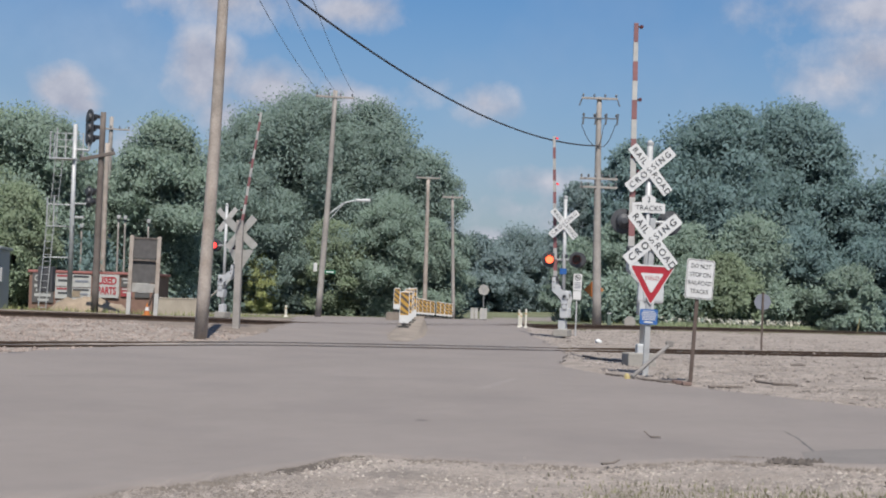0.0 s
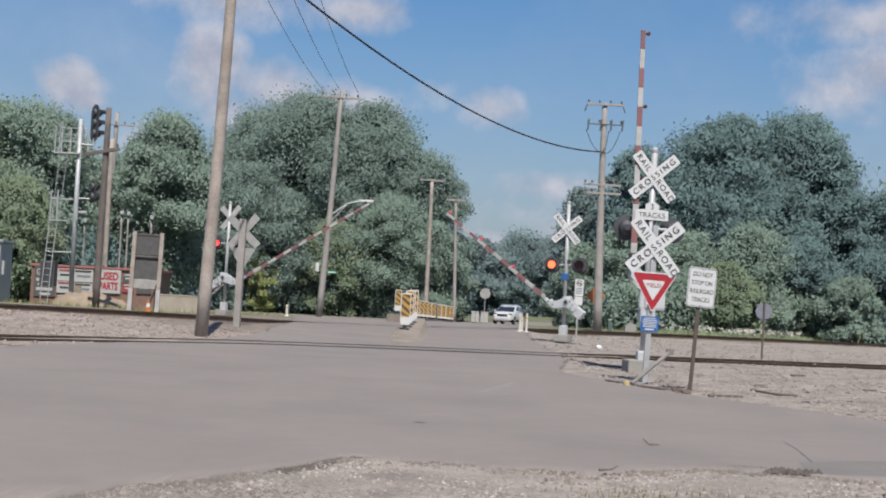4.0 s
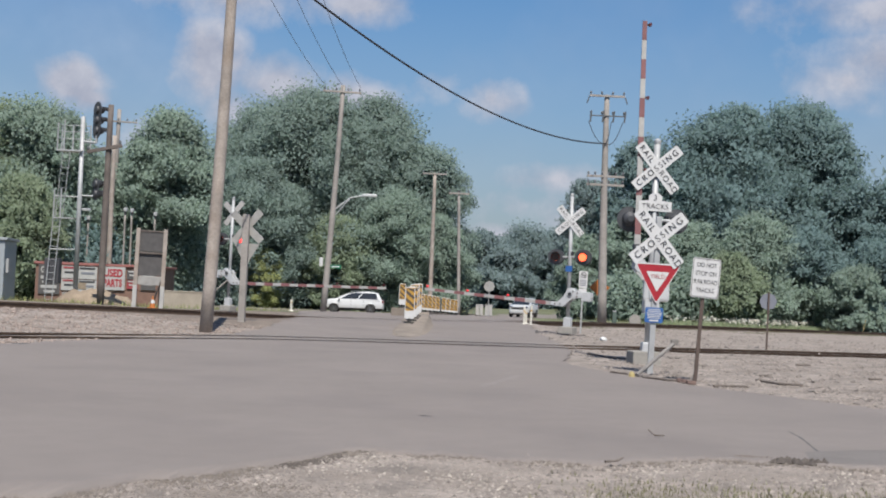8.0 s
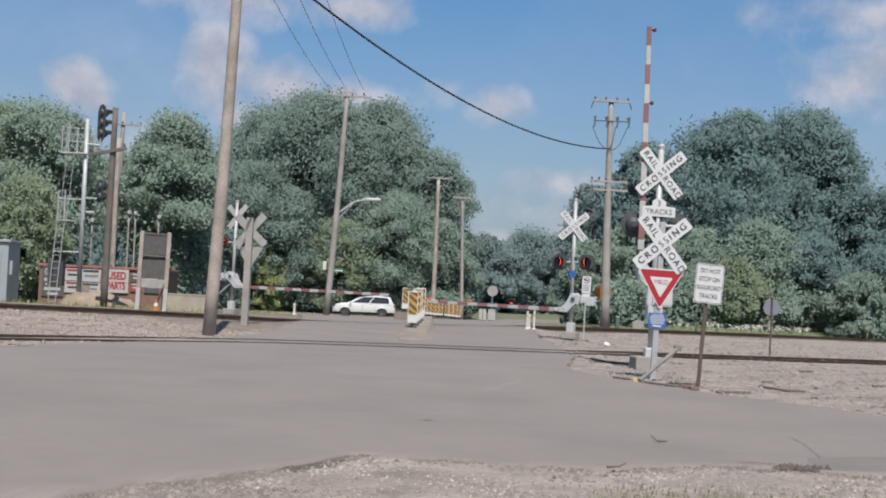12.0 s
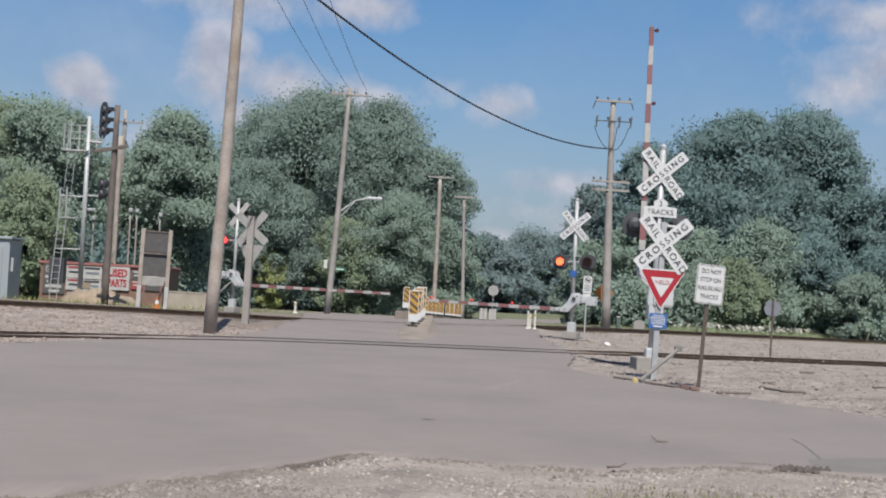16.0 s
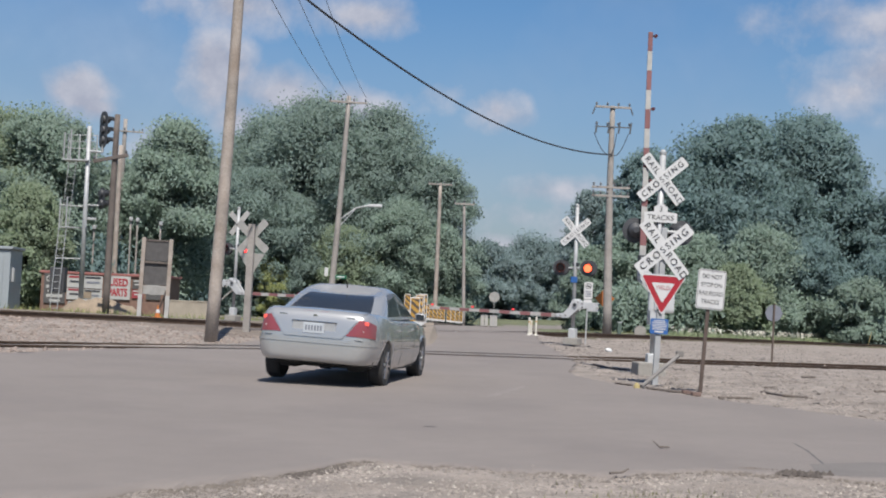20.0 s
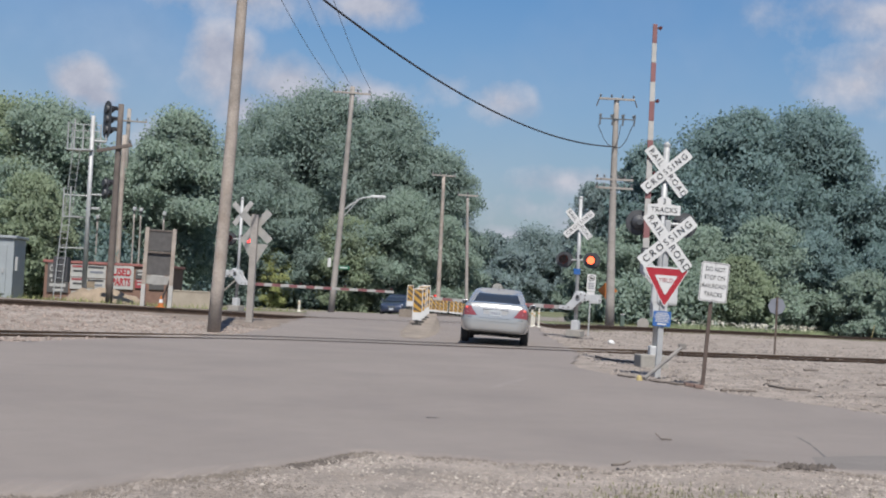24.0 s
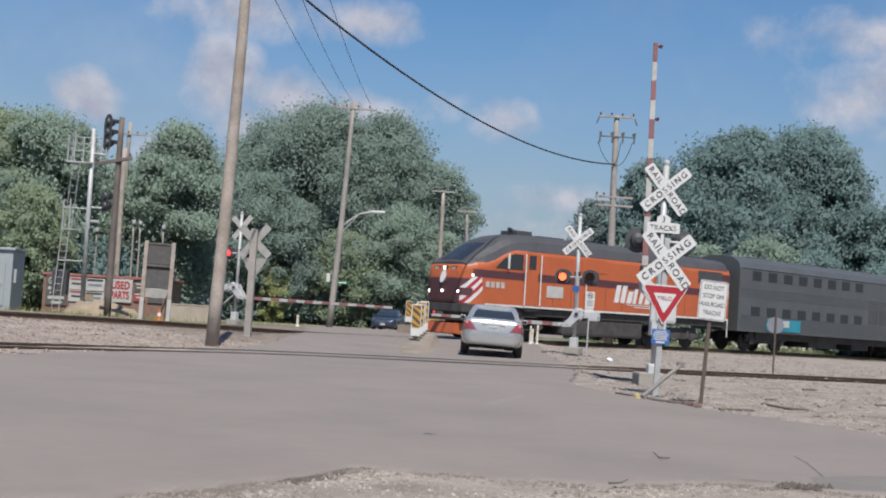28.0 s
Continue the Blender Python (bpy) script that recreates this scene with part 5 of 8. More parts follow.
def island(name, pts, h, label):
    bm = bmesh.new()
    lo = [bm.verts.new((x, y, lz(x, y) - 0.05)) for x, y in pts]
    c = Vector((sum(p[0] for p in pts) / len(pts), sum(p[1] for p in pts) / len(pts)))
    hi = [bm.verts.new((x + (c.x - x) * 0.04, y + (c.y - y) * 0.015, lz(x, y) + h)) for x, y in pts]
    n = len(pts)
    for i in range(n):
        bm.faces.new((lo[i], lo[(i + 1) % n], hi[(i + 1) % n], hi[i]))
    bm.faces.new(hi)
    bmesh.ops.recalc_face_normals(bm, faces=bm.faces)
    bmesh.ops.bevel(bm, geom=[e for e in bm.edges if all(v in hi for v in e.verts)], offset=0.03, segments=2, affect="EDGES")
    return tagged(part(name, bm, M["earth"]), label, "kerb", kind="structure")


def worn_median():
    rng = random.Random(77)
    bm = bmesh.new()
    rows = []
    for i in range(44):
        y = 33.9 + i * 0.25
        k = min(1.0, (y - 33.9) / 5.0)
        half = 0.2 + 0.22 * min(1, k * 1.6) ** 0.7
        top = 0.012 + 0.15 * (k * k * (3 - 2 * k)) + 0.04 * max(0.0, min(4.5, y - 39.0))
        cx = -1.02 + 0.016 * (y - 33.9)
        row = []
        for u, h in ((-1.55, -0.03), (-1.2, 0.012), (-1.0, 0.8), (-0.9, 1.0), (-0.3, 1.02), (0.3, 1.02), (0.9, 1.0), (1.0, 0.8), (1.25, 0.012), (1.7, -0.03)):
            x = cx + u * half + rng.gauss(0, 0.018)
            z = top * h if h > 0.1 else h * min(1, 0.3 + k)
            row.append(bm.verts.new((x, y + rng.gauss(0, 0.02), lz(x, y) + z + rng.gauss(0, 0.005))))
        rows.append(row)
    for a, b in zip(rows, rows[1:]):
        for j in range(len(a) - 1):
            bm.faces.new((a[j], a[j + 1], b[j + 1], b[j]))
    bm.faces.new([rows[-1][0]] + rows[-1][1:])
    bm.faces.new(rows[0][::-1])
    bmesh.ops.recalc_face_normals(bm, faces=bm.faces)
    return tagged(part("median", bm, M["earth"], smooth=True), "narrow worn concrete median strip before the tracks", "kerb", kind="structure")


worn_median()
island("median", [(-1.5, 64.5), (-0.7, 64.5), (1.2, 80), (0.5, 80)], 0.13, "narrow concrete median strip beyond the tracks")
mk = marker(1.08)
for i, (x, y, h, a, k) in enumerate(((-1.06, 39.4, 0.225, 6, 1.0), (-1.0, 40.5, 0.28, 3, 0.98), (-0.94, 41.6, 0.33, -2, 1.0), (-0.89, 42.7, 0.38, 4, 0.99))):
    m = pose(x, y, h, 0, (0, 1.1, -0.8, 0.6)[i], a) @ Matrix.Diagonal((1, 1, k, 1))
    if i:
        copy_thing(mk, m)
    else:
        mk.matrix_basis = m
for i in range(9):
    x, y = -1.15 + 2.03 * i / 8, 66.5 + 9 * i / 8
    m = pose(x - (0.05 if i > 4 else 0.12 * i / 4), y, lz(x, y) + 0.08 - 0.008 * i, 0, random.uniform(-3, 3), random.uniform(-8, 8)) @ Matrix.Diagonal((0.9, 1, 1 - 0.012 * i, 1))
    if i == 0:
        mk2 = marker(0.92)
        mk2.matrix_basis = m
    else:
        copy_thing(mk2, m)
copy_thing(mk, pose(-1.95, 58.0, lz(-1.95, 58.0) + 0.36, 0, 1, 10) @ Matrix.Diagonal((0.95, 1, 0.98, 1)))
island("kerb_block", [(-2.42, 57.6), (-1.75, 57.6), (-1.75, 58.6), (-2.42, 58.6)], 0.37, "small concrete kerb block")


def bollard(x, y, h, r, label, material):
    t = thing("bollard", label, "bollard", pose(x, y, lz(x, y) - 0.02, 0, random.uniform(-1, 1), 0), "bollards")
    part("tube", lathe([(r, 0.04), (r, h - 0.012), (r * 0.8, h)], 14, "Z"), material, t)
    part("collar", lathe([(r * 1.12, h * 0.72), (r * 1.12, h * 0.78)], 14, "Z"), M["yellow"], t)
    part("foot", lathe([(r * 2.2, 0.0), (r * 2.0, 0.05), (r * 1.1, 0.07)], 14, "Z"), material, t)


for x, y, h in ((3.39, 50.4, 0.76), (3.58, 51.9, 0.62), (3.66, 50.2, 0.80)):
    bollard(x, y, h, 0.042, "thin white plastic bollard at the road edge", M["bollard"])
bollard(-7.75, 62.5, 0.6, 0.06, "cream bollard beside the road mouth", M["bollard"])

# ---- left side: shed, signal mast, boards ----
def shed():
    x, y = -20.3, 52.0
    t = thing("signal_bungalow", "grey sheet-steel signal bungalow beside the main line", "shed", pose(x, y, lz(x, y) - 0.05, 0, 0, 8))
    part("wall", bx((0, 0, 1.3), (3.4, 2.4, 2.5), 0.02), M["shed"], t, "grey panelled wall")
    part("roof", bx((0, 0, 2.62), (3.6, 2.6, 0.12), 0.03), M["shed"], t)
    part("door", bx((1.0, -1.22, 1.25), (0.85, 0.04, 2.05), 0.01), M["shed"], t, "grey steel door")
    part("door_handle", bx((1.3, -1.26, 1.2), (0.06, 0.05, 0.2), 0.01), M["galv"], t)
    part("meter_box", bx((1.74, -0.6, 1.5), (0.12, 0.4, 0.6), 0.02), M["galv"], t)


shed()


def signal_mast():
    x, y = -17.5, 58.0
    g = lz(x, y)
    t = thing("railway_signal", "silver railway signal mast with ladder and triple-lamp head", "railway signal", pose(x, y, g - 0.05))
    z0 = 0.05 - g
    A, G = M["galv"], M["galv"]
    part("foundation", bx((0, 0, 0.25), (1.0, 0.9, 0.7), 0.05), M["concrete"], t)
    part("mast", rod((0, 0, 0.3), (-0.04, 0, z0 + 9.0), 0.12, 0.1, 14), A, t, "silver tubular mast", smooth=True)
    for z, half, lamps, hw, lb in ((8.85, 0.5, (0.5, 0.0, -0.5), 0.40, "black triple-lamp signal head"), (5.55, 0.24, (0.24, -0.24), 0.28, "lower black signal head")):
        head = part("signal_head", lathe([(0.06, -0.05), (0.06, 0.05)], 10, "Y"), M["signal_black"], t, lb, m=pose(0.64 if half > 0.3 else 0.74, 0, z0 + z, 0, 0, -48))
        outline = [(hw * math.cos(a), (half if math.sin(a) > 0 else -half) + hw * math.sin(a)) for a in [i * 2 * math.pi / 28 for i in range(28)]]
        part("backboard", plate(outline, -0.02, 0.03), M["signal_black"], head)
        for lz_ in lamps:
            part("lamp_housing", lathe([(0.17, -0.12), (0.2, -0.04), (0.2, 0.06), (0.16, 0.24), (0.06, 0.34)], 16, "Y"), M["signal_black"], head, m=pose(0, 0, lz_))
            hood = bmesh.new()
            rim = []
            for i in range(11):
                a = radians(-10 + 200 * i / 10)
                rim.append([hood.verts.new((0.19 * math.cos(a), yy, 0.19 * math.sin(a))) for yy in (0.05, 0.46)])
            for p, q in zip(rim, rim[1:]):
                hood.faces.new((p[0], q[0], q[1], p[1]))
            bmesh.ops.solidify(hood, geom=hood.faces[:], thickness=0.008)
            part("hood", hood, M["signal_black"], head, m=pose(0, 0, lz_))
    part("bracket", rod((0.0, 0, z0 + 7.8), (0.64, 0, z0 + 7.76), 0.06), G, t)
    part("bracket", rod((0.64, 0, z0 + 7.76), (0.64, 0, z0 + 8.15), 0.06), G, t)
    part("bracket", rod((0.0, 0, z0 + 5.2), (0.74, 0, z0 + 5.2), 0.045), G, t)
    # upper platform and its guard rails
    part("walkway", bx((-0.55, 0.1, z0 + 7.33), (1.2, 0.7, 0.07), 0.01), G, t, "open steel platform")
    for px, py, top in ((-1.14, -0.2, 8.63), (-0.83, -0.2, 8.78), (-1.14, 0.42, 8.6), (-0.6, 0.42, 8.65), (-0.1, 0.42, 8.65), (0.24, 0.42, 8.65)):
        part("walkway_post", rod((px, py, z0 + 7.3), (px, py, z0 + top), 0.034), A, t)
    for z in (7.95, 8.3, 8.6):
        part("walkway_rail", rod((-1.14, 0.42, z0 + z), (0.24, 0.42, z0 + z), 0.02), A, t)
        part("walkway_rail", rod((-1.14, -0.2, z0 + z), (-1.14, 0.42, z0 + z), 0.02), A, t)
    # ladders: a slim upper one, a lower one on the ground
    for a, b, c, d, r, n in ((-0.86, 7.3, -1.08, 4.1, 0.016, 10), (-1.16, 4.14, -1.39, 0.06, 0.026, 13)):
        for k in (0.0, 0.35):
            part("ladder_rail", rod((a + k, -0.22, z0 + b), (c + k, -0.22, z0 + d), r), A, t, "ladder side rail")
        for i in range(n):
            f = (i + 0.5) / n
            lx, lzz = a + (c - a) * f, z0 + b + (d - b) * f
            part("ladder_rung", rod((lx, -0.22, lzz), (lx + 0.35, -0.22, lzz), r * 0.55, n=6), A, t)
    # lower cage
    part("lower_walkway", bx((-0.68, -0.05, z0 + 4.1), (0.95, 0.5, 0.05)), A, t, "small lower platform")
    for px, lo, hi in ((-1.15, 4.1, 5.48), (-0.83, 4.1, 5.55), (0.12, 4.15, 5.5)):
        part("lower_post", rod((px, -0.25, z0 + lo), (px, -0.25, z0 + hi), 0.036), A, t)
    part("lower_rail", rod((-1.15, -0.25, z0 + 5.13), (-0.1, -0.05, z0 + 5.13), 0.03), A, t)
    part("stand_off", rod((-1.25, -0.22, z0 + 2.6), (0.0, 0, z0 + 2.62), 0.03), A, t)
    part("service_lamp", bx((0.32, 0, z0 + 4.55), (0.42, 0.16, 0.12), 0.03), A, t)
    part("relay_box", bx((-1.2, 0.25, 1.6), (0.7, 0.5, 1.2), 0.03), M["loco_dark"], t)


signal_mast()


def board_back():
    x, y = -12.1, 50.0
    t = thing("billboard", "dark wooden notice board on two posts seen from behind", "billboard", pose(x, y, 0.12, 0, 1, 8))
    for px in (-0.55, 0.55):
        pp = part("post", bx((px, 0, 1.65), (0.16, 0.12, 3.3), 0.01), M["wood"], t, "square timber post")
        part("post_foot", bx((px, -0.01, 0.5), (0.17, 0.15, 0.9), 0.01), M["offwhite"], pp, "white-painted foot of the post")
    for z, h, k in ((2.78, 0.84, "board"), (1.84, 0.96, "board"), (1.16, 0.36, "signback")):
        part("panel", bx((0, 0.08, z), (1.0, 0.05, h), 0.01), M[k], t, "dark stained panel" if h > 0.5 else "pale grey panel")
    part("top_batten", bx((0, 0.05, 3.2), (1.0, 0.05, 0.07), 0.01), M["darkwood"], t)
    part("rail", bx((0, 0.0, 2.3), (1.2, 0.06, 0.08)), M["darkwood"], t)
    part("brace", rod((0.5, 0, 1.2), (0.1, 0.5, 0.1), 0.04), M["darkwood"], t)
    cn = thing("traffic_cone", "small orange and white traffic cone", "traffic cone", pose(-11.7, 49.2, lz(-11.7, 49.2)))
    part("cone", lathe([(0.12, 0.03), (0.02, 0.5)], 14, "Z"), M["orange_sign"], cn)
    part("band", lathe([(0.09, 0.2), (0.06, 0.34)], 14, "Z"), M["white"], cn)
    part("base", bx((0, 0, 0.02), (0.36, 0.36, 0.04), 0.01), M["orange_sign"], cn)


board_back()


def parts_yard():
    x, y = -18.3, 66.0
    t = thing("parts_shop", "low brown brick shop front covered in red and white painted signs", "building", pose(x, y, lz(x, y) - 0.1, 0, 0, 3))
    part("wall", bx((-0.45, 2.5, 1.1), (6.6, 5.0, 2.3)), M["brick"], t, "brown brick wall")
    part("roof", bx((-0.45, 2.5, 2.33), (6.8, 5.2, 0.14), 0.03), M["faded"], t, "weathered brown roof edge")
    for cx, w, z, h, mt in ((-1.95, 0.8, 1.88, 0.66, "offwhite"), (-1.95, 0.8, 1.2, 0.62, "offwhite"), (-0.98, 1.05, 1.86, 0.68, "offwhite"), (-0.98, 1.05, 1.16, 0.62, "offwhite"), (1.45, 0.6, 1.85, 0.5, "board"), (1.45, 0.6, 1.32, 0.46, "redpanel"), (2.3, 0.8, 1.5, 0.9, "board")):
        p = part("sign_panel", bx((cx, -0.05, z), (w, 0.06, h), 0.01), M[mt], t, "painted sign panel")
        rows = max(2, int(h / 0.3))
        for k in range(rows):
            tone = "offwhite" if mt != "offwhite" else ("ink", "bar", "redpanel")[(k + int(cx * 7)) % 3]
            part("text_bar", bx((cx + 0.03 * (k % 2), -0.09, z + h * 0.36 - h * 0.76 * k / rows), (w * (0.8 - 0.12 * (k % 3)), 0.01, h * 0.32 / rows)), M[tone], p)
    part("logo_bar", bx((-1.22, -0.1, 1.16), (0.42, 0.012, 0.34)), M["sand"], t, "yellow-brown painted panel")
    u = part("sign_panel", bx((0.4, -0.08, 1.62), (1.3, 0.06, 1.26), 0.01), M["offwhite"], t, "white sign with large red words")
    letters("USED", 0.56, M["red"], u, Matrix.Translation((0.42, -0.125, 1.9)) @ FACE @ Matrix.Diagonal((0.74, 1, 1, 1)), bold=0.03)
    letters("PARTS", 0.56, M["red"], u, Matrix.Translation((0.4, -0.125, 1.36)) @ FACE @ Matrix.Diagonal((0.63, 1, 1, 1)), bold=0.03)
    gs = part("sign_panel", bx((-3.0, -0.05, 1.45), (1.15, 0.06, 1.6), 0.01), M["board"], t, "dark sign panel with white letters")
    letters("GLASS", 0.46, M["offwhite"], gs, Matrix.Translation((-3.0, -0.09, 1.95)) @ FACE @ Matrix.Diagonal((0.72, 1, 1, 1)), bold=0.02)
    for k, (w, h) in enumerate(((0.9, 0.16), (0.8, 0.12), (0.86, 0.16), (0.6, 0.1))):
        part("text_bar", bx((-3.0 + 0.04 * (k % 2), -0.09, 1.55 - 0.25 * k), (w, 0.01, h)), M["offwhite"], gs)
    hp = thing("sand_heap", "low heap of tan sand beside the signal mast", "sand heap", pose(-16.2, 56.6, lz(-16.2, 56.6) - 0.05))
    own = lathe([(1.9, 0.0), (1.7, 0.2), (1.4, 0.42), (1.0, 0.58), (0.6, 0.66), (0.3, 0.7), (0.02, 0.72)], 30, "Z")
    for v in own.verts:
        v.co.x *= 1 + 0.12 * math.sin(v.co.y * 5)
        v.co.y *= 0.5
        v.co.z *= 1 + 0.5 * noise.noise(v.co * 2.1) + 0.3 * noise.noise(v.co * 6.0)
    part("mound", own, M["sand"], hp, smooth=True)
    ln = thing("leaning_plank", "thin weathered plank leaning on the low wall", "plank", pose(-10.9, 56.4, lz(-10.9, 56.4)))
    part("plank", rod((-0.7, 1.05, 0.0), (1.1, 1.05, 1.75), 0.035, n=6), M["greywood"], ln)
    w = thing("concrete_wall", "low pale concrete retaining wall", "wall", pose(-12.1, 57.0, lz(-12.1, 57) - 0.1, 0, 0, -6), kind="structure")
    part("slab", bx((0, 0, 0.42), (2.0, 0.3, 0.84), 0.03), M["tanwall"], w)
    part("coping", bx((0, 0, 0.86), (2.04, 0.34, 0.06), 0.015), M["tanwall"], w)


parts_yard()

# ---- right side oddments ----
def right_things():
    x, y = 9.6, 36.0
    t = thing("round_sign", "round metal sign seen from behind on a rusty post", "road sign", pose(x, y, lz(x, y) - 0.05, 0, 1, 0))
    part("post", bx((0, 0, 0.85), (0.05, 0.04, 1.75)), M["rustpost"], t)
    # shade on the disc's back is put into its darker grey
    part("disc", plate(disc_pts(0.26, 8), 0.03, 0.005), M["bar"], t, "metal disc in a grey darkened for shade", m=pose(0, 0, 1.45))
    x, y = 8.5, 65.5
    t = thing("road_work_sign", "orange diamond warning sign beside the tall pole", "road sign", pose(x, y, lz(x, y), 0, 0, -10))
    part("post", bx((0, 0.02, 1.0), (0.06, 0.04, 2.2)), M["galv"], t)
    part("diamond", plate([(0.53, 0), (0, 0.53), (-0.53, 0), (0, -0.53)], -0.02, 0.006, bevel=0.002), M["orange_sign"], t, "orange diamond plate", m=pose(-0.1, 0, 1.85))
    x, y = 9.98, 63.0
    t = thing("marker_stone", "pale rounded concrete marker stone", "marker stone", pose(x, y, lz(x, y) - 0.05))
    part("stone", plate([(0.3 * math.cos(a), 0.3 + 0.3 * math.sin(a)) for a in [math.pi * i / 12 for i in range(13)]] + [(-0.3, 0), (0.3, 0)], 0, 0.15, bevel=0.02), M["concrete"], t, m=pose(0, 0, 0))
    x, y = 8.8, 62.3
    t = thing("cable_pedestal", "small green utility pedestal", "utility box", pose(x, y, lz(x, y) - 0.05))
    part("body", bx((0, 0, 0.35), (0.2, 0.2, 0.7), 0.03), M["pedestal"], t)
    part("cap", bx((0, 0, 0.72), (0.23, 0.23, 0.06), 0.02), M["galv"], t)
    x, y = 3.48, 92.0
    t = thing("stop_sign", "octagonal stop sign seen from behind on a post", "road sign", pose(x, y, lz(x, y)))
    part("post", rod((0, 0, 0), (0, 0, 2.6), 0.03), M["galv"], t)
    part("plate", plate(disc_pts(0.42, 8), 0.03, 0.006), M["signback"], t, "bare metal back of the plate", m=pose(0, 0, 2.35))
    x, y = 3.2, 111.5
    for k in range(4):
        bx_ = x + 0.36 * k + (0.12 if k > 1 else 0)
        t = thing("white_bin", "white plastic bin beside the cross street", "bin", pose(bx_, y, lz(x, y)), "white bins")
        part("body", bx((0, 0, 0.5), (0.32, 0.34, 0.92), 0.05), M["offwhite"], t)
        part("lid", bx((0, 0, 1.0), (0.35, 0.37, 0.09), 0.03), M["offwhite"], t)
        part("foot", bx((0, 0, 0.03), (0.26, 0.28, 0.06), 0.01), M["under"], t)
    t = thing("white_rock", "white painted rock on the gravel", "rock", pose(5.0, 37.6, lz(5.0, 37.6)))
    own = bmesh.new()
    bmesh.ops.create_icosphere(own, subdivisions=2, radius=0.115)
    for v in own.verts:
        v.co *= 1 + 0.25 * noise.noise(v.co * 9)
        v.co.z *= 0.7
    part("rock", own, M["white"], t, m=pose(0, 0, 0.04))
    # fallen bar leaning on the yield post
    t = thing("fallen_bar", "weathered timber bar leaning beside the sign post", "timber bar", pose(0, 0, 0))
    part("bar", rod((3.31, 20.55, lz(3.31, 20.55) + 0.02), (4.18, 21.9, 0.53), 0.034, n=8), M["greypost"], t)
    part("end_block", bx((4.19, 21.9, 0.55), (0.13, 0.09, 0.1), 0.01), M["greypost"], t)
    t = thing("concrete_footing", "weathered concrete footing under the crossing signal", "footing", pose(4.14, 24.98, lz(4.14, 24.98) - 0.08, 0, 0, 8))
    part("block", bx((0, 0, 0.16), (0.56, 0.5, 0.34), 0.03), M["concrete"], t)
    t = thing("yellow_marker_cap", "small broken yellow marker lying at the road edge", "marker", pose(3.2, 20.36, lz(3.2, 20.36), 0, 0, 20))
    part("cap", lathe([(0.055, 0.0), (0.048, 0.05), (0.03, 0.085), (0.01, 0.09)], 12, "Z"), M["paleyellow"], t)
    for bx_, by_, w, a in ((3.85, 19.62, 0.09, 20), (3.9, 19.45, 0.11, -25), (3.95, 19.2, 0.15, 12)):
        t = thing("broken_brick", "broken reddish brick lying beside the rusty post", "brick", pose(bx_, by_, lz(bx_, by_) - 0.01, 0, 4, a))
        part("brick", bx((0, 0, 0.035), (w, 0.08, 0.06), 0.014), M["brokenbrick"], t)
    x, y = 24.8, 72.0
    t = thing("marker_stake", "thin yellow stake leaning beyond the main line", "stake", pose(0, 0, 0))
    part("stake", rod((x, y, lz(x, y) - 0.05), (x + 0.22, y, lz(x, y) + 1.0), 0.018, n=6), M["paleyellow"], t)


right_things()

# ---- trees ----
def leaf_cloud(lobes, n, size, rng, flat=0.55):
    """Small leaves gathered in sprays on the lobes' skins, turned mostly up and outward."""
    w = np.array([l[3] * l[4] + l[3] * l[5] + l[4] * l[5] for l in lobes])
    A = np.array(lobes)
    m = max(40, n // 22)
    si = rng.choice(len(lobes), m, p=w / w.sum())
    sd_ = rng.normal(size=(m, 3))
    sd_ /= np.linalg.norm(sd_, axis=1)[:, None]
    k = 1.0 - 0.55 * rng.random(m) ** 1.6 + 0.07 * rng.normal(size=m)
    centre = A[si, :3] + sd_ * A[si, 3:6] * k[:, None]
    idx = rng.integers(0, m, n)
    d, L = sd_[idx], A[si][idx]
    p = centre[idx] + np.clip(rng.normal(size=(n, 3)), -1.5, 1.5) * (L[:, 3:4] * 0.32 + size * 0.6) * np.array([1, 1, 0.85])
    nrm = d / L[:, 3:6]
    nrm /= np.linalg.norm(nrm, axis=1)[:, None]
    nrm = nrm * flat + rng.normal(size=(n, 3)) * 0.55
    nrm[:, 2] += 0.15
    nrm *= np.where((nrm * d).sum(1) < 0, -1.0, 1.0)[:, None]
    nrm /= np.linalg.norm(nrm, axis=1)[:, None]
    soft_n = d * 0.06 + nrm * 0.32 + np.array([0, 0, 0.42])
    t = np.cross(nrm, rng.normal(size=(n, 3)))
    t /= np.linalg.norm(t, axis=1)[:, None]
    b = np.cross(nrm, t)
    s = size * (0.5 + rng.random(n))[:, None]
    V = np.stack([p - t * s * 0.9 - b * s * 0.5, p + t * s * 1.1, p - t * s * 0.5 + b * s * 0.8], 1).reshape(-1, 3)
    N = np.repeat(soft_n / np.linalg.norm(soft_n, axis=1)[:, None], 3, 0)
    F = (np.arange(n)[:, None] * 3 + np.array([0, 1, 2])[None]).reshape(-1, 3)
    return V, F, N


def crown_mesh(name, V, F, N, material):
    me = bpy.data.meshes.new(name)
    me.vertices.add(len(V))
    me.vertices.foreach_set("co", V.ravel().astype(np.float32))
    me.loops.add(F.size)
    me.loops.foreach_set("vertex_index", F.ravel().astype(np.int32))
    me.polygons.add(len(F))
    me.polygons.foreach_set("loop_start", np.arange(0, F.size, F.shape[1], dtype=np.int32))
    me.polygons.foreach_set("loop_total", np.full(len(F), F.shape[1], dtype=np.int32))
    me.update(calc_edges=True)
    # leaves of one spray share its rounded normal
    at = me.attributes.new("custom_normal", "FLOAT_VECTOR", "POINT")
    at.data.foreach_set("vector", N.ravel().astype(np.float32))
    me.materials.append(material)
    return me


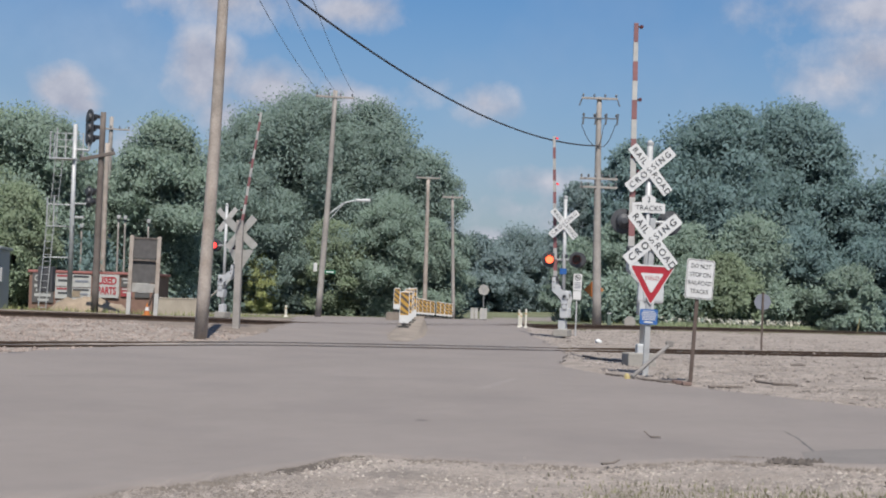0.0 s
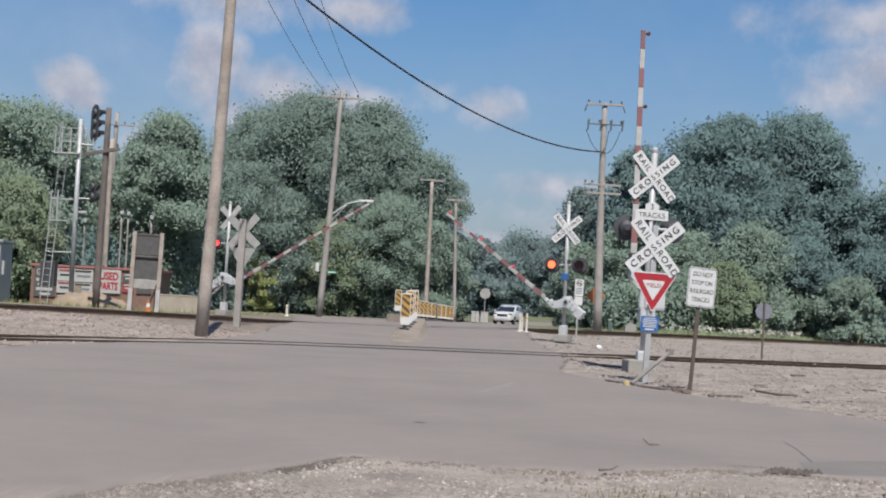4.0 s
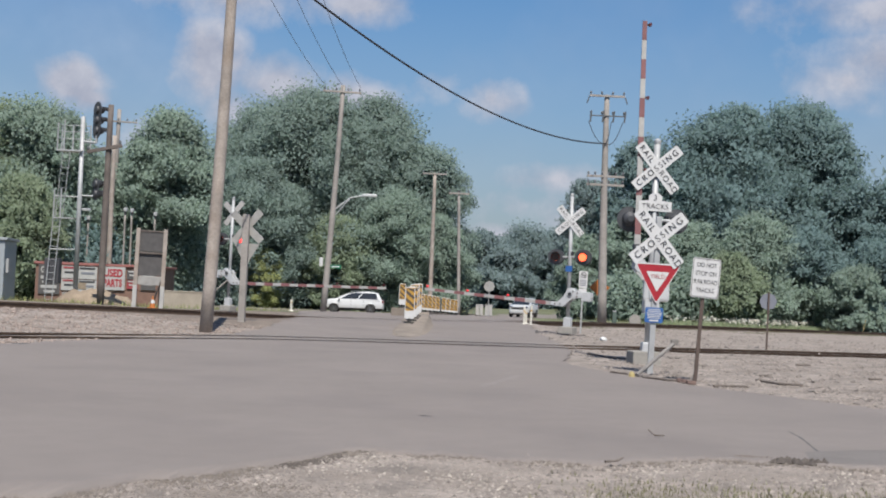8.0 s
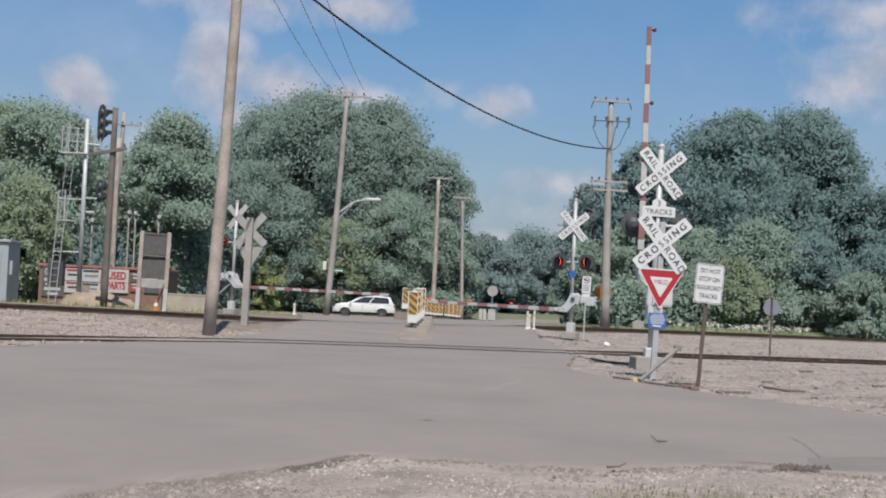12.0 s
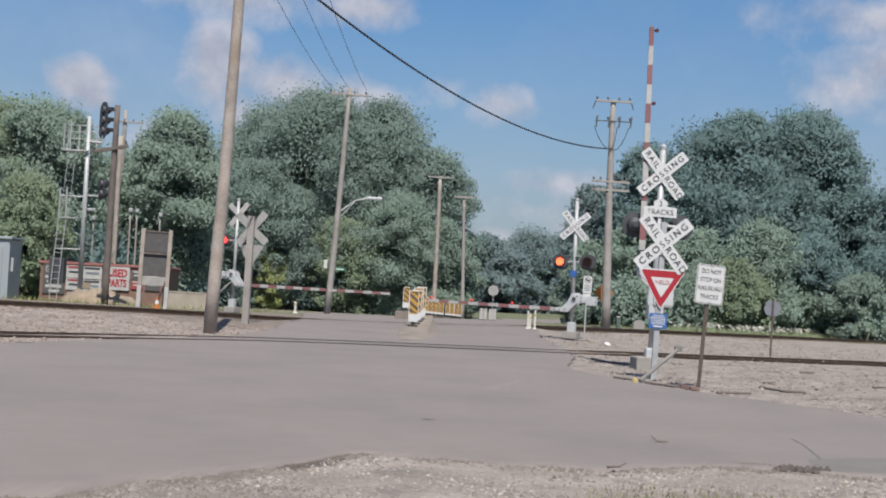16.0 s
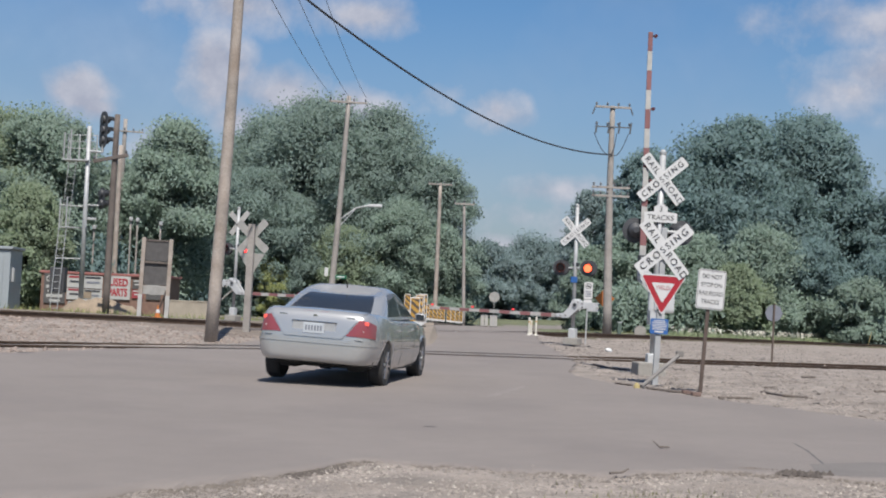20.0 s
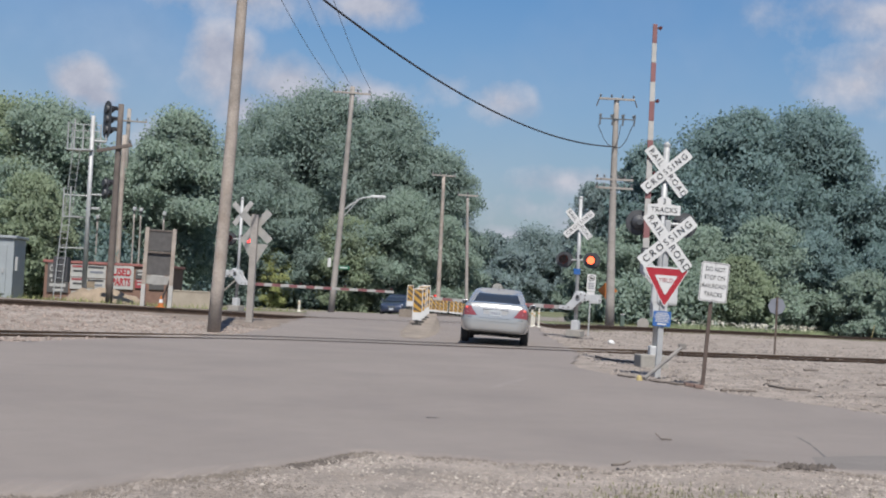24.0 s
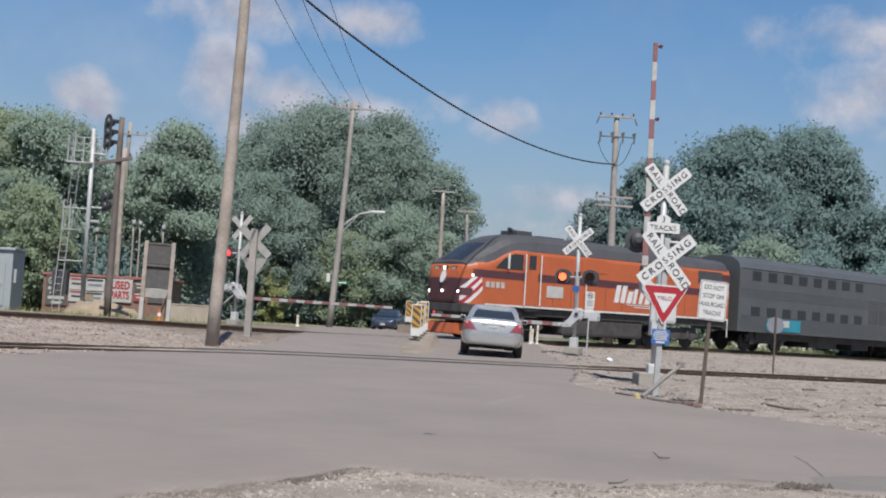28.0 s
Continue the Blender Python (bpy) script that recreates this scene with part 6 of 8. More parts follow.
def tree(label, x, y, height, spread_r, seed, material, leaves=9000, low=0.12, size=0.34, trunk=0.3, count=26, conic=0.0, name="tree", category="tree"):
    rng = np.random.default_rng(seed)
    g = lz(x, y)
    t = thing(name, label, category, pose(x, y, g - 0.1))
    lobes = []
    # an inner mass, then many smaller boughs over it
    for i in range(count + 4 * count):
        inner = i < count
        f = low + (1 - low) * ((i + 0.5) / count if inner else rng.random() ** 0.85)
        prof = math.sin(math.pi * min(1, max(0.02, (f - low) / (1 - low) * 0.86 + 0.12))) ** 0.75
        prof *= 1 - conic * f
        a = rng.random() * 6.28
        if inner:
            r = spread_r * prof * (0.2 + 0.5 * rng.random())
            s = spread_r * (0.22 + 0.14 * rng.random()) * (1 - 0.35 * conic * f)
        else:
            r = spread_r * prof * (0.62 + 0.46 * rng.random())
            s = spread_r * (0.08 + 0.13 * rng.random()) * (1 - 0.35 * conic * f)
        z = f * height - s * 0.5
        lobes.append((r * math.cos(a), r * math.sin(a), max(z, s * 0.6), s * 1.15, s * 1.15, s * 0.8))
    bm = wavy_pole((0, 0, -0.2), (rng.normal() * 0.3, rng.normal() * 0.3, height * 0.8), trunk, trunk * 0.2, seed, 9)
    part("trunk", bm, M["bark"], t, "dark bark trunk", smooth=True)
    for l in lobes[:count:max(1, count // 8)]:
        z0 = max(0.6, l[2] * 0.55)
        part("limb", rod((0, 0, z0), (l[0] * 0.9, l[1] * 0.9, l[2]), trunk * 0.28, trunk * 0.06, 6), M["bark"], t)
    V, F, N = leaf_cloud(lobes, int(leaves * 8.8), size * 0.30, rng, 0.12)
    cr = new("crown", crown_mesh("crown", V, F, N, material))
    cr.parent = t
    return t


def woods():
    G, D, Yg, Fg, By, Gr = LEAF
    # broad dark trees beyond the cross street, middle
    tree("broad dark green tree beyond the cross street", -13.0, 119, 21.2, 8.6, 11, Gr, 17000, 0.05, 0.42, 0.45, 34)
    tree("broad dark green tree beyond the cross street", -7.2, 122, 20.8, 7.6, 12, Gr, 14000, 0.05, 0.42, 0.45, 30)
    tree("broad dark green tree beyond the cross street", -18.6, 124, 20.6, 7.4, 13, Gr, 13000, 0.05, 0.42, 0.4, 30)
    tree("broad green tree beyond the cross street", -1.7, 119, 15.9, 5.1, 14, Gr, 9000, 0.05, 0.4, 0.35, 24)
    tree("small green tree in front of taller ones", -4.5, 113, 11.2, 4.4, 15, G, 8000, 0.03, 0.34, 0.25, 22)
    tree("rounded green shrub tree at the verge", -9.6, 112.5, 8.6, 3.8, 16, Yg, 6500, 0.02, 0.32, 0.2, 18)
    tree("small yellow-green tree beyond the cross street", -15.9, 109.8, 5.4, 1.75, 17, By, 4500, 0.12, 0.22, 0.12, 16)
    tree("green shrub tree at the verge", -0.6, 113, 9.0, 3.2, 18, G, 6000, 0.02, 0.32, 0.2, 18)
    # left
    tree("tall green tree behind the parts shop", -18.8, 82, 13.2, 4.6, 21, G, 11000, 0.27, 0.34, 0.3, 28, 0.35)
    tree("tall green tree behind the parts shop", -24.0, 88, 11.2, 4.5, 22, G, 9000, 0.04, 0.34, 0.3, 24)
    tree("green tree behind the signal mast", -26.2, 78, 13.0, 4.6, 23, G, 10000, 0.1, 0.34, 0.3, 26)
    tree("green tree behind the signal bungalow", -30.5, 80, 13.5, 5.0, 24, Yg, 9000, 0.1, 0.34, 0.3, 26)
    tree("yellow-green tree behind the signal bungalow", -24.8, 71, 7.6, 2.8, 25, Yg, 5500, 0.1, 0.3, 0.2, 18)
    tree("dark green tree beyond the cross street", -18.2, 112, 13.3, 5.3, 26, Gr, 9000, 0.05, 0.36, 0.3, 24)
    tree("dark green tree beyond the cross street", -15.6, 113, 11.5, 4.6, 27, Gr, 8000, 0.03, 0.36, 0.3, 22)
    # right
    tree("huge dark green tree beyond the main line", 20.2, 88, 15.4, 5.9, 31, D, 17000, 0.05, 0.4, 0.45, 34)
    tree("huge dark green tree beyond the main line", 26.0, 90, 16.4, 5.2, 32, D, 14000, 0.05, 0.4, 0.45, 30)
    tree("tall green tree beyond the main line", 14.5, 90, 13.5, 3.6, 33, D, 9000, 0.05, 0.38, 0.35, 24)
    tree("pale feathery tree beside the tall pole", 10.6, 92, 10.8, 2.6, 34, Fg, 3800, 0.08, 0.3, 0.25, 18)
    tree("green tree at the edge of the woods", 32.0, 86, 10.5, 4.0, 35, D, 9000, 0.05, 0.36, 0.3, 24)
    for i, (x, y, h, r, m) in enumerate(((12.5, 79, 7.2, 2.8, G), (16.2, 80, 6.6, 3.0, G), (20.0, 79, 7.4, 3.2, G), (24.3, 81, 6.6, 3.0, D), (28.2, 80, 6.0, 3.0, D), (32, 82, 6.2, 3.0, D), (9.6, 84, 5.8, 2.2, G), (18.0, 76, 4.4, 2.2, Yg), (26, 77, 4.0, 2.2, G))):
        tree("dense green shrub tree along the track", x, y, h, r, 40 + i, m, 5200, 0.0, 0.3, 0.15, 18, name="shrub", category="shrub")
    # far trees closing the road, leaf colour blued to imitate haze
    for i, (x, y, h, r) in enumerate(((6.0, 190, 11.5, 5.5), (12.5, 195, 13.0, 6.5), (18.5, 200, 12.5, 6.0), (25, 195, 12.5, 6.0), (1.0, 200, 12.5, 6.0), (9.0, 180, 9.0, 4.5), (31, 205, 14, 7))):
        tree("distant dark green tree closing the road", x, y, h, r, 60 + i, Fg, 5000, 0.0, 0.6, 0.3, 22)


woods()


def hedge_row(label, pts, r, h, n, material, seed, size=0.28):
    rng = np.random.default_rng(seed)
    lobes = []
    for x, y in densify(pts, r * 0.9):
        s = r * (0.7 + 0.6 * rng.random())
        z = lz(x, y) + h * (0.35 + 0.35 * rng.random())
        lobes.append((x + rng.normal() * r * 0.4, y + rng.normal() * r * 0.4, z, s, s, h * (0.45 + 0.3 * rng.random())))
    V, F, N = leaf_cloud(lobes, int(n * 5), size * 0.42, rng, 0.12)
    return tagged(new("undergrowth", crown_mesh("undergrowth", V, F, N, material)), label, "undergrowth", kind="stuff")


hedge_row("dense dark undergrowth below the middle trees", [(-60, 113), (-24, 112), (-10, 113), (2.2, 114)], 1.6, 4.5, 14000, LEAF[1], 71, 0.34)
hedge_row("dense undergrowth behind the parts shop", [(-40, 78), (-28, 76), (-23.5, 76), (-21.8, 77)], 1.6, 4.0, 9000, LEAF[1], 72, 0.32)
hedge_row("green undergrowth along the main line", [(11, 74), (20, 78), (30, 84), (46, 96)], 1.5, 3.2, 10000, LEAF[0], 73, 0.3)
# far rows take the leaf colour with haze painted in
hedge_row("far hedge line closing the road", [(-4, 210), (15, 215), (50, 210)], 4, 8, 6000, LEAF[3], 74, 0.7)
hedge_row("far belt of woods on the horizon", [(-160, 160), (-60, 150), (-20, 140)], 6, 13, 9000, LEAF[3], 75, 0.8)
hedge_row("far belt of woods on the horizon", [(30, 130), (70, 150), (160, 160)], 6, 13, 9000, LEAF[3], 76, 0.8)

# ---- vehicles (forward is +X, left is +Y) ----
def wheel_part(parent, x, y, r, w, spokes, side):
    hub = new("wheel")
    hub.parent = parent
    hub.matrix_basis = pose(x, y, r)
    part("tyre", lathe([(r * 0.66, -w / 2), (r * 0.93, -w / 2), (r, -w * 0.36), (r, w * 0.36), (r * 0.93, w / 2), (r * 0.66, w / 2)], 28), M["tyre"], hub, "black rubber tyre", smooth=False)
    rim = lathe([(r * 0.66, -w * 0.42), (r * 0.62, -w * 0.1), (r * 0.62, w * 0.1), (r * 0.66, w * 0.42)], 24)
    part("rim", rim, M["under"], hub)
    sp = bmesh.new()
    for i in range(spokes):
        a = 2 * math.pi * i / spokes
        own = bx((0, side * w * 0.46, r * 0.37), (r * 0.12, 0.03, r * 0.58), 0.006)
        bmesh.ops.rotate(own, cent=(0, 0, 0), matrix=Matrix.Rotation(a, 3, "Y"), verts=own.verts)
        join(own, sp)
    lathe([(r * 0.16, side * w * 0.46 - 0.02), (r * 0.14, side * w * 0.46 + 0.02)], 14, bm=sp)
    bmesh.ops.recalc_face_normals(sp, faces=sp.faces)
    part("rim_lip", lathe([(r * 0.66, side * w * 0.44), (r * 0.66, side * w * 0.5), (r * 0.61, side * w * 0.5), (r * 0.61, side * w * 0.44)], 24), M["chrome"], hub)
    part("spokes", sp, M["chrome"], hub, "bright alloy spokes")
    return hub


def loft(rings, cap=True):
    bm = bmesh.new()
    vs = [[bm.verts.new(p) for p in ring] for ring in rings]
    n = len(vs[0])
    for a, b in zip(vs, vs[1:]):
        for i in range(n):
            bm.faces.new((a[i], a[(i + 1) % n], b[(i + 1) % n], b[i]))
    if cap:
        bm.faces.new(vs[0])
        bm.faces.new(vs[-1][::-1])
    bmesh.ops.recalc_face_normals(bm, faces=bm.faces)
    return bm


SECTION = [(0.0, 0.0), (0.0, 0.84), (0.05, 0.92), (0.15, 0.965), (0.34, 1.0), (0.55, 0.995), (0.72, 0.975), (0.84, 0.955), (0.92, 0.93), (0.97, 0.89), (1.0, 0.80), (1.016, 0.45), (1.022, 0.0)]


def car_shell(L, top, halfw, bottom, wheels, r):
    """The body below the window line, lofted from stations along its length."""
    h = L / 2
    ends = [round(s * (h - e), 3) for s in (-1, 1) for e in (0.0, 0.006, 0.016, 0.03, 0.05, 0.075, 0.105, 0.14, 0.18, 0.24, 0.31, 0.4)]
    arches = [round(w + k * (r + 0.05), 3) for w in wheels for k in (-1.03, -1, -0.96, -0.88, -0.75, -0.58, -0.38, -0.18, 0, 0.18, 0.38, 0.58, 0.75, 0.88, 0.96, 1, 1.03)]
    xs = sorted(set(ends + arches + [round(v, 3) for v in np.linspace(-h + 0.5, h - 0.5, 16)]))
    rings = []
    for x in xs:
        zt, w, zb = top(x), halfw(x), bottom(x)
        arch = zb
        for c in wheels:
            d = abs(x - c)
            if d < r + 0.05:
                arch = max(arch, r + math.sqrt(max(0, (r + 0.05) ** 2 - d * d)))
        half, last = [], -1
        for i, (f, k) in enumerate(SECTION):
            z = max(zb + (zt - zb) * f, arch + 0.0015 * i if arch > zb else zb, last)
            half.append((x, w * k, z))
            last = z
        rings.append(half + [(px, -py, pz) for px, py, pz in half[-2:0:-1]])
    return loft(rings)


def peel(src, planes, off):
    """A piece of the skin of src between planes (point, outward normal), lifted by off."""
    bm = src.copy()
    for co, no in planes:
        bmesh.ops.bisect_plane(bm, geom=bm.verts[:] + bm.edges[:] + bm.faces[:], plane_co=co, plane_no=no, clear_outer=True)
    bm.normal_update()
    for v, n in [(v, v.normal.copy()) for v in bm.verts]:
        v.co += n * off
    return bm


def cabin(car, rear, front, roof_r, roof_f, belt, roof, wb, wr, paint, label="", rw=0.86, c=0.19, arch=0.0):
    """Windows, pillars and roof over the belt line. rear, front: where the glass meets the body; roof_r, roof_f: the roof's ends."""
    side = [(0.0, 0.0), (0.002, 0.3), (0.008, 0.6), (0.022, rw), (min(0.06, c * 0.45), 0.94), (c * 0.6, 0.985), (c, 1.0), (0.3, 1.0), (0.50, 1.0), (0.525, 1.0), (0.70, 0.995), (0.86, 0.98), (0.925, 0.945), (0.96, 0.88), (0.985, 0.6), (0.997, 0.3), (1.0, 0.0)]
    glass = {0: "rear_window", 1: "rear_window", 2: "rear_window", 6: "rear_side_window", 7: "rear_side_window", 9: "front_side_window", 10: "front_side_window", 13: "windscreen", 14: "windscreen", 15: "windscreen"}
    levels = [(0.0, -0.04, -0.04), (0.1, 0.1, 0.05), (0.3, 0.3, 0.2), (0.5, 0.5, 0.38), (0.7, 0.7, 0.58), (0.84, 0.87, 0.78), (0.915, 1.0, 0.95), (0.96, 1.13, 1.15), (0.985, 1.28, 1.5), (1.0, 1.5, 2.1)]

    def ring(h, k, wk, sgn):
        x0, x1 = rear + (roof_r - rear) * k, front + (roof_f - front) * k
        w = wb + (wr - wb) * wk
        return [(x0 + (x1 - x0) * u, sgn * w * v, belt + (roof - belt) * h - arch * h * (2 * u - 1) ** 2) for u, v in side]
    shell = bmesh.new()
    for sgn in (1, -1):
        rows = [ring(h, k, wk, sgn) for h, k, wk in levels]
        panes = {}
        for j, (a, b) in enumerate(zip(rows, rows[1:])):
            for i in range(len(side) - 1):
                key = glass.get(i) if 1 <= j <= (5 if i < 3 else 4) else None
                bm = shell if key is None else panes.setdefault(key, bmesh.new())
                q = [bm.verts.new(c) for c in (a[i], a[i + 1], b[i + 1], b[i])]
                bm.faces.new(q if sgn < 0 else q[::-1])
        for key, bm in panes.items():
            bmesh.ops.remove_doubles(bm, verts=bm.verts, dist=0.0005)
            part(key, bm, M["glass"], car, "dark tinted glass", smooth=True)
    top = ring(*levels[-1], 1) + ring(*levels[-1], -1)[-2:0:-1]
    mid = (sum(c[0] for c in top) / len(top), 0, roof + 0.012)
    for c, d in zip(top, top[1:] + top[:1]):
        shell.faces.new([shell.verts.new(v) for v in (c, d, mid)])
    bmesh.ops.remove_doubles(shell, verts=shell.verts, dist=0.0005)
    bmesh.ops.recalc_face_normals(shell, faces=shell.faces)
    part("roof", shell, paint, car, label or "painted roof and pillars", smooth=True)


def prof(*pts):
    xs, zs = zip(*pts)
    return lambda x: float(np.interp(x, xs, zs))


def slab(pts, y0, y1, bevel=0.0):
    """A block with the side outline pts (x, z) between y0 and y1."""
    bm = plate(pts, y0, y1 - y0)
    if bevel:
        bmesh.ops.bevel(bm, geom=bm.edges[:], offset=bevel, segments=2, affect="EDGES")
    return bm


def mirror_part(car, x, y, z, paint):
    for s in (1, -1):
        wm = part("wing_mirror", bx((x, s * y, z), (0.12, 0.19, 0.14), 0.05), paint, car, smooth=True)
        part("mirror_glass", bx((x - 0.06, s * y, z), (0.006, 0.13, 0.09), 0.002), M["glass"], wm)


def sedan(label, paint, lit):
    L = 4.82
    car = thing("sedan_car", label, "car")
    wheels, r = (-1.42, 1.43), 0.325
    top = prof((-2.41, 0.62), (-2.404, 0.70), (-2.394, 0.78), (-2.38, 0.86), (-2.36, 0.95), (-2.335, 1.015), (-2.305, 1.05), (-2.27, 1.07), (-2.1, 1.09), (-1.6, 1.085), (-1.0, 1.03), (0.9, 0.985), (1.15, 0.96), (1.8, 0.89), (2.17, 0.80), (2.31, 0.72), (2.38, 0.64), (2.41, 0.56))
    hw = prof((-2.41, 0.50), (-2.404, 0.60), (-2.394, 0.65), (-2.38, 0.692), (-2.36, 0.732), (-2.335, 0.766), (-2.305, 0.794), (-2.27, 0.818), (-2.2, 0.845), (-2.1, 0.87), (-1.9, 0.893), (-1.7, 0.905), (-1.3, 0.91), (1.3, 0.91), (1.8, 0.885), (2.1, 0.84), (2.23, 0.79), (2.305, 0.74), (2.36, 0.67), (2.41, 0.52))
    bot = prof((-2.41, 0.44), (-2.404, 0.41), (-2.394, 0.385), (-2.36, 0.36), (-2.27, 0.345), (-1.9, 0.30), (-1.0, 0.19), (1.0, 0.18), (2.2, 0.2), (2.36, 0.25), (2.41, 0.34))
    shell = car_shell(L, top, hw, bot, wheels, r)
    tail = {}
    for s in (1, -1):
        # wedge lamps wrapped round the corners
        tail[s] = peel(shell, [((-2.13, 0, 0.75), (1, 0, -0.3)), ((-2.3, 0, 0.735), (-0.12, 0, -1)), ((-2.35, 0, 0.985), (0.25, 0, 1)), ((-2.3, s * 0.47, 0.735), (0, -s * 0.80, 0.60))], 0.007)
    bumper = peel(shell, [((-1.86, 0, 0), (1, 0, 0)), ((0, 0, 0.675), (0, 0, 1)), ((0, 0, 0.352), (0, 0, -1))], 0.016)
    strip = peel(shell, [((-1.86, 0, 0), (1, 0, 0)), ((0, 0, 0.640), (0, 0, 1)), ((0, 0, 0.615), (0, 0, -1))], 0.024)
    lid = peel(shell, [((-1.95, 0, 0), (1, 0, 0)), ((0, 0, 0.70), (0, 0, -1)), ((-2.3, 0.44, 0.72), (0, 0.80, -0.60)), ((-2.3, -0.44, 0.72), (0, -0.80, -0.60)), ((0, 0.74, 0), (0, 1, 0)), ((0, -0.74, 0), (0, -1, 0))], 0.010)
    seams = []
    for x in (-0.42, 0.62, 1.12):
        for s in (1, -1):
            seams.append(peel(shell, [((x + 0.006, 0, 0), (1, 0, 0)), ((x - 0.006, 0, 0), (-1, 0, 0)), ((0, 0, 0.28), (0, 0, -1)), ((0, s * 0.6, 0), (0, -s, 0))], 0.002))
    mould = [peel(shell, [((0.98, 0, 0), (1, 0, 0)), ((-0.95, 0, 0), (-1, 0, 0)), ((0, 0, 0.56), (0, 0, 1)), ((0, 0, 0.52), (0, 0, -1)), ((0, s * 0.6, 0), (0, -s, 0))], 0.010) for s in (1, -1)]
    part("body", shell, paint, car, "glossy painted body", smooth=True)
    part("rear_bumper", bumper, paint, car, "body-coloured bumper", smooth=True)
    part("bumper_strip", strip, paint, car, "raised strip along the bumper", smooth=True)
    part("boot_lid", lid, paint, car, "smooth curved boot lid", smooth=True)
    for bm in seams:
        part("door_seam", bm, M["under"], car)
    for bm in mould:
        part("side_moulding", bm, paint, car)
    cabin(car, -1.86, 1.30, -0.90, 0.28, 0.995, 1.485, 0.82, 0.62, paint, rw=0.80, c=0.19, arch=0.12)
    part("underbody", bx((0.1, 0, 0.35), (3.9, 1.5, 0.18), 0.05), M["under"], car)
    for x in wheels:
        for s in (1, -1):
            wheel_part(car, x, s * 0.79, r, 0.215, 10, s)
            part("wheel_arch", bx((x, s * 0.52, 0.46), (0.74, 0.3, 0.5), 0.05), M["under"], car)
    for s in (1, -1):
        t = part("tail_lamp", tail[s], M["tail"], car, "wedge-shaped red tail lamp", smooth=True)
        part("brake_bulb", bx((-2.306, s * 0.735, 0.938), (0.06, 0.10, 0.06), 0.02), M["taillit" if lit else "tail"], t, smooth=True)
        part("lamp_bar", bx((-2.352, s * 0.66, 0.825), (0.02, 0.15, 0.014), 0.004), M["offwhite"], t)
        part("bumper_trim", bx((-2.372, s * 0.62, 0.693), (0.05, 0.2, 0.012), 0.004), M["chrome"], car)
        part("boot_badge", bx((-2.345, s * 0.5 - 0.02, 1.0), (0.02, 0.12, 0.022), 0.004), M["chrome"], car)
    # raised grey panel whose colour stands in for a shaded recess
    part("plate_recess", bx((-2.392, 0, 0.845), (0.02, 0.64, 0.17), 0.009), M["galv"], car, "grey panel with the plate recess's shade painted in")
    p = part("number_plate", bx((-2.41, 0, 0.83), (0.012, 0.31, 0.15), 0.006), M["plate"], car, "pale blue number plate")
    for k in range(6):
        part("plate_bar", bx((-2.418, -0.11 + 0.044 * k, 0.83), (0.004, 0.024, 0.07)), M["bar"], p)
    part("plate_trim", bx((-2.388, 0, 0.92), (0.04, 0.66, 0.022), 0.008), M["chrome"], car, "chrome strip over the plate")
    part("badge", lathe([(0.042, -2.352), (0.042, -2.37)], 14, "X"), M["chrome"], car, m=pose(0.012, 0, 0.985))
    part("high_brake_lamp", bx((-2.29, 0, 1.06), (0.05, 0.38, 0.024), 0.006), M["tail"], car)
    part("aerial", rod((-0.62, 0, 1.44), (-0.70, 0, 1.545), 0.008, n=6), M["under"], car)
    mirror_part(car, 0.68, 0.965, 1.04, paint)
    for s in (1, -1):
        part("head_lamp", bx((2.22, s * 0.62, 0.68), (0.2, 0.3, 0.15), 0.06), M["chrome"], car, smooth=True)
        for x in (-0.25, 0.75):
            part("door_handle", bx((x - 0.35, s * 0.905, 0.83), (0.18, 0.03, 0.03), 0.01), paint, car)
    part("grille", bx((2.37, 0, 0.6), (0.1, 0.5, 0.16), 0.03), M["chrome"], car)
    part("front_plate", bx((2.42, 0, 0.42), (0.012, 0.31, 0.12), 0.006), M["plate"], car)
    return car


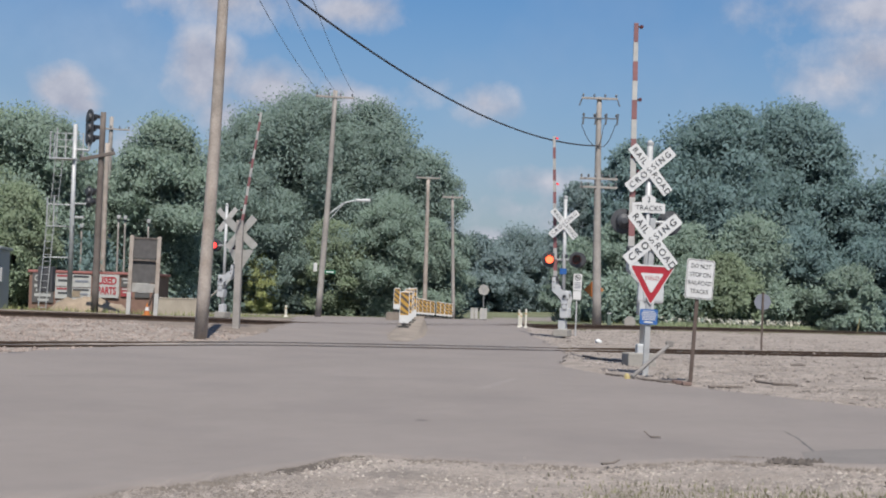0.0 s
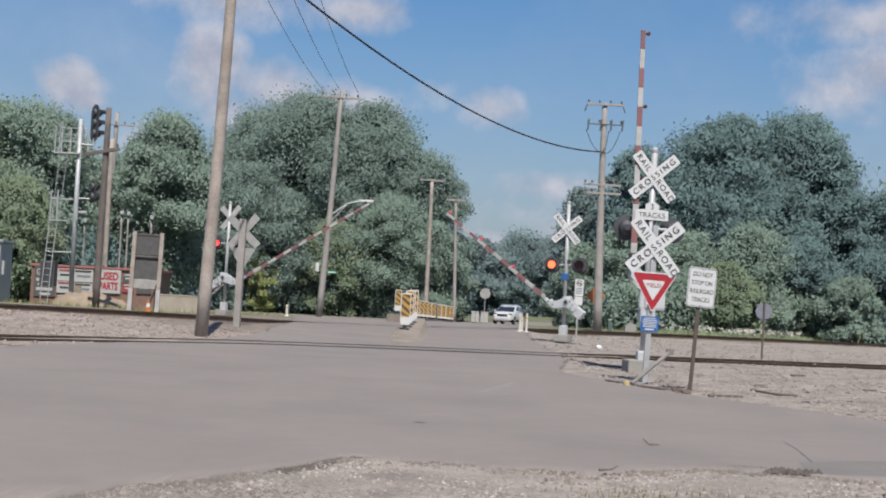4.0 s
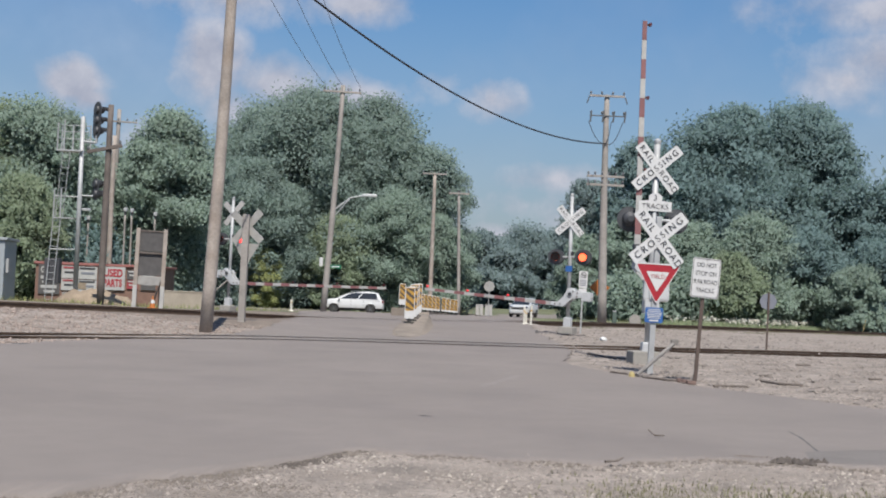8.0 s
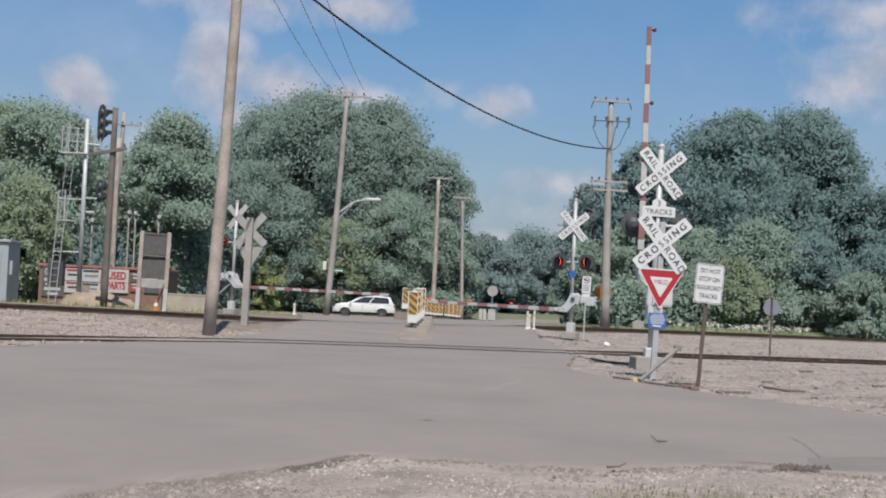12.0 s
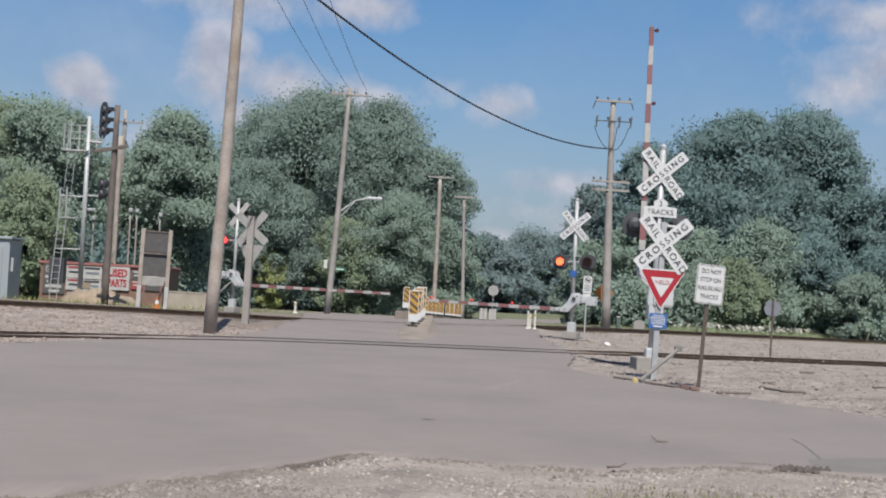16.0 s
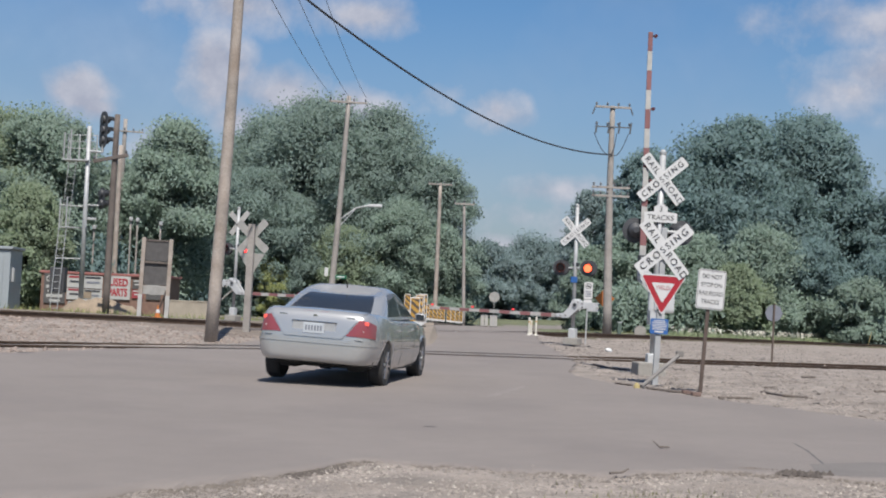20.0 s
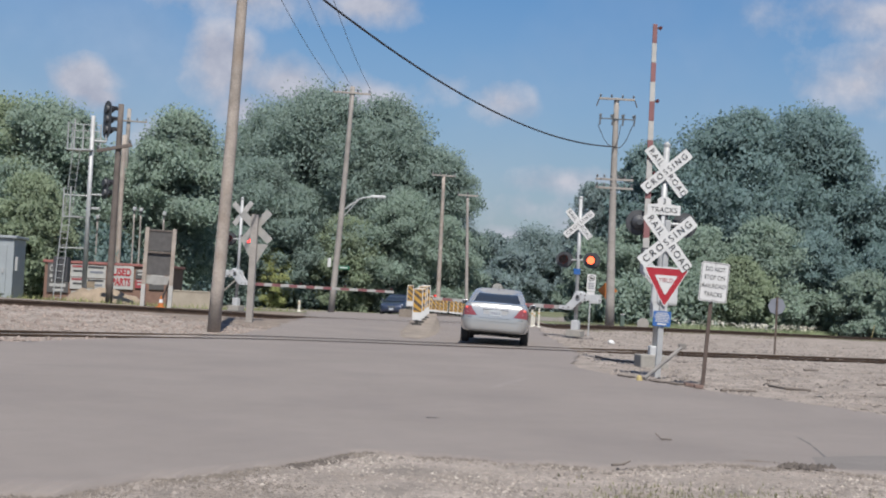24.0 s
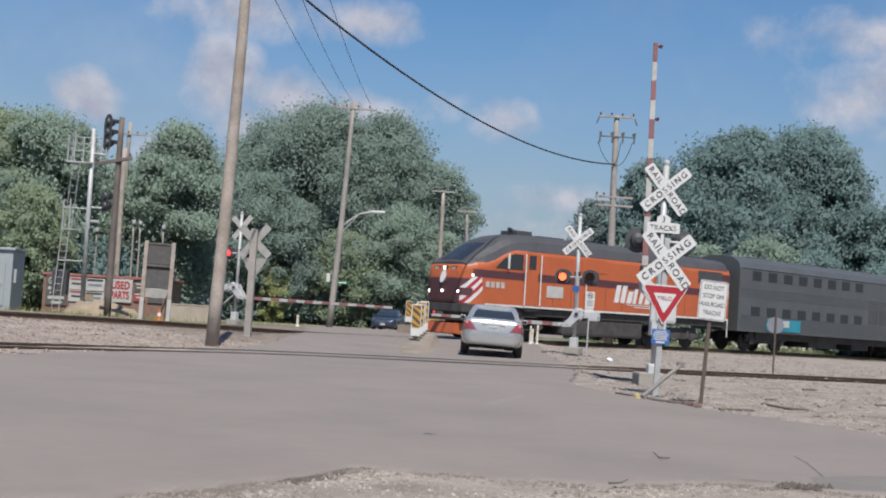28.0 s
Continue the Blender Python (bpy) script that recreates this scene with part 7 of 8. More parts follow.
def suv(label, paint, grille_w):
    L = 5.0
    car = thing("suv_car", label, "car")
    wheels, r = (-1.45, 1.48), 0.375
    top = prof((-2.5, 0.7), (-2.48, 0.9), (-2.44, 1.08), (-2.3, 1.15), (1.2, 1.15), (1.5, 1.14), (2.0, 1.08), (2.28, 1.01), (2.41, 0.92), (2.47, 0.80), (2.5, 0.68))
    hw = prof((-2.5, 0.76), (-2.45, 0.86), (-2.3, 0.92), (-1.5, 0.965), (1.5, 0.97), (2.0, 0.94), (2.3, 0.87), (2.45, 0.76), (2.5, 0.64))
    bot = prof((-2.5, 0.44), (-2.4, 0.34), (-2.0, 0.28), (1.8, 0.26), (2.4, 0.30), (2.5, 0.4))
    shell = car_shell(L, top, hw, bot, wheels, r)
    sills = [peel(shell, [((2.4, 0, 0), (1, 0, 0)), ((-2.4, 0, 0), (-1, 0, 0)), ((0, 0, 0.44), (0, 0, 1)), ((0, s * 0.6, 0), (0, -s, 0))], 0.012) for s in (1, -1)]
    seams = [peel(shell, [((x + 0.007, 0, 0), (1, 0, 0)), ((x - 0.007, 0, 0), (-1, 0, 0)), ((0, 0, 0.4), (0, 0, -1)), ((0, s * 0.6, 0), (0, -s, 0))], 0.002) for x in (-0.9, 0.1, 1.15) for s in (1, -1)]
    part("body", shell, paint, car, "white painted body", smooth=True)
    for bm in sills:
        part("lower_cladding", bm, M["under"], car)
    for bm in seams:
        part("door_seam", bm, M["under"], car)
    cabin(car, -2.46, 1.64, -2.12, 0.28, 1.09, 1.77, 0.92, 0.72, paint, c=0.10, arch=0.085)
    part("underbody", bx((0, 0, 0.36), (4.5, 1.6, 0.2), 0.05), M["under"], car)
    for x in wheels:
        for s in (1, -1):
            wheel_part(car, x, s * 0.83, r, 0.24, 5, s)
            part("wheel_arch", bx((x, s * 0.55, 0.5), (0.8, 0.3, 0.55), 0.05), M["under"], car)
    part("grille", bx((2.44, 0, 0.81), (0.14, grille_w, 0.24), 0.05), M["under"], car, "dark front grille")
    part("grille_bar", bx((2.51, 0, 0.84), (0.02, grille_w * 0.85, 0.04), 0.01), M["chrome"], car)
    part("front_plate", bx((2.5, 0, 0.52), (0.03, 0.33, 0.13), 0.01), M["plate"], car)
    part("lower_intake", bx((2.44, 0, 0.44), (0.1, 1.1, 0.1), 0.03), M["under"], car)
    for s in (1, -1):
        part("head_lamp", bx((2.33, s * 0.69, 0.93), (0.24, 0.34, 0.13), 0.05), M["chrome"], car, smooth=True)
        part("tail_lamp", bx((-2.42, s * 0.78, 0.98), (0.14, 0.24, 0.2), 0.05), M["tail"], car)
        part("roof_rail", rod((-1.75, s * 0.60, 1.80), (0.2, s * 0.60, 1.80), 0.02), M["chrome"], car)
    mirror_part(car, 1.05, 1.05, 1.18, paint)
    return car


silver_car = sedan("silver four-door sedan with lit brake lamps on the road", M["silver"], True)
blue_car = sedan("dark blue sedan waiting beyond the lowered gate", M["bluecar"], False)
white_suv = suv("white sport utility vehicle driving on the cross street", M["whitecar"], 0.95)
white_suv_b = suv("white sport utility vehicle with a dark wide grille", M["whitecar"], 1.25)

# ---- train (forward is +X, nose at x = 0) ----
def rail_truck(parent, x, axles, length, label):
    t = new("truck")
    t.parent = parent
    t.matrix_basis = pose(x, 0, 0)
    t["label"] = label
    for s in (1, -1):
        part("side_frame", slab([(-length / 2, 0.6), (-length / 2 + 0.3, 0.95), (length / 2 - 0.3, 0.95), (length / 2, 0.6), (length / 2 - 0.5, 0.42), (-length / 2 + 0.5, 0.42)], s * 1.05 - 0.07, s * 1.05 + 0.07), M["loco_under"], t)
        for a in axles:
            part("rail_wheel", lathe([(0.5, s * 0.72 - 0.07), (0.5, s * 0.72 + 0.07), (0.3, s * 0.72 + 0.08)], 24), M["loco_under"], t, m=pose(a, 0, 0.5))
            part("axle_box", bx((a, s * 1.13, 0.52), (0.32, 0.12, 0.32), 0.04), M["loco_under"], t)
            part("spring", rod((a + 0.35, s * 1.12, 0.5), (a + 0.35, s * 1.12, 0.85), 0.09), M["loco_under"], t)
    return t


def side_plate(parent, name, pts, s, y, material, label=""):
    """A thin plate on the side of the body, outline (x, z)."""
    return part(name, plate(pts, s * y - 0.006, 0.012), material, parent, label)


def locomotive():
    t = thing("locomotive", "orange passenger locomotive with dark roof and striped nose", "locomotive")
    O, D_ = M["loco_orange"], M["loco_dark"]
    HW = 1.5
    # lower body with the blunt raked nose
    rings = []
    for x, z0, z1, w in ((-1.90, 1.62, 2.4, 0.62), (-1.92, 1.52, 2.62, 0.84), (-1.97, 1.45, 2.85, 1.0), (-2.06, 1.45, 3.02, 1.13), (-2.20, 1.45, 3.14, 1.25), (-2.40, 1.45, 3.2, 1.35), (-2.58, 1.45, 3.24, 1.44), (-2.81, 1.45, 3.26, 1.49), (-3.1, 1.45, 3.3, HW), (-3.5, 1.45, 3.44, HW), (-3.9, 1.45, 3.64, HW), (-4.3, 1.45, 3.82, HW), (-4.7, 1.45, 3.92, HW), (-5.2, 1.45, 3.95, HW), (-19.0, 1.45, 3.98, HW)):
        rings.append([(x, -w, z0), (x, -w, z1 - 0.24), (x, -w + 0.03, z1 - 0.12), (x, -w + 0.1, z1 - 0.03), (x, -w + 0.22, z1), (x, w - 0.22, z1), (x, w - 0.1, z1 - 0.03), (x, w - 0.03, z1 - 0.12), (x, w, z1 - 0.24), (x, w, z0)])
    skin = loft(rings)
    dress = [("nose_mask", "loco_maroon", "dark maroon nose mask", [((-2.45, 0, 1.9), (-0.8, 0, -0.45)), ((0, 0, 2.52), (0, 0, 1))], 0.006)]
    for s in (1, -1):
        for k in range(5):
            q0, q1 = 0.02 - 0.135 * k, 0.02 - 0.135 * (k + 1)
            dress.append(("nose_stripe", "white" if k % 2 == 0 else "red", "slanted safety stripe", [((q0 / 0.728, 0, 0), (0.728, 0, 0.685)), ((q1 / 0.728, 0, 0), (-0.728, 0, -0.685)), ((-2.0, 0, 0), (1, 0, 0)), ((-2.85, 0, 2.0), (-1, 0, 0.12)), ((0, 0, 2.60), (0, 0, 1)), ((0, 0, 1.50), (0, 0, -1)), ((0, s * 0.6, 0), (0, -s, 0))], 0.012))
        dress.append(("lamp_panel", "loco_maroon", "", [((-2.0, 0, 0), (1, 0, 0)), ((-2.42, 0, 0), (-1, 0, 0)), ((0, 0, 2.12), (0, 0, 1)), ((0, 0, 1.80), (0, 0, -1)), ((0, s * 0.6, 0), (0, -s, 0))], 0.018))
        dress.append(("side_stripe", "loco_maroon", "dark maroon side stripe", [((-2.4, 0, 0), (1, 0, 0)), ((-17.9, 0, 0), (-1, 0, 0)), ((0, 0, 2.92), (0, 0, 1)), ((0, 0, 2.60), (0, 0, -1)), ((0, s * 0.6, 0), (0, -s, 0))], 0.010))
        dress.append(("sill_stripe", "white", "", [((-3.0, 0, 0), (1, 0, 0)), ((0, 0, 1.52), (0, 0, 1)), ((0, s * 0.6, 0), (0, -s, 0))], 0.010))
    pieces = [(n, peel(skin, pl, off), k, lb) for n, k, lb, pl, off in dress]
    part("body", skin, O, t, "orange painted carbody", smooth=False)
    for n, bm, k, lb in pieces:
        part(n, bm, M[k], t, lb)
    # dark roof and cab top
    rings = []
    for x, z, w, zb, we in ((-2.15, 3.2, 1.0, 3.05, 1.15), (-2.5, 3.43, 1.08, 3.12, 1.34), (-3.0, 3.75, 1.1, 3.18, 1.44), (-3.5, 4.06, 1.1, 3.28, 1.46), (-4.0, 4.33, 1.08, 3.5, 1.46), (-4.5, 4.5, 1.05, 3.7, 1.46), (-5.0, 4.58, 1.02, 3.8, 1.46), (-6, 4.64, 1.0, 3.88, 1.46), (-14.5, 4.58, 1.0, 3.9, 1.46), (-16, 4.5, 1.0, 3.9, 1.46), (-18.9, 4.45, 1.0, 3.9, 1.46)):
        m_ = (we + w) / 2 + 0.06
        rings.append([(x, -we, zb), (x, -m_, zb + (z - zb) * 0.55), (x, -w, z - 0.14 * (z - zb)), (x, -w * 0.6, z - 0.01), (x, 0, z + 0.02), (x, w * 0.6, z - 0.01), (x, w, z - 0.14 * (z - zb)), (x, m_, zb + (z - zb) * 0.55), (x, we, zb)])
    hood = loft(rings)
    screens = [peel(hood, [((-2.3, 0, 0), (1, 0, 0)), ((-3.6, 0, 0), (-1, 0, 0)), ((0, s * 0.04, 0), (0, -s, 0)), ((0, s * 1.06, 0), (0, s, 0.1)), ((-2, 0, 3.25), (0, 0, -1))], 0.012) for s in (1, -1)]
    part("roof", hood, D_, t, "dark grey roof and windscreen surround", smooth=False)
    for bm in screens:
        part("windscreen", bm, M["glass"], t, "raked dark windscreen")
    for x, w, h in ((-5.9, 0.9, 0.2), (-7.5, 1.6, 0.06), (-10.0, 1.4, 0.08), (-12.5, 1.6, 0.06), (-14.8, 1.2, 0.08), (-17.2, 1.5, 0.06)):
        part("roof_hatch", bx((x, 0, 4.62 + h / 2 - 0.04 - 0.012 * max(0, -x - 8)), (w, 1.1, h + 0.06), 0.03), D_, t)
    for k in range(3):
        part("horn", rod((-6.2 + 0.2 * k, 0.15 * k - 0.15, 4.75), (-5.7 + 0.2 * k, 0.15 * k - 0.15, 4.86), 0.05, 0.09), D_, t)
    # underframe, tank, trucks
    part("underframe", bx((-10.4, 0, 1.28), (17.0, 2.7, 0.34), 0.02), M["loco_under"], t)
    part("fuel_tank", bx((-10.4, 0, 0.72), (5.2, 2.6, 0.8), 0.12), M["loco_under"], t, "grimy fuel tank")
    for x in (-4.9, -15.4):
        rail_truck(t, x, (-1.37, 1.37), 3.8, "sooty four-wheel truck")
    part("pilot", slab([(-1.8, 0.2), (-1.9, 0.62), (-2.7, 0.7), (-2.7, 0.3), (-2.2, 0.16)], -1.0, 1.0, 0.02), O, t, "orange pilot plough")
    part("buffer_beam", bx((-2.25, 0, 1.1), (0.5, 2.5, 0.72), 0.05), M["loco_under"], t)
    part("coupler", bx((-1.8, 0, 0.95), (0.5, 0.25, 0.25), 0.04), M["loco_under"], t)
    # nose fittings
    part("nose_emblem", lathe([(0.2, 0.0), (0.2, 0.03)], 20, "X"), M["white"], t, "white oval emblem", m=pose(-1.93, 0, 2.56, 0, -16, 0) @ Matrix.Diagonal((1.6, 0.85, 1.4, 1)))
    for y in (-0.95, 0, 0.95):
        part("ditch_light", lathe([(0.06, 0.0), (0.06, 0.06)], 14, "X"), M["headlit"], t, "lit headlight", m=pose(-1.93 if y == 0 else -2.0, y, 1.96))
    part("head_light", bx((-2.03, 0, 2.93), (0.14, 0.36, 0.2), 0.03), M["black"], t)
    part("head_lamp", lathe([(0.07, 0.0), (0.07, 0.03)], 14, "X"), M["headlit"], t, "lit headlight", m=pose(-1.965, 0, 2.93))
    for y in (-0.56, 0.56):
        part("number_board", bx((-2.06, y, 2.93), (0.14, 0.4, 0.17), 0.02), M["black"], t)
        part("number_bar", bx((-1.985, y, 2.93), (0.01, 0.26, 0.09)), M["offwhite"], t)
    for s in (1, -1):
        part("side_lamp", lathe([(0.06, 0), (0.06, 0.05)], 12, "X"), M["headlit"], t, m=pose(-2.42, s * 1.33, 2.66))
        side_plate(t, "cab_window", [(-3.5, 3.04), (-5.05, 3.04), (-5.05, 3.7), (-4.5, 3.7), (-3.95, 3.46)], s, HW + 0.014, M["glass"], "dark cab side window")
        part("window_post", bx((-4.15, s * (HW + 0.1), 3.36), (0.08, 0.08, 0.65), 0.02), M["white"], t, "white wind deflector")
        side_plate(t, "cab_door", [(-5.25, 1.55), (-5.95, 1.55), (-5.95, 3.8), (-5.25, 3.8)], s, HW + 0.012, O, "orange cab door")
        side_plate(t, "door_window", [(-5.4, 3.1), (-5.8, 3.1), (-5.8, 3.7), (-5.4, 3.7)], s, HW + 0.022, M["glass"])
        for x in (-5.15, -6.05, -8.35, -8.85):
            part("grab_rail", rod((x, s * (HW + 0.09), 1.55), (x, s * (HW + 0.09), 3.75 if x > -7 else 3.0), 0.03), M["white"], t, "white grab rail")
        for k in range(4):
            part("step", bx((-5.6, s * (HW - 0.02), 0.5 + 0.28 * k), (0.75, 0.25, 0.04)), M["loco_under"], t)
        side_plate(t, "data_panel", [(-6.5, 1.95), (-7.5, 1.95), (-7.5, 2.45), (-6.5, 2.45)], s, HW + 0.012, M["offwhite"])
        for k in range(4):
            side_plate(t, "number_bar", [(-3.0 - 0.28 * k, 2.2), (-3.2 - 0.28 * k, 2.2), (-3.2 - 0.28 * k, 2.45), (-3.0 - 0.28 * k, 2.45)], s, HW + 0.012, M["offwhite"])
        side_plate(t, "rear_sweep", [(-17.2, 2.93), (-17.91, 2.6), (-18.98, 3.35), (-18.98, 3.7), (-17.5, 3.7), (-17.75, 3.35)], s, HW + 0.011, M["loco_maroon"], "maroon sweep rising to the roof")
        # emblem in plain slanted bars
        for k, (w, h) in enumerate(((0.3, 0.8), (0.3, 0.8), (0.32, 0.55), (0.22, 0.68), (0.24, 0.55), (0.32, 0.55))):
            x0 = -10.75 - 0.41 * k
            side_plate(t, "emblem_bar", [(x0, 1.95), (x0 - w, 1.95), (x0 - w - 0.16, 1.95 + h), (x0 - 0.16, 1.95 + h)], s, HW + 0.012, M["white"], "white emblem bar")
        for k in range(2):
            side_plate(t, "emblem_line", [(-11.6 - 0.5 * k, 1.86 - 0.1 * k), (-13.7, 1.86 - 0.1 * k), (-13.7, 1.9 - 0.1 * k), (-11.6 - 0.5 * k, 1.9 - 0.1 * k)], s, HW + 0.012, M["white"])
        for x, w in ((-8.6, 1.6), (-13.6, 2.2), (-16.6, 1.8)):
            side_plate(t, "louvre_panel", [(x, 3.2), (x - w, 3.2), (x - w, 3.8), (x, 3.8)], s, HW + 0.012, M["loco_dark"] if x < -16 else O)
        for k in range(12):
            x = -6.9 - 1.1 * k
            part("panel_seam", bx((x, s * (HW + 0.002), 2.05), (0.012, 0.012, 1.0)), M["loco_maroon"], t)
        part("hand_rail", rod((-19.1, s * 1.4, 0.6), (-19.1, s * 1.4, 2.9), 0.03), M["white"], t)
    return t


def coach():
    L = 25.6
    t = thing("passenger_coach", "dull stainless two-level passenger coach with dark windows", "train coach", group="coaches of the train")
    prof_pts = [(-1.5, 1.0), (-1.5, 4.2), (-1.36, 4.52), (-1.0, 4.74), (-0.5, 4.83), (0.5, 4.83), (1.0, 4.74), (1.36, 4.52), (1.5, 4.2), (1.5, 1.0)]
    part("body", loft([[(x, y, z) for y, z in prof_pts] for x in (-0.1, -0.3, -L + 0.3, -L + 0.1)]), M["stainless"], t, "stainless steel carbody")
    part("underframe", bx((-L / 2, 0, 0.85), (L - 4, 2.4, 0.4), 0.03), M["loco_under"], t)
    for x in (-3.0, -L + 3.0):
        rail_truck(t, x, (-1.3, 1.3), 3.4, "grimy coach truck")
    for x, w in ((-8.0, 2.6), (-11.6, 1.6), (-16.5, 3.0)):
        part("equipment_box", bx((x, 0, 0.6), (w, 2.3, 0.5), 0.04), M["loco_under"], t)
    part("end_frame", bx((-0.05, 0, 2.6), (0.1, 1.2, 3.0), 0.02), M["loco_dark"], t)
    first = rib = None
    for s in (1, -1):
        for z in (2.05, 3.86):
            for i in range(18):
                x = -1.5 - 1.32 * i
                if 11.6 < -x < 14.0:
                    continue
                m = pose(x, s * 1.502, z)
                if first is None:
                    first = part("window", bx((0, 0, 0), (0.72, 0.03, 0.48), 0.012), M["coachglass"], t, "dark window pane", m=m)
                else:
                    share(first, t, m)
        for k in range(9):
            z = 1.15 + 0.085 * k
            m = pose(-L / 2, s * 1.503, z)
            if rib is None:
                rib = part("flute", bx((0, 0, 0), (L - 0.6, 0.02, 0.045), 0.006), M["stainless"], t, "fluted side rib", m=m)
            else:
                share(rib, t, m)
        for z in (2.75, 2.86, 2.97, 3.08, 3.19):
            share(rib, t, pose(-L / 2, s * 1.503, z))
        part("door", bx((-L / 2 + 0.55, s * 1.49, 2.2), (1.0, 0.04, 2.0), 0.01), M["loco_dark"], t, "dark centre door")
        part("door", bx((-L / 2 - 0.55, s * 1.49, 2.2), (1.0, 0.04, 2.0), 0.01), M["loco_dark"], t)
        part("poster_panel", bx((-3.9, s * 1.53, 1.42), (2.9, 0.02, 0.62), 0.004), M["poster"], t, "teal poster panel")
        part("poster_mark", bx((-3.9, s * 1.545, 1.5), (0.9, 0.02, 0.34), 0.004), M["offwhite"], t)
        part("roof_gutter", rod((-0.3, s * 1.5, 4.22), (-L + 0.3, s * 1.5, 4.22), 0.03), M["stainless"], t)
    for k in range(5):
        part("roof_vent", bx((-3 - 4.9 * k, 0, 4.85), (1.4, 0.8, 0.12), 0.03), M["stainless"], t)
    return t


loco = locomotive()
coach_a = coach()
coach_b = copy_thing(coach_a, Matrix())
coach_c = copy_thing(coach_a, Matrix())

# ---- keys ----
SPEED = 24.9                 # train, metres a second


def train_rows(offset, length):
    """Poses of a car whose front runs offset metres behind the train's nose."""
    rows = []
    for k in range(0, 15):
        t = 28.0 * k / 14 if k < 12 else (24.0, 26.0, 28.0)[k - 12]
        rows.append(round(t, 2))
    rows = sorted(set(rows + [25.5, 26.4, 26.8, 27.2, 27.6]))
    out = []
    for t in rows:
        s = SPEED * (28.0 - t) + offset

        def spot(v):
            return Vector((T2.x + T2_DIR.x * v, T2.y + T2_DIR.y * v, float(crest(v)) + 0.045))
        a, b = spot(s + length * 0.15), spot(s + length * 0.85)
        d = (a - b).normalized()
        n = a + d * length * 0.15
        yaw = math.degrees(math.atan2(d.y, d.x))
        out.append((t, pose(n.x, n.y, n.z, 0, -math.degrees(math.asin(d.z)), yaw)))
    return out


def drive(car, pts, radius, lift=0.0, step=1 / 30, yaws=(), bank=0.0):
    """Keys a car along (seconds, x, y): heading from the way it goes, wheels turned by the distance."""
    t = np.array([p[0] for p in pts])
    P = np.array([[p[1], p[2]] for p in pts], float)
    grid = np.arange(t[0], t[-1] + 0.05, 0.1)
    Q = np.stack([np.interp(grid, t, P[:, i]) for i in (0, 1)], 1)
    pad = 5
    k = np.ones(2 * pad + 1) / (2 * pad + 1)
    Qp = np.pad(Q, ((pad, pad), (0, 0)), mode="edge")
    Q = np.stack([np.convolve(Qp[:, i], k, "valid") for i in (0, 1)], 1)
    seg = np.hypot(*np.diff(Q, axis=0).T)
    dist = np.concatenate([[0], np.cumsum(seg)])
    rows, yaw = [], None
    ahead = np.minimum(np.arange(len(grid)) + 4, len(grid) - 1)
    behind = np.maximum(np.arange(len(grid)) - 4, 0)
    moving = np.hypot(*(Q[ahead] - Q[behind]).T) > 0.25
    raw = np.arctan2((Q[ahead] - Q[behind])[:, 1], (Q[ahead] - Q[behind])[:, 0])
    idx = np.where(moving)[0]
    raw = np.unwrap(np.interp(np.arange(len(grid)), idx, np.unwrap(raw[idx])))
    last = None
    for i, tt in enumerate(grid):
        still = 0 < i < len(grid) - 1 and dist[i + 1] - dist[i - 1] < 1e-4
        if still and last is not None and tt - last < 4:
            continue
        last = tt
        a = float(raw[i]) if not yaws else radians(float(np.interp(tt, [v[0] for v in yaws], [v[1] for v in yaws])))
        f = Vector((math.cos(a), math.sin(a)))
        x, y = Q[i]
        z1, z0 = lz(x + f.x * 1.4, y + f.y * 1.4), lz(x - f.x * 1.4, y - f.y * 1.4)
        rows.append((float(tt), pose(x, y, (z0 + z1) / 2 + 0.012 + lift, bank, -math.degrees(math.atan2(z1 - z0, 2.8)), math.degrees(a))))
    rows[-1] = (28.0, rows[-1][1])
    walk(car, rows)
    fine = np.arange(0, 28.0 + step / 2, step)
    dd = np.interp(fine, grid, dist)
    for w in [o for o in car.children if o.name.startswith("wheel") and not o.name.startswith("wheel_arch")]:
        base = w.matrix_basis.translation.copy()
        out, last_d = [], None
        for i, tt in enumerate(fine):
            if last_d is None or abs(dd[i] - last_d) / radius > 0.7 or (i + 1 < len(fine) and abs(dd[min(i + 1, len(fine) - 1)] - last_d) / radius > 1.3) or i == len(fine) - 1:
                out.append((float(tt), Matrix.Translation(base) @ Matrix.Rotation(dd[i] / radius, 4, "Y")))
                last_d = dd[i]
        walk(w, out)


SILVER = [(0.0, -13.0, -22.0), (15.0, -13.0, -22.0), (16.6, -9.6, -8.0), (17.6, -6.9, 3.6), (18.2, -5.0, 9.0), (18.6, -4.05, 11.8), (19.0, -3.25, 14.2), (19.5, -2.33, 17.1), (20.0, -1.48, 19.9), (20.5, -0.87, 22.55), (21.5, 0.15, 27.0), (22.5, 0.84, 30.2), (23.2, 1.05, 31.7), (24.0, 1.35, 34.3), (24.6, 1.38, 35.5), (25.2, 1.39, 36.2), (26.0, 1.36, 36.9), (27.0, 1.34, 37.3), (28.0, 1.33, 37.4)]
SILVER_YAW = [(0.0, 76), (16.6, 77), (18.2, 79), (18.6, 80), (19.5, 81), (20.0, 80.6), (20.5, 81), (22.5, 84), (23.2, 85), (25.0, 88), (28.0, 88)]
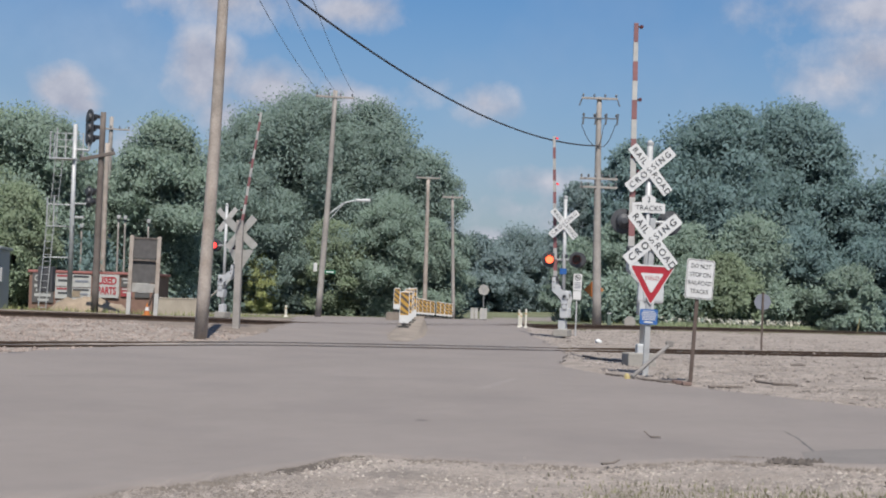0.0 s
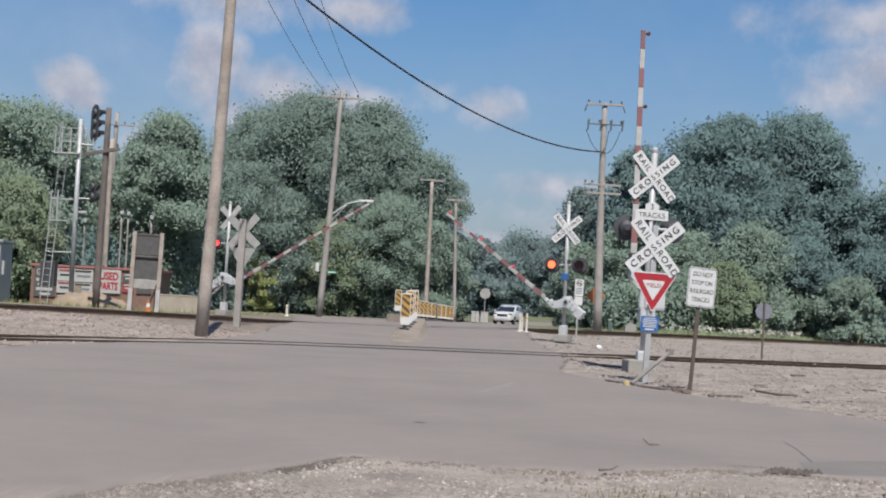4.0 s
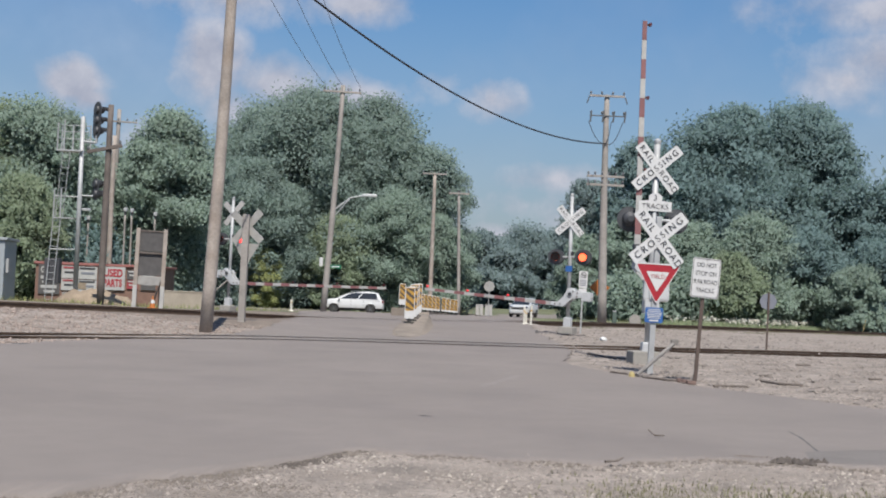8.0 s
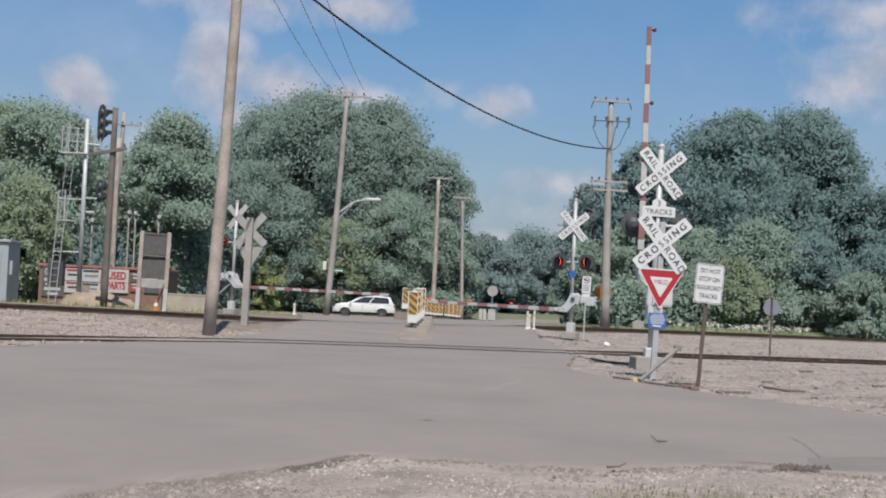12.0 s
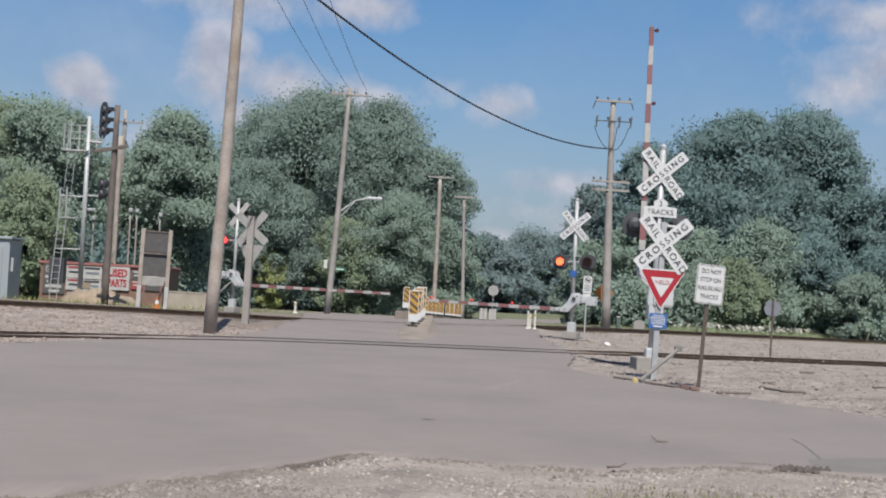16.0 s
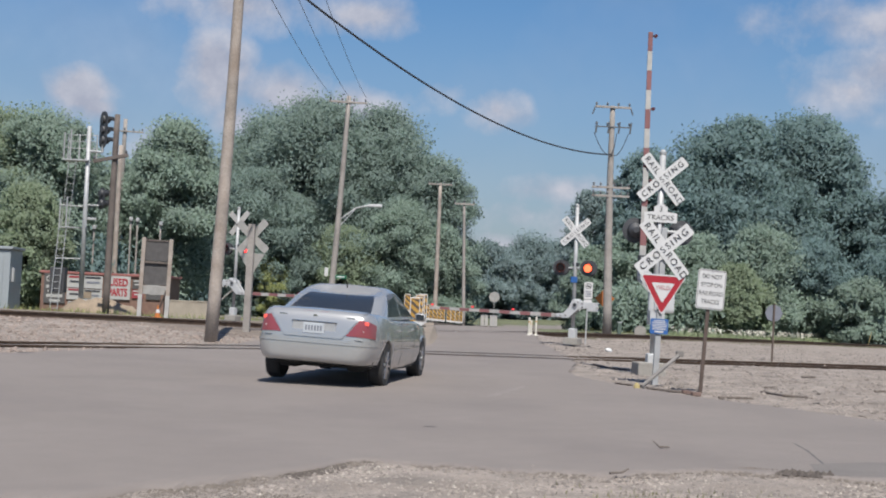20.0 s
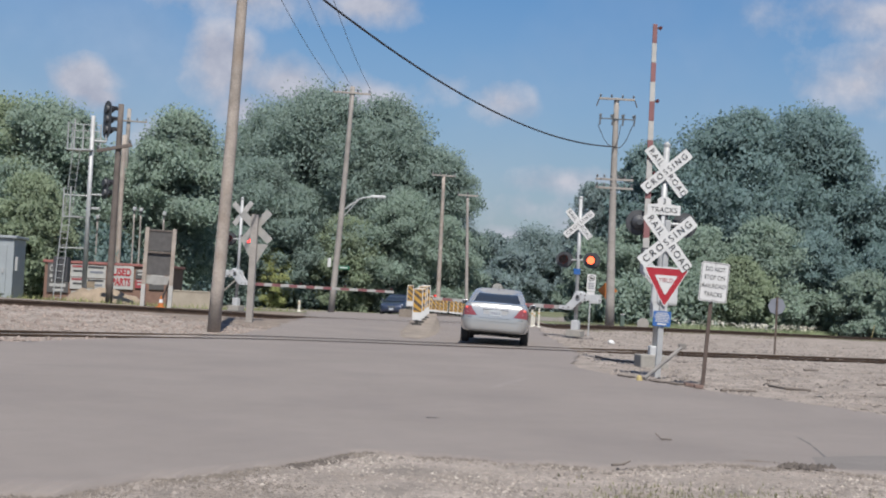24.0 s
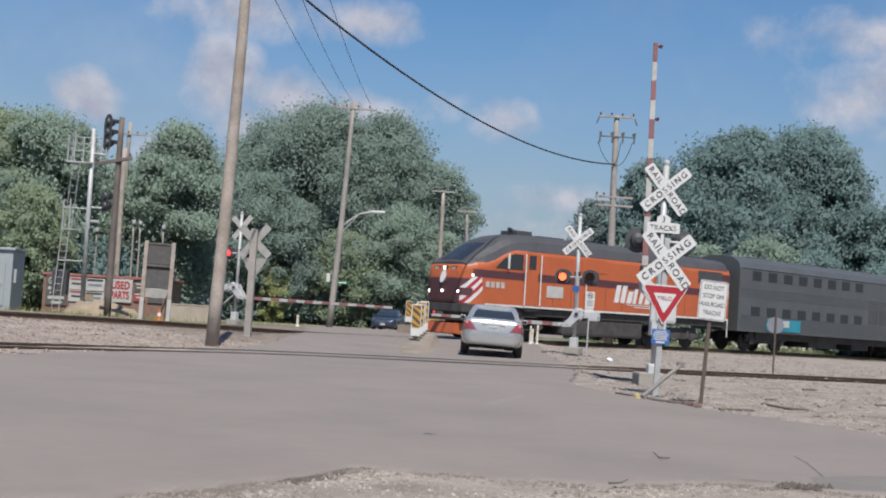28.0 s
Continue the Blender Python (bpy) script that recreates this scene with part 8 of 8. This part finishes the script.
SUV_A = [(0.0, 15.66, 136.2), (1.0, 12.6, 128.07), (2.0, 10.52, 121.53), (3.0, 8.42, 115.94), (3.5, 7.35, 113.36), (5.5, 3.39, 102.61), (6.3, 1.94, 100.87), (6.7, 0.58, 99.9), (7.3, -3.1, 98.93), (7.6, -4.94, 98.74), (8.0, -6.97, 98.74), (8.5, -10.55, 98.74), (9.0, -14.13, 98.74), (9.5, -18.1, 98.74), (10.0, -21.68, 98.74), (12.0, -36.3, 98.74), (16.0, -65.82, 98.74), (28.0, -133.58, 98.74)]
SUV_A_YAW = [(0.0, -112), (3.0, -107), (5.5, -104), (6.0, -109), (6.4, -123), (6.8, -146), (7.2, -166), (7.6, -178), (8.0, -180), (28.0, -180)]
SUV_B = [(0.0, 22.65, 145.2), (3.0, 15.88, 129.71), (5.5, 11.23, 121.0), (6.7, 9.58, 117.13), (8.0, 7.5, 112.29), (9.0, 5.84, 108.9), (9.5, 5.0, 105.9), (10.0, 3.68, 102.61), (10.4, 2.81, 101.45), (10.7, 1.84, 100.28), (11.0, 0.58, 99.41), (11.4, -3.0, 98.35), (11.7, -4.84, 97.77), (12.0, -6.29, 97.77), (12.5, -9.68, 97.77), (14.5, -24.39, 97.77), (16.5, -39.69, 97.77), (28.0, -127.78, 97.77)]
SUV_B_YAW = [(0.0, -114), (6.7, -112), (8.0, -106), (9.0, -101), (10.0, -104), (10.5, -117), (11.0, -142), (11.4, -163), (11.8, -178), (12.2, -180), (28.0, -180)]
BLUE = [(0.0, -130.0, 101.0), (14.0, -52.0, 101.0), (18.0, -14.9, 101.0), (18.6, -12.1, 101.0), (19.0, -10.4, 100.8), (19.8, -7.2, 99.6), (20.6, -5.2, 96.6), (21.5, -3.8, 92.0), (22.5, -3.25, 88.0), (23.2, -3.3, 86.2), (24.0, -3.7, 85.0), (25.0, -4.02, 84.2), (28.0, -4.15, 84.0)]
BLUE_YAW = [(0.0, 0), (18.6, 0), (19.0, -8), (19.8, -30), (20.6, -55), (21.5, -78), (22.5, -92), (24.0, -98), (28.0, -97)]
FLASH = 1.082                # seconds a full flash
FAR_ARM = [(0.0, 88), (1.1, 86), (1.6, 78), (2.4, 64), (3.0, 53), (3.5, 44), (4.5, 30), (5.5, 19.5), (6.0, 13.5), (6.5, 8.6), (7.0, 4.7), (7.4, 4.1), (8.0, 3.8), (8.6, 2.4), (9.5, 1.0), (10.2, 0.8), (28.0, 0.8)]
LEFT_ARM = [(0.0, 81.5), (0.6, 78), (1.6, 66), (2.4, 53), (3.0, 44.5), (3.5, 37.5), (4.5, 24.5), (5.5, 14.2), (6.0, 9.3), (6.5, 5.6), (7.0, 3.0), (7.5, 1.8), (8.0, 0.8), (8.6, 0.0), (28.0, 0.0)]


def motions():
    for ob, off, ln in ((loco, 0.0, 19.4), (coach_a, 19.7, 25.6), (coach_b, 45.6, 25.6), (coach_c, 71.5, 25.6)):
        walk(ob, train_rows(off, ln))
    drive(silver_car, SILVER, 0.325, yaws=SILVER_YAW, bank=2.0)
    drive(blue_car, BLUE, 0.325, yaws=BLUE_YAW)
    drive(white_suv, SUV_A, 0.375, yaws=SUV_A_YAW)
    drive(white_suv_b, SUV_B, 0.375, yaws=SUV_B_YAW)
    for arm, rows, sgn in ((far_arm, FAR_ARM, 1), (left_arm, LEFT_ARM, -1)):
        place = arm.matrix_basis.translation.copy()
        walk(arm, [(t, Matrix.Translation(place) @ Matrix.Rotation(radians(a) * sgn, 4, "Y")) for t, a in rows])
    # lamps flash in turn: each lens turns its lit or its unlit face out
    for lenses, order in ((far_lenses, (0, 0, 1, 1)), (left_lenses, (0, 0, 1, 1))):
        for lens, side in zip(lenses, order):
            place = lens.matrix_basis.translation.copy()
            events = []
            for k in range(-1, 27):
                events += [(0.155 + FLASH * k, side == 1), (0.70 + FLASH * k, side == 0)]
            angle, rows = 0.0, []
            lit0 = side == 0
            angle = 0.0 if lit0 else 180.0
            rows.append((0.0, angle))
            for te, lit in sorted(events):
                if not 0.1 < te < 27.95:
                    continue
                f0 = math.floor((te - (0.06 if lit else 0.10)) * FPS) / FPS
                rows += [(f0, angle), (f0 + 1 / FPS, angle + 60), (f0 + 2 / FPS, angle + 120), (f0 + 3 / FPS, angle + 180)]
                angle += 180
            rows.append((28.0, angle))
            walk(lens, [(t, Matrix.Translation(place) @ Matrix.Rotation(radians(a), 4, "Z")) for t, a in rows])


motions()
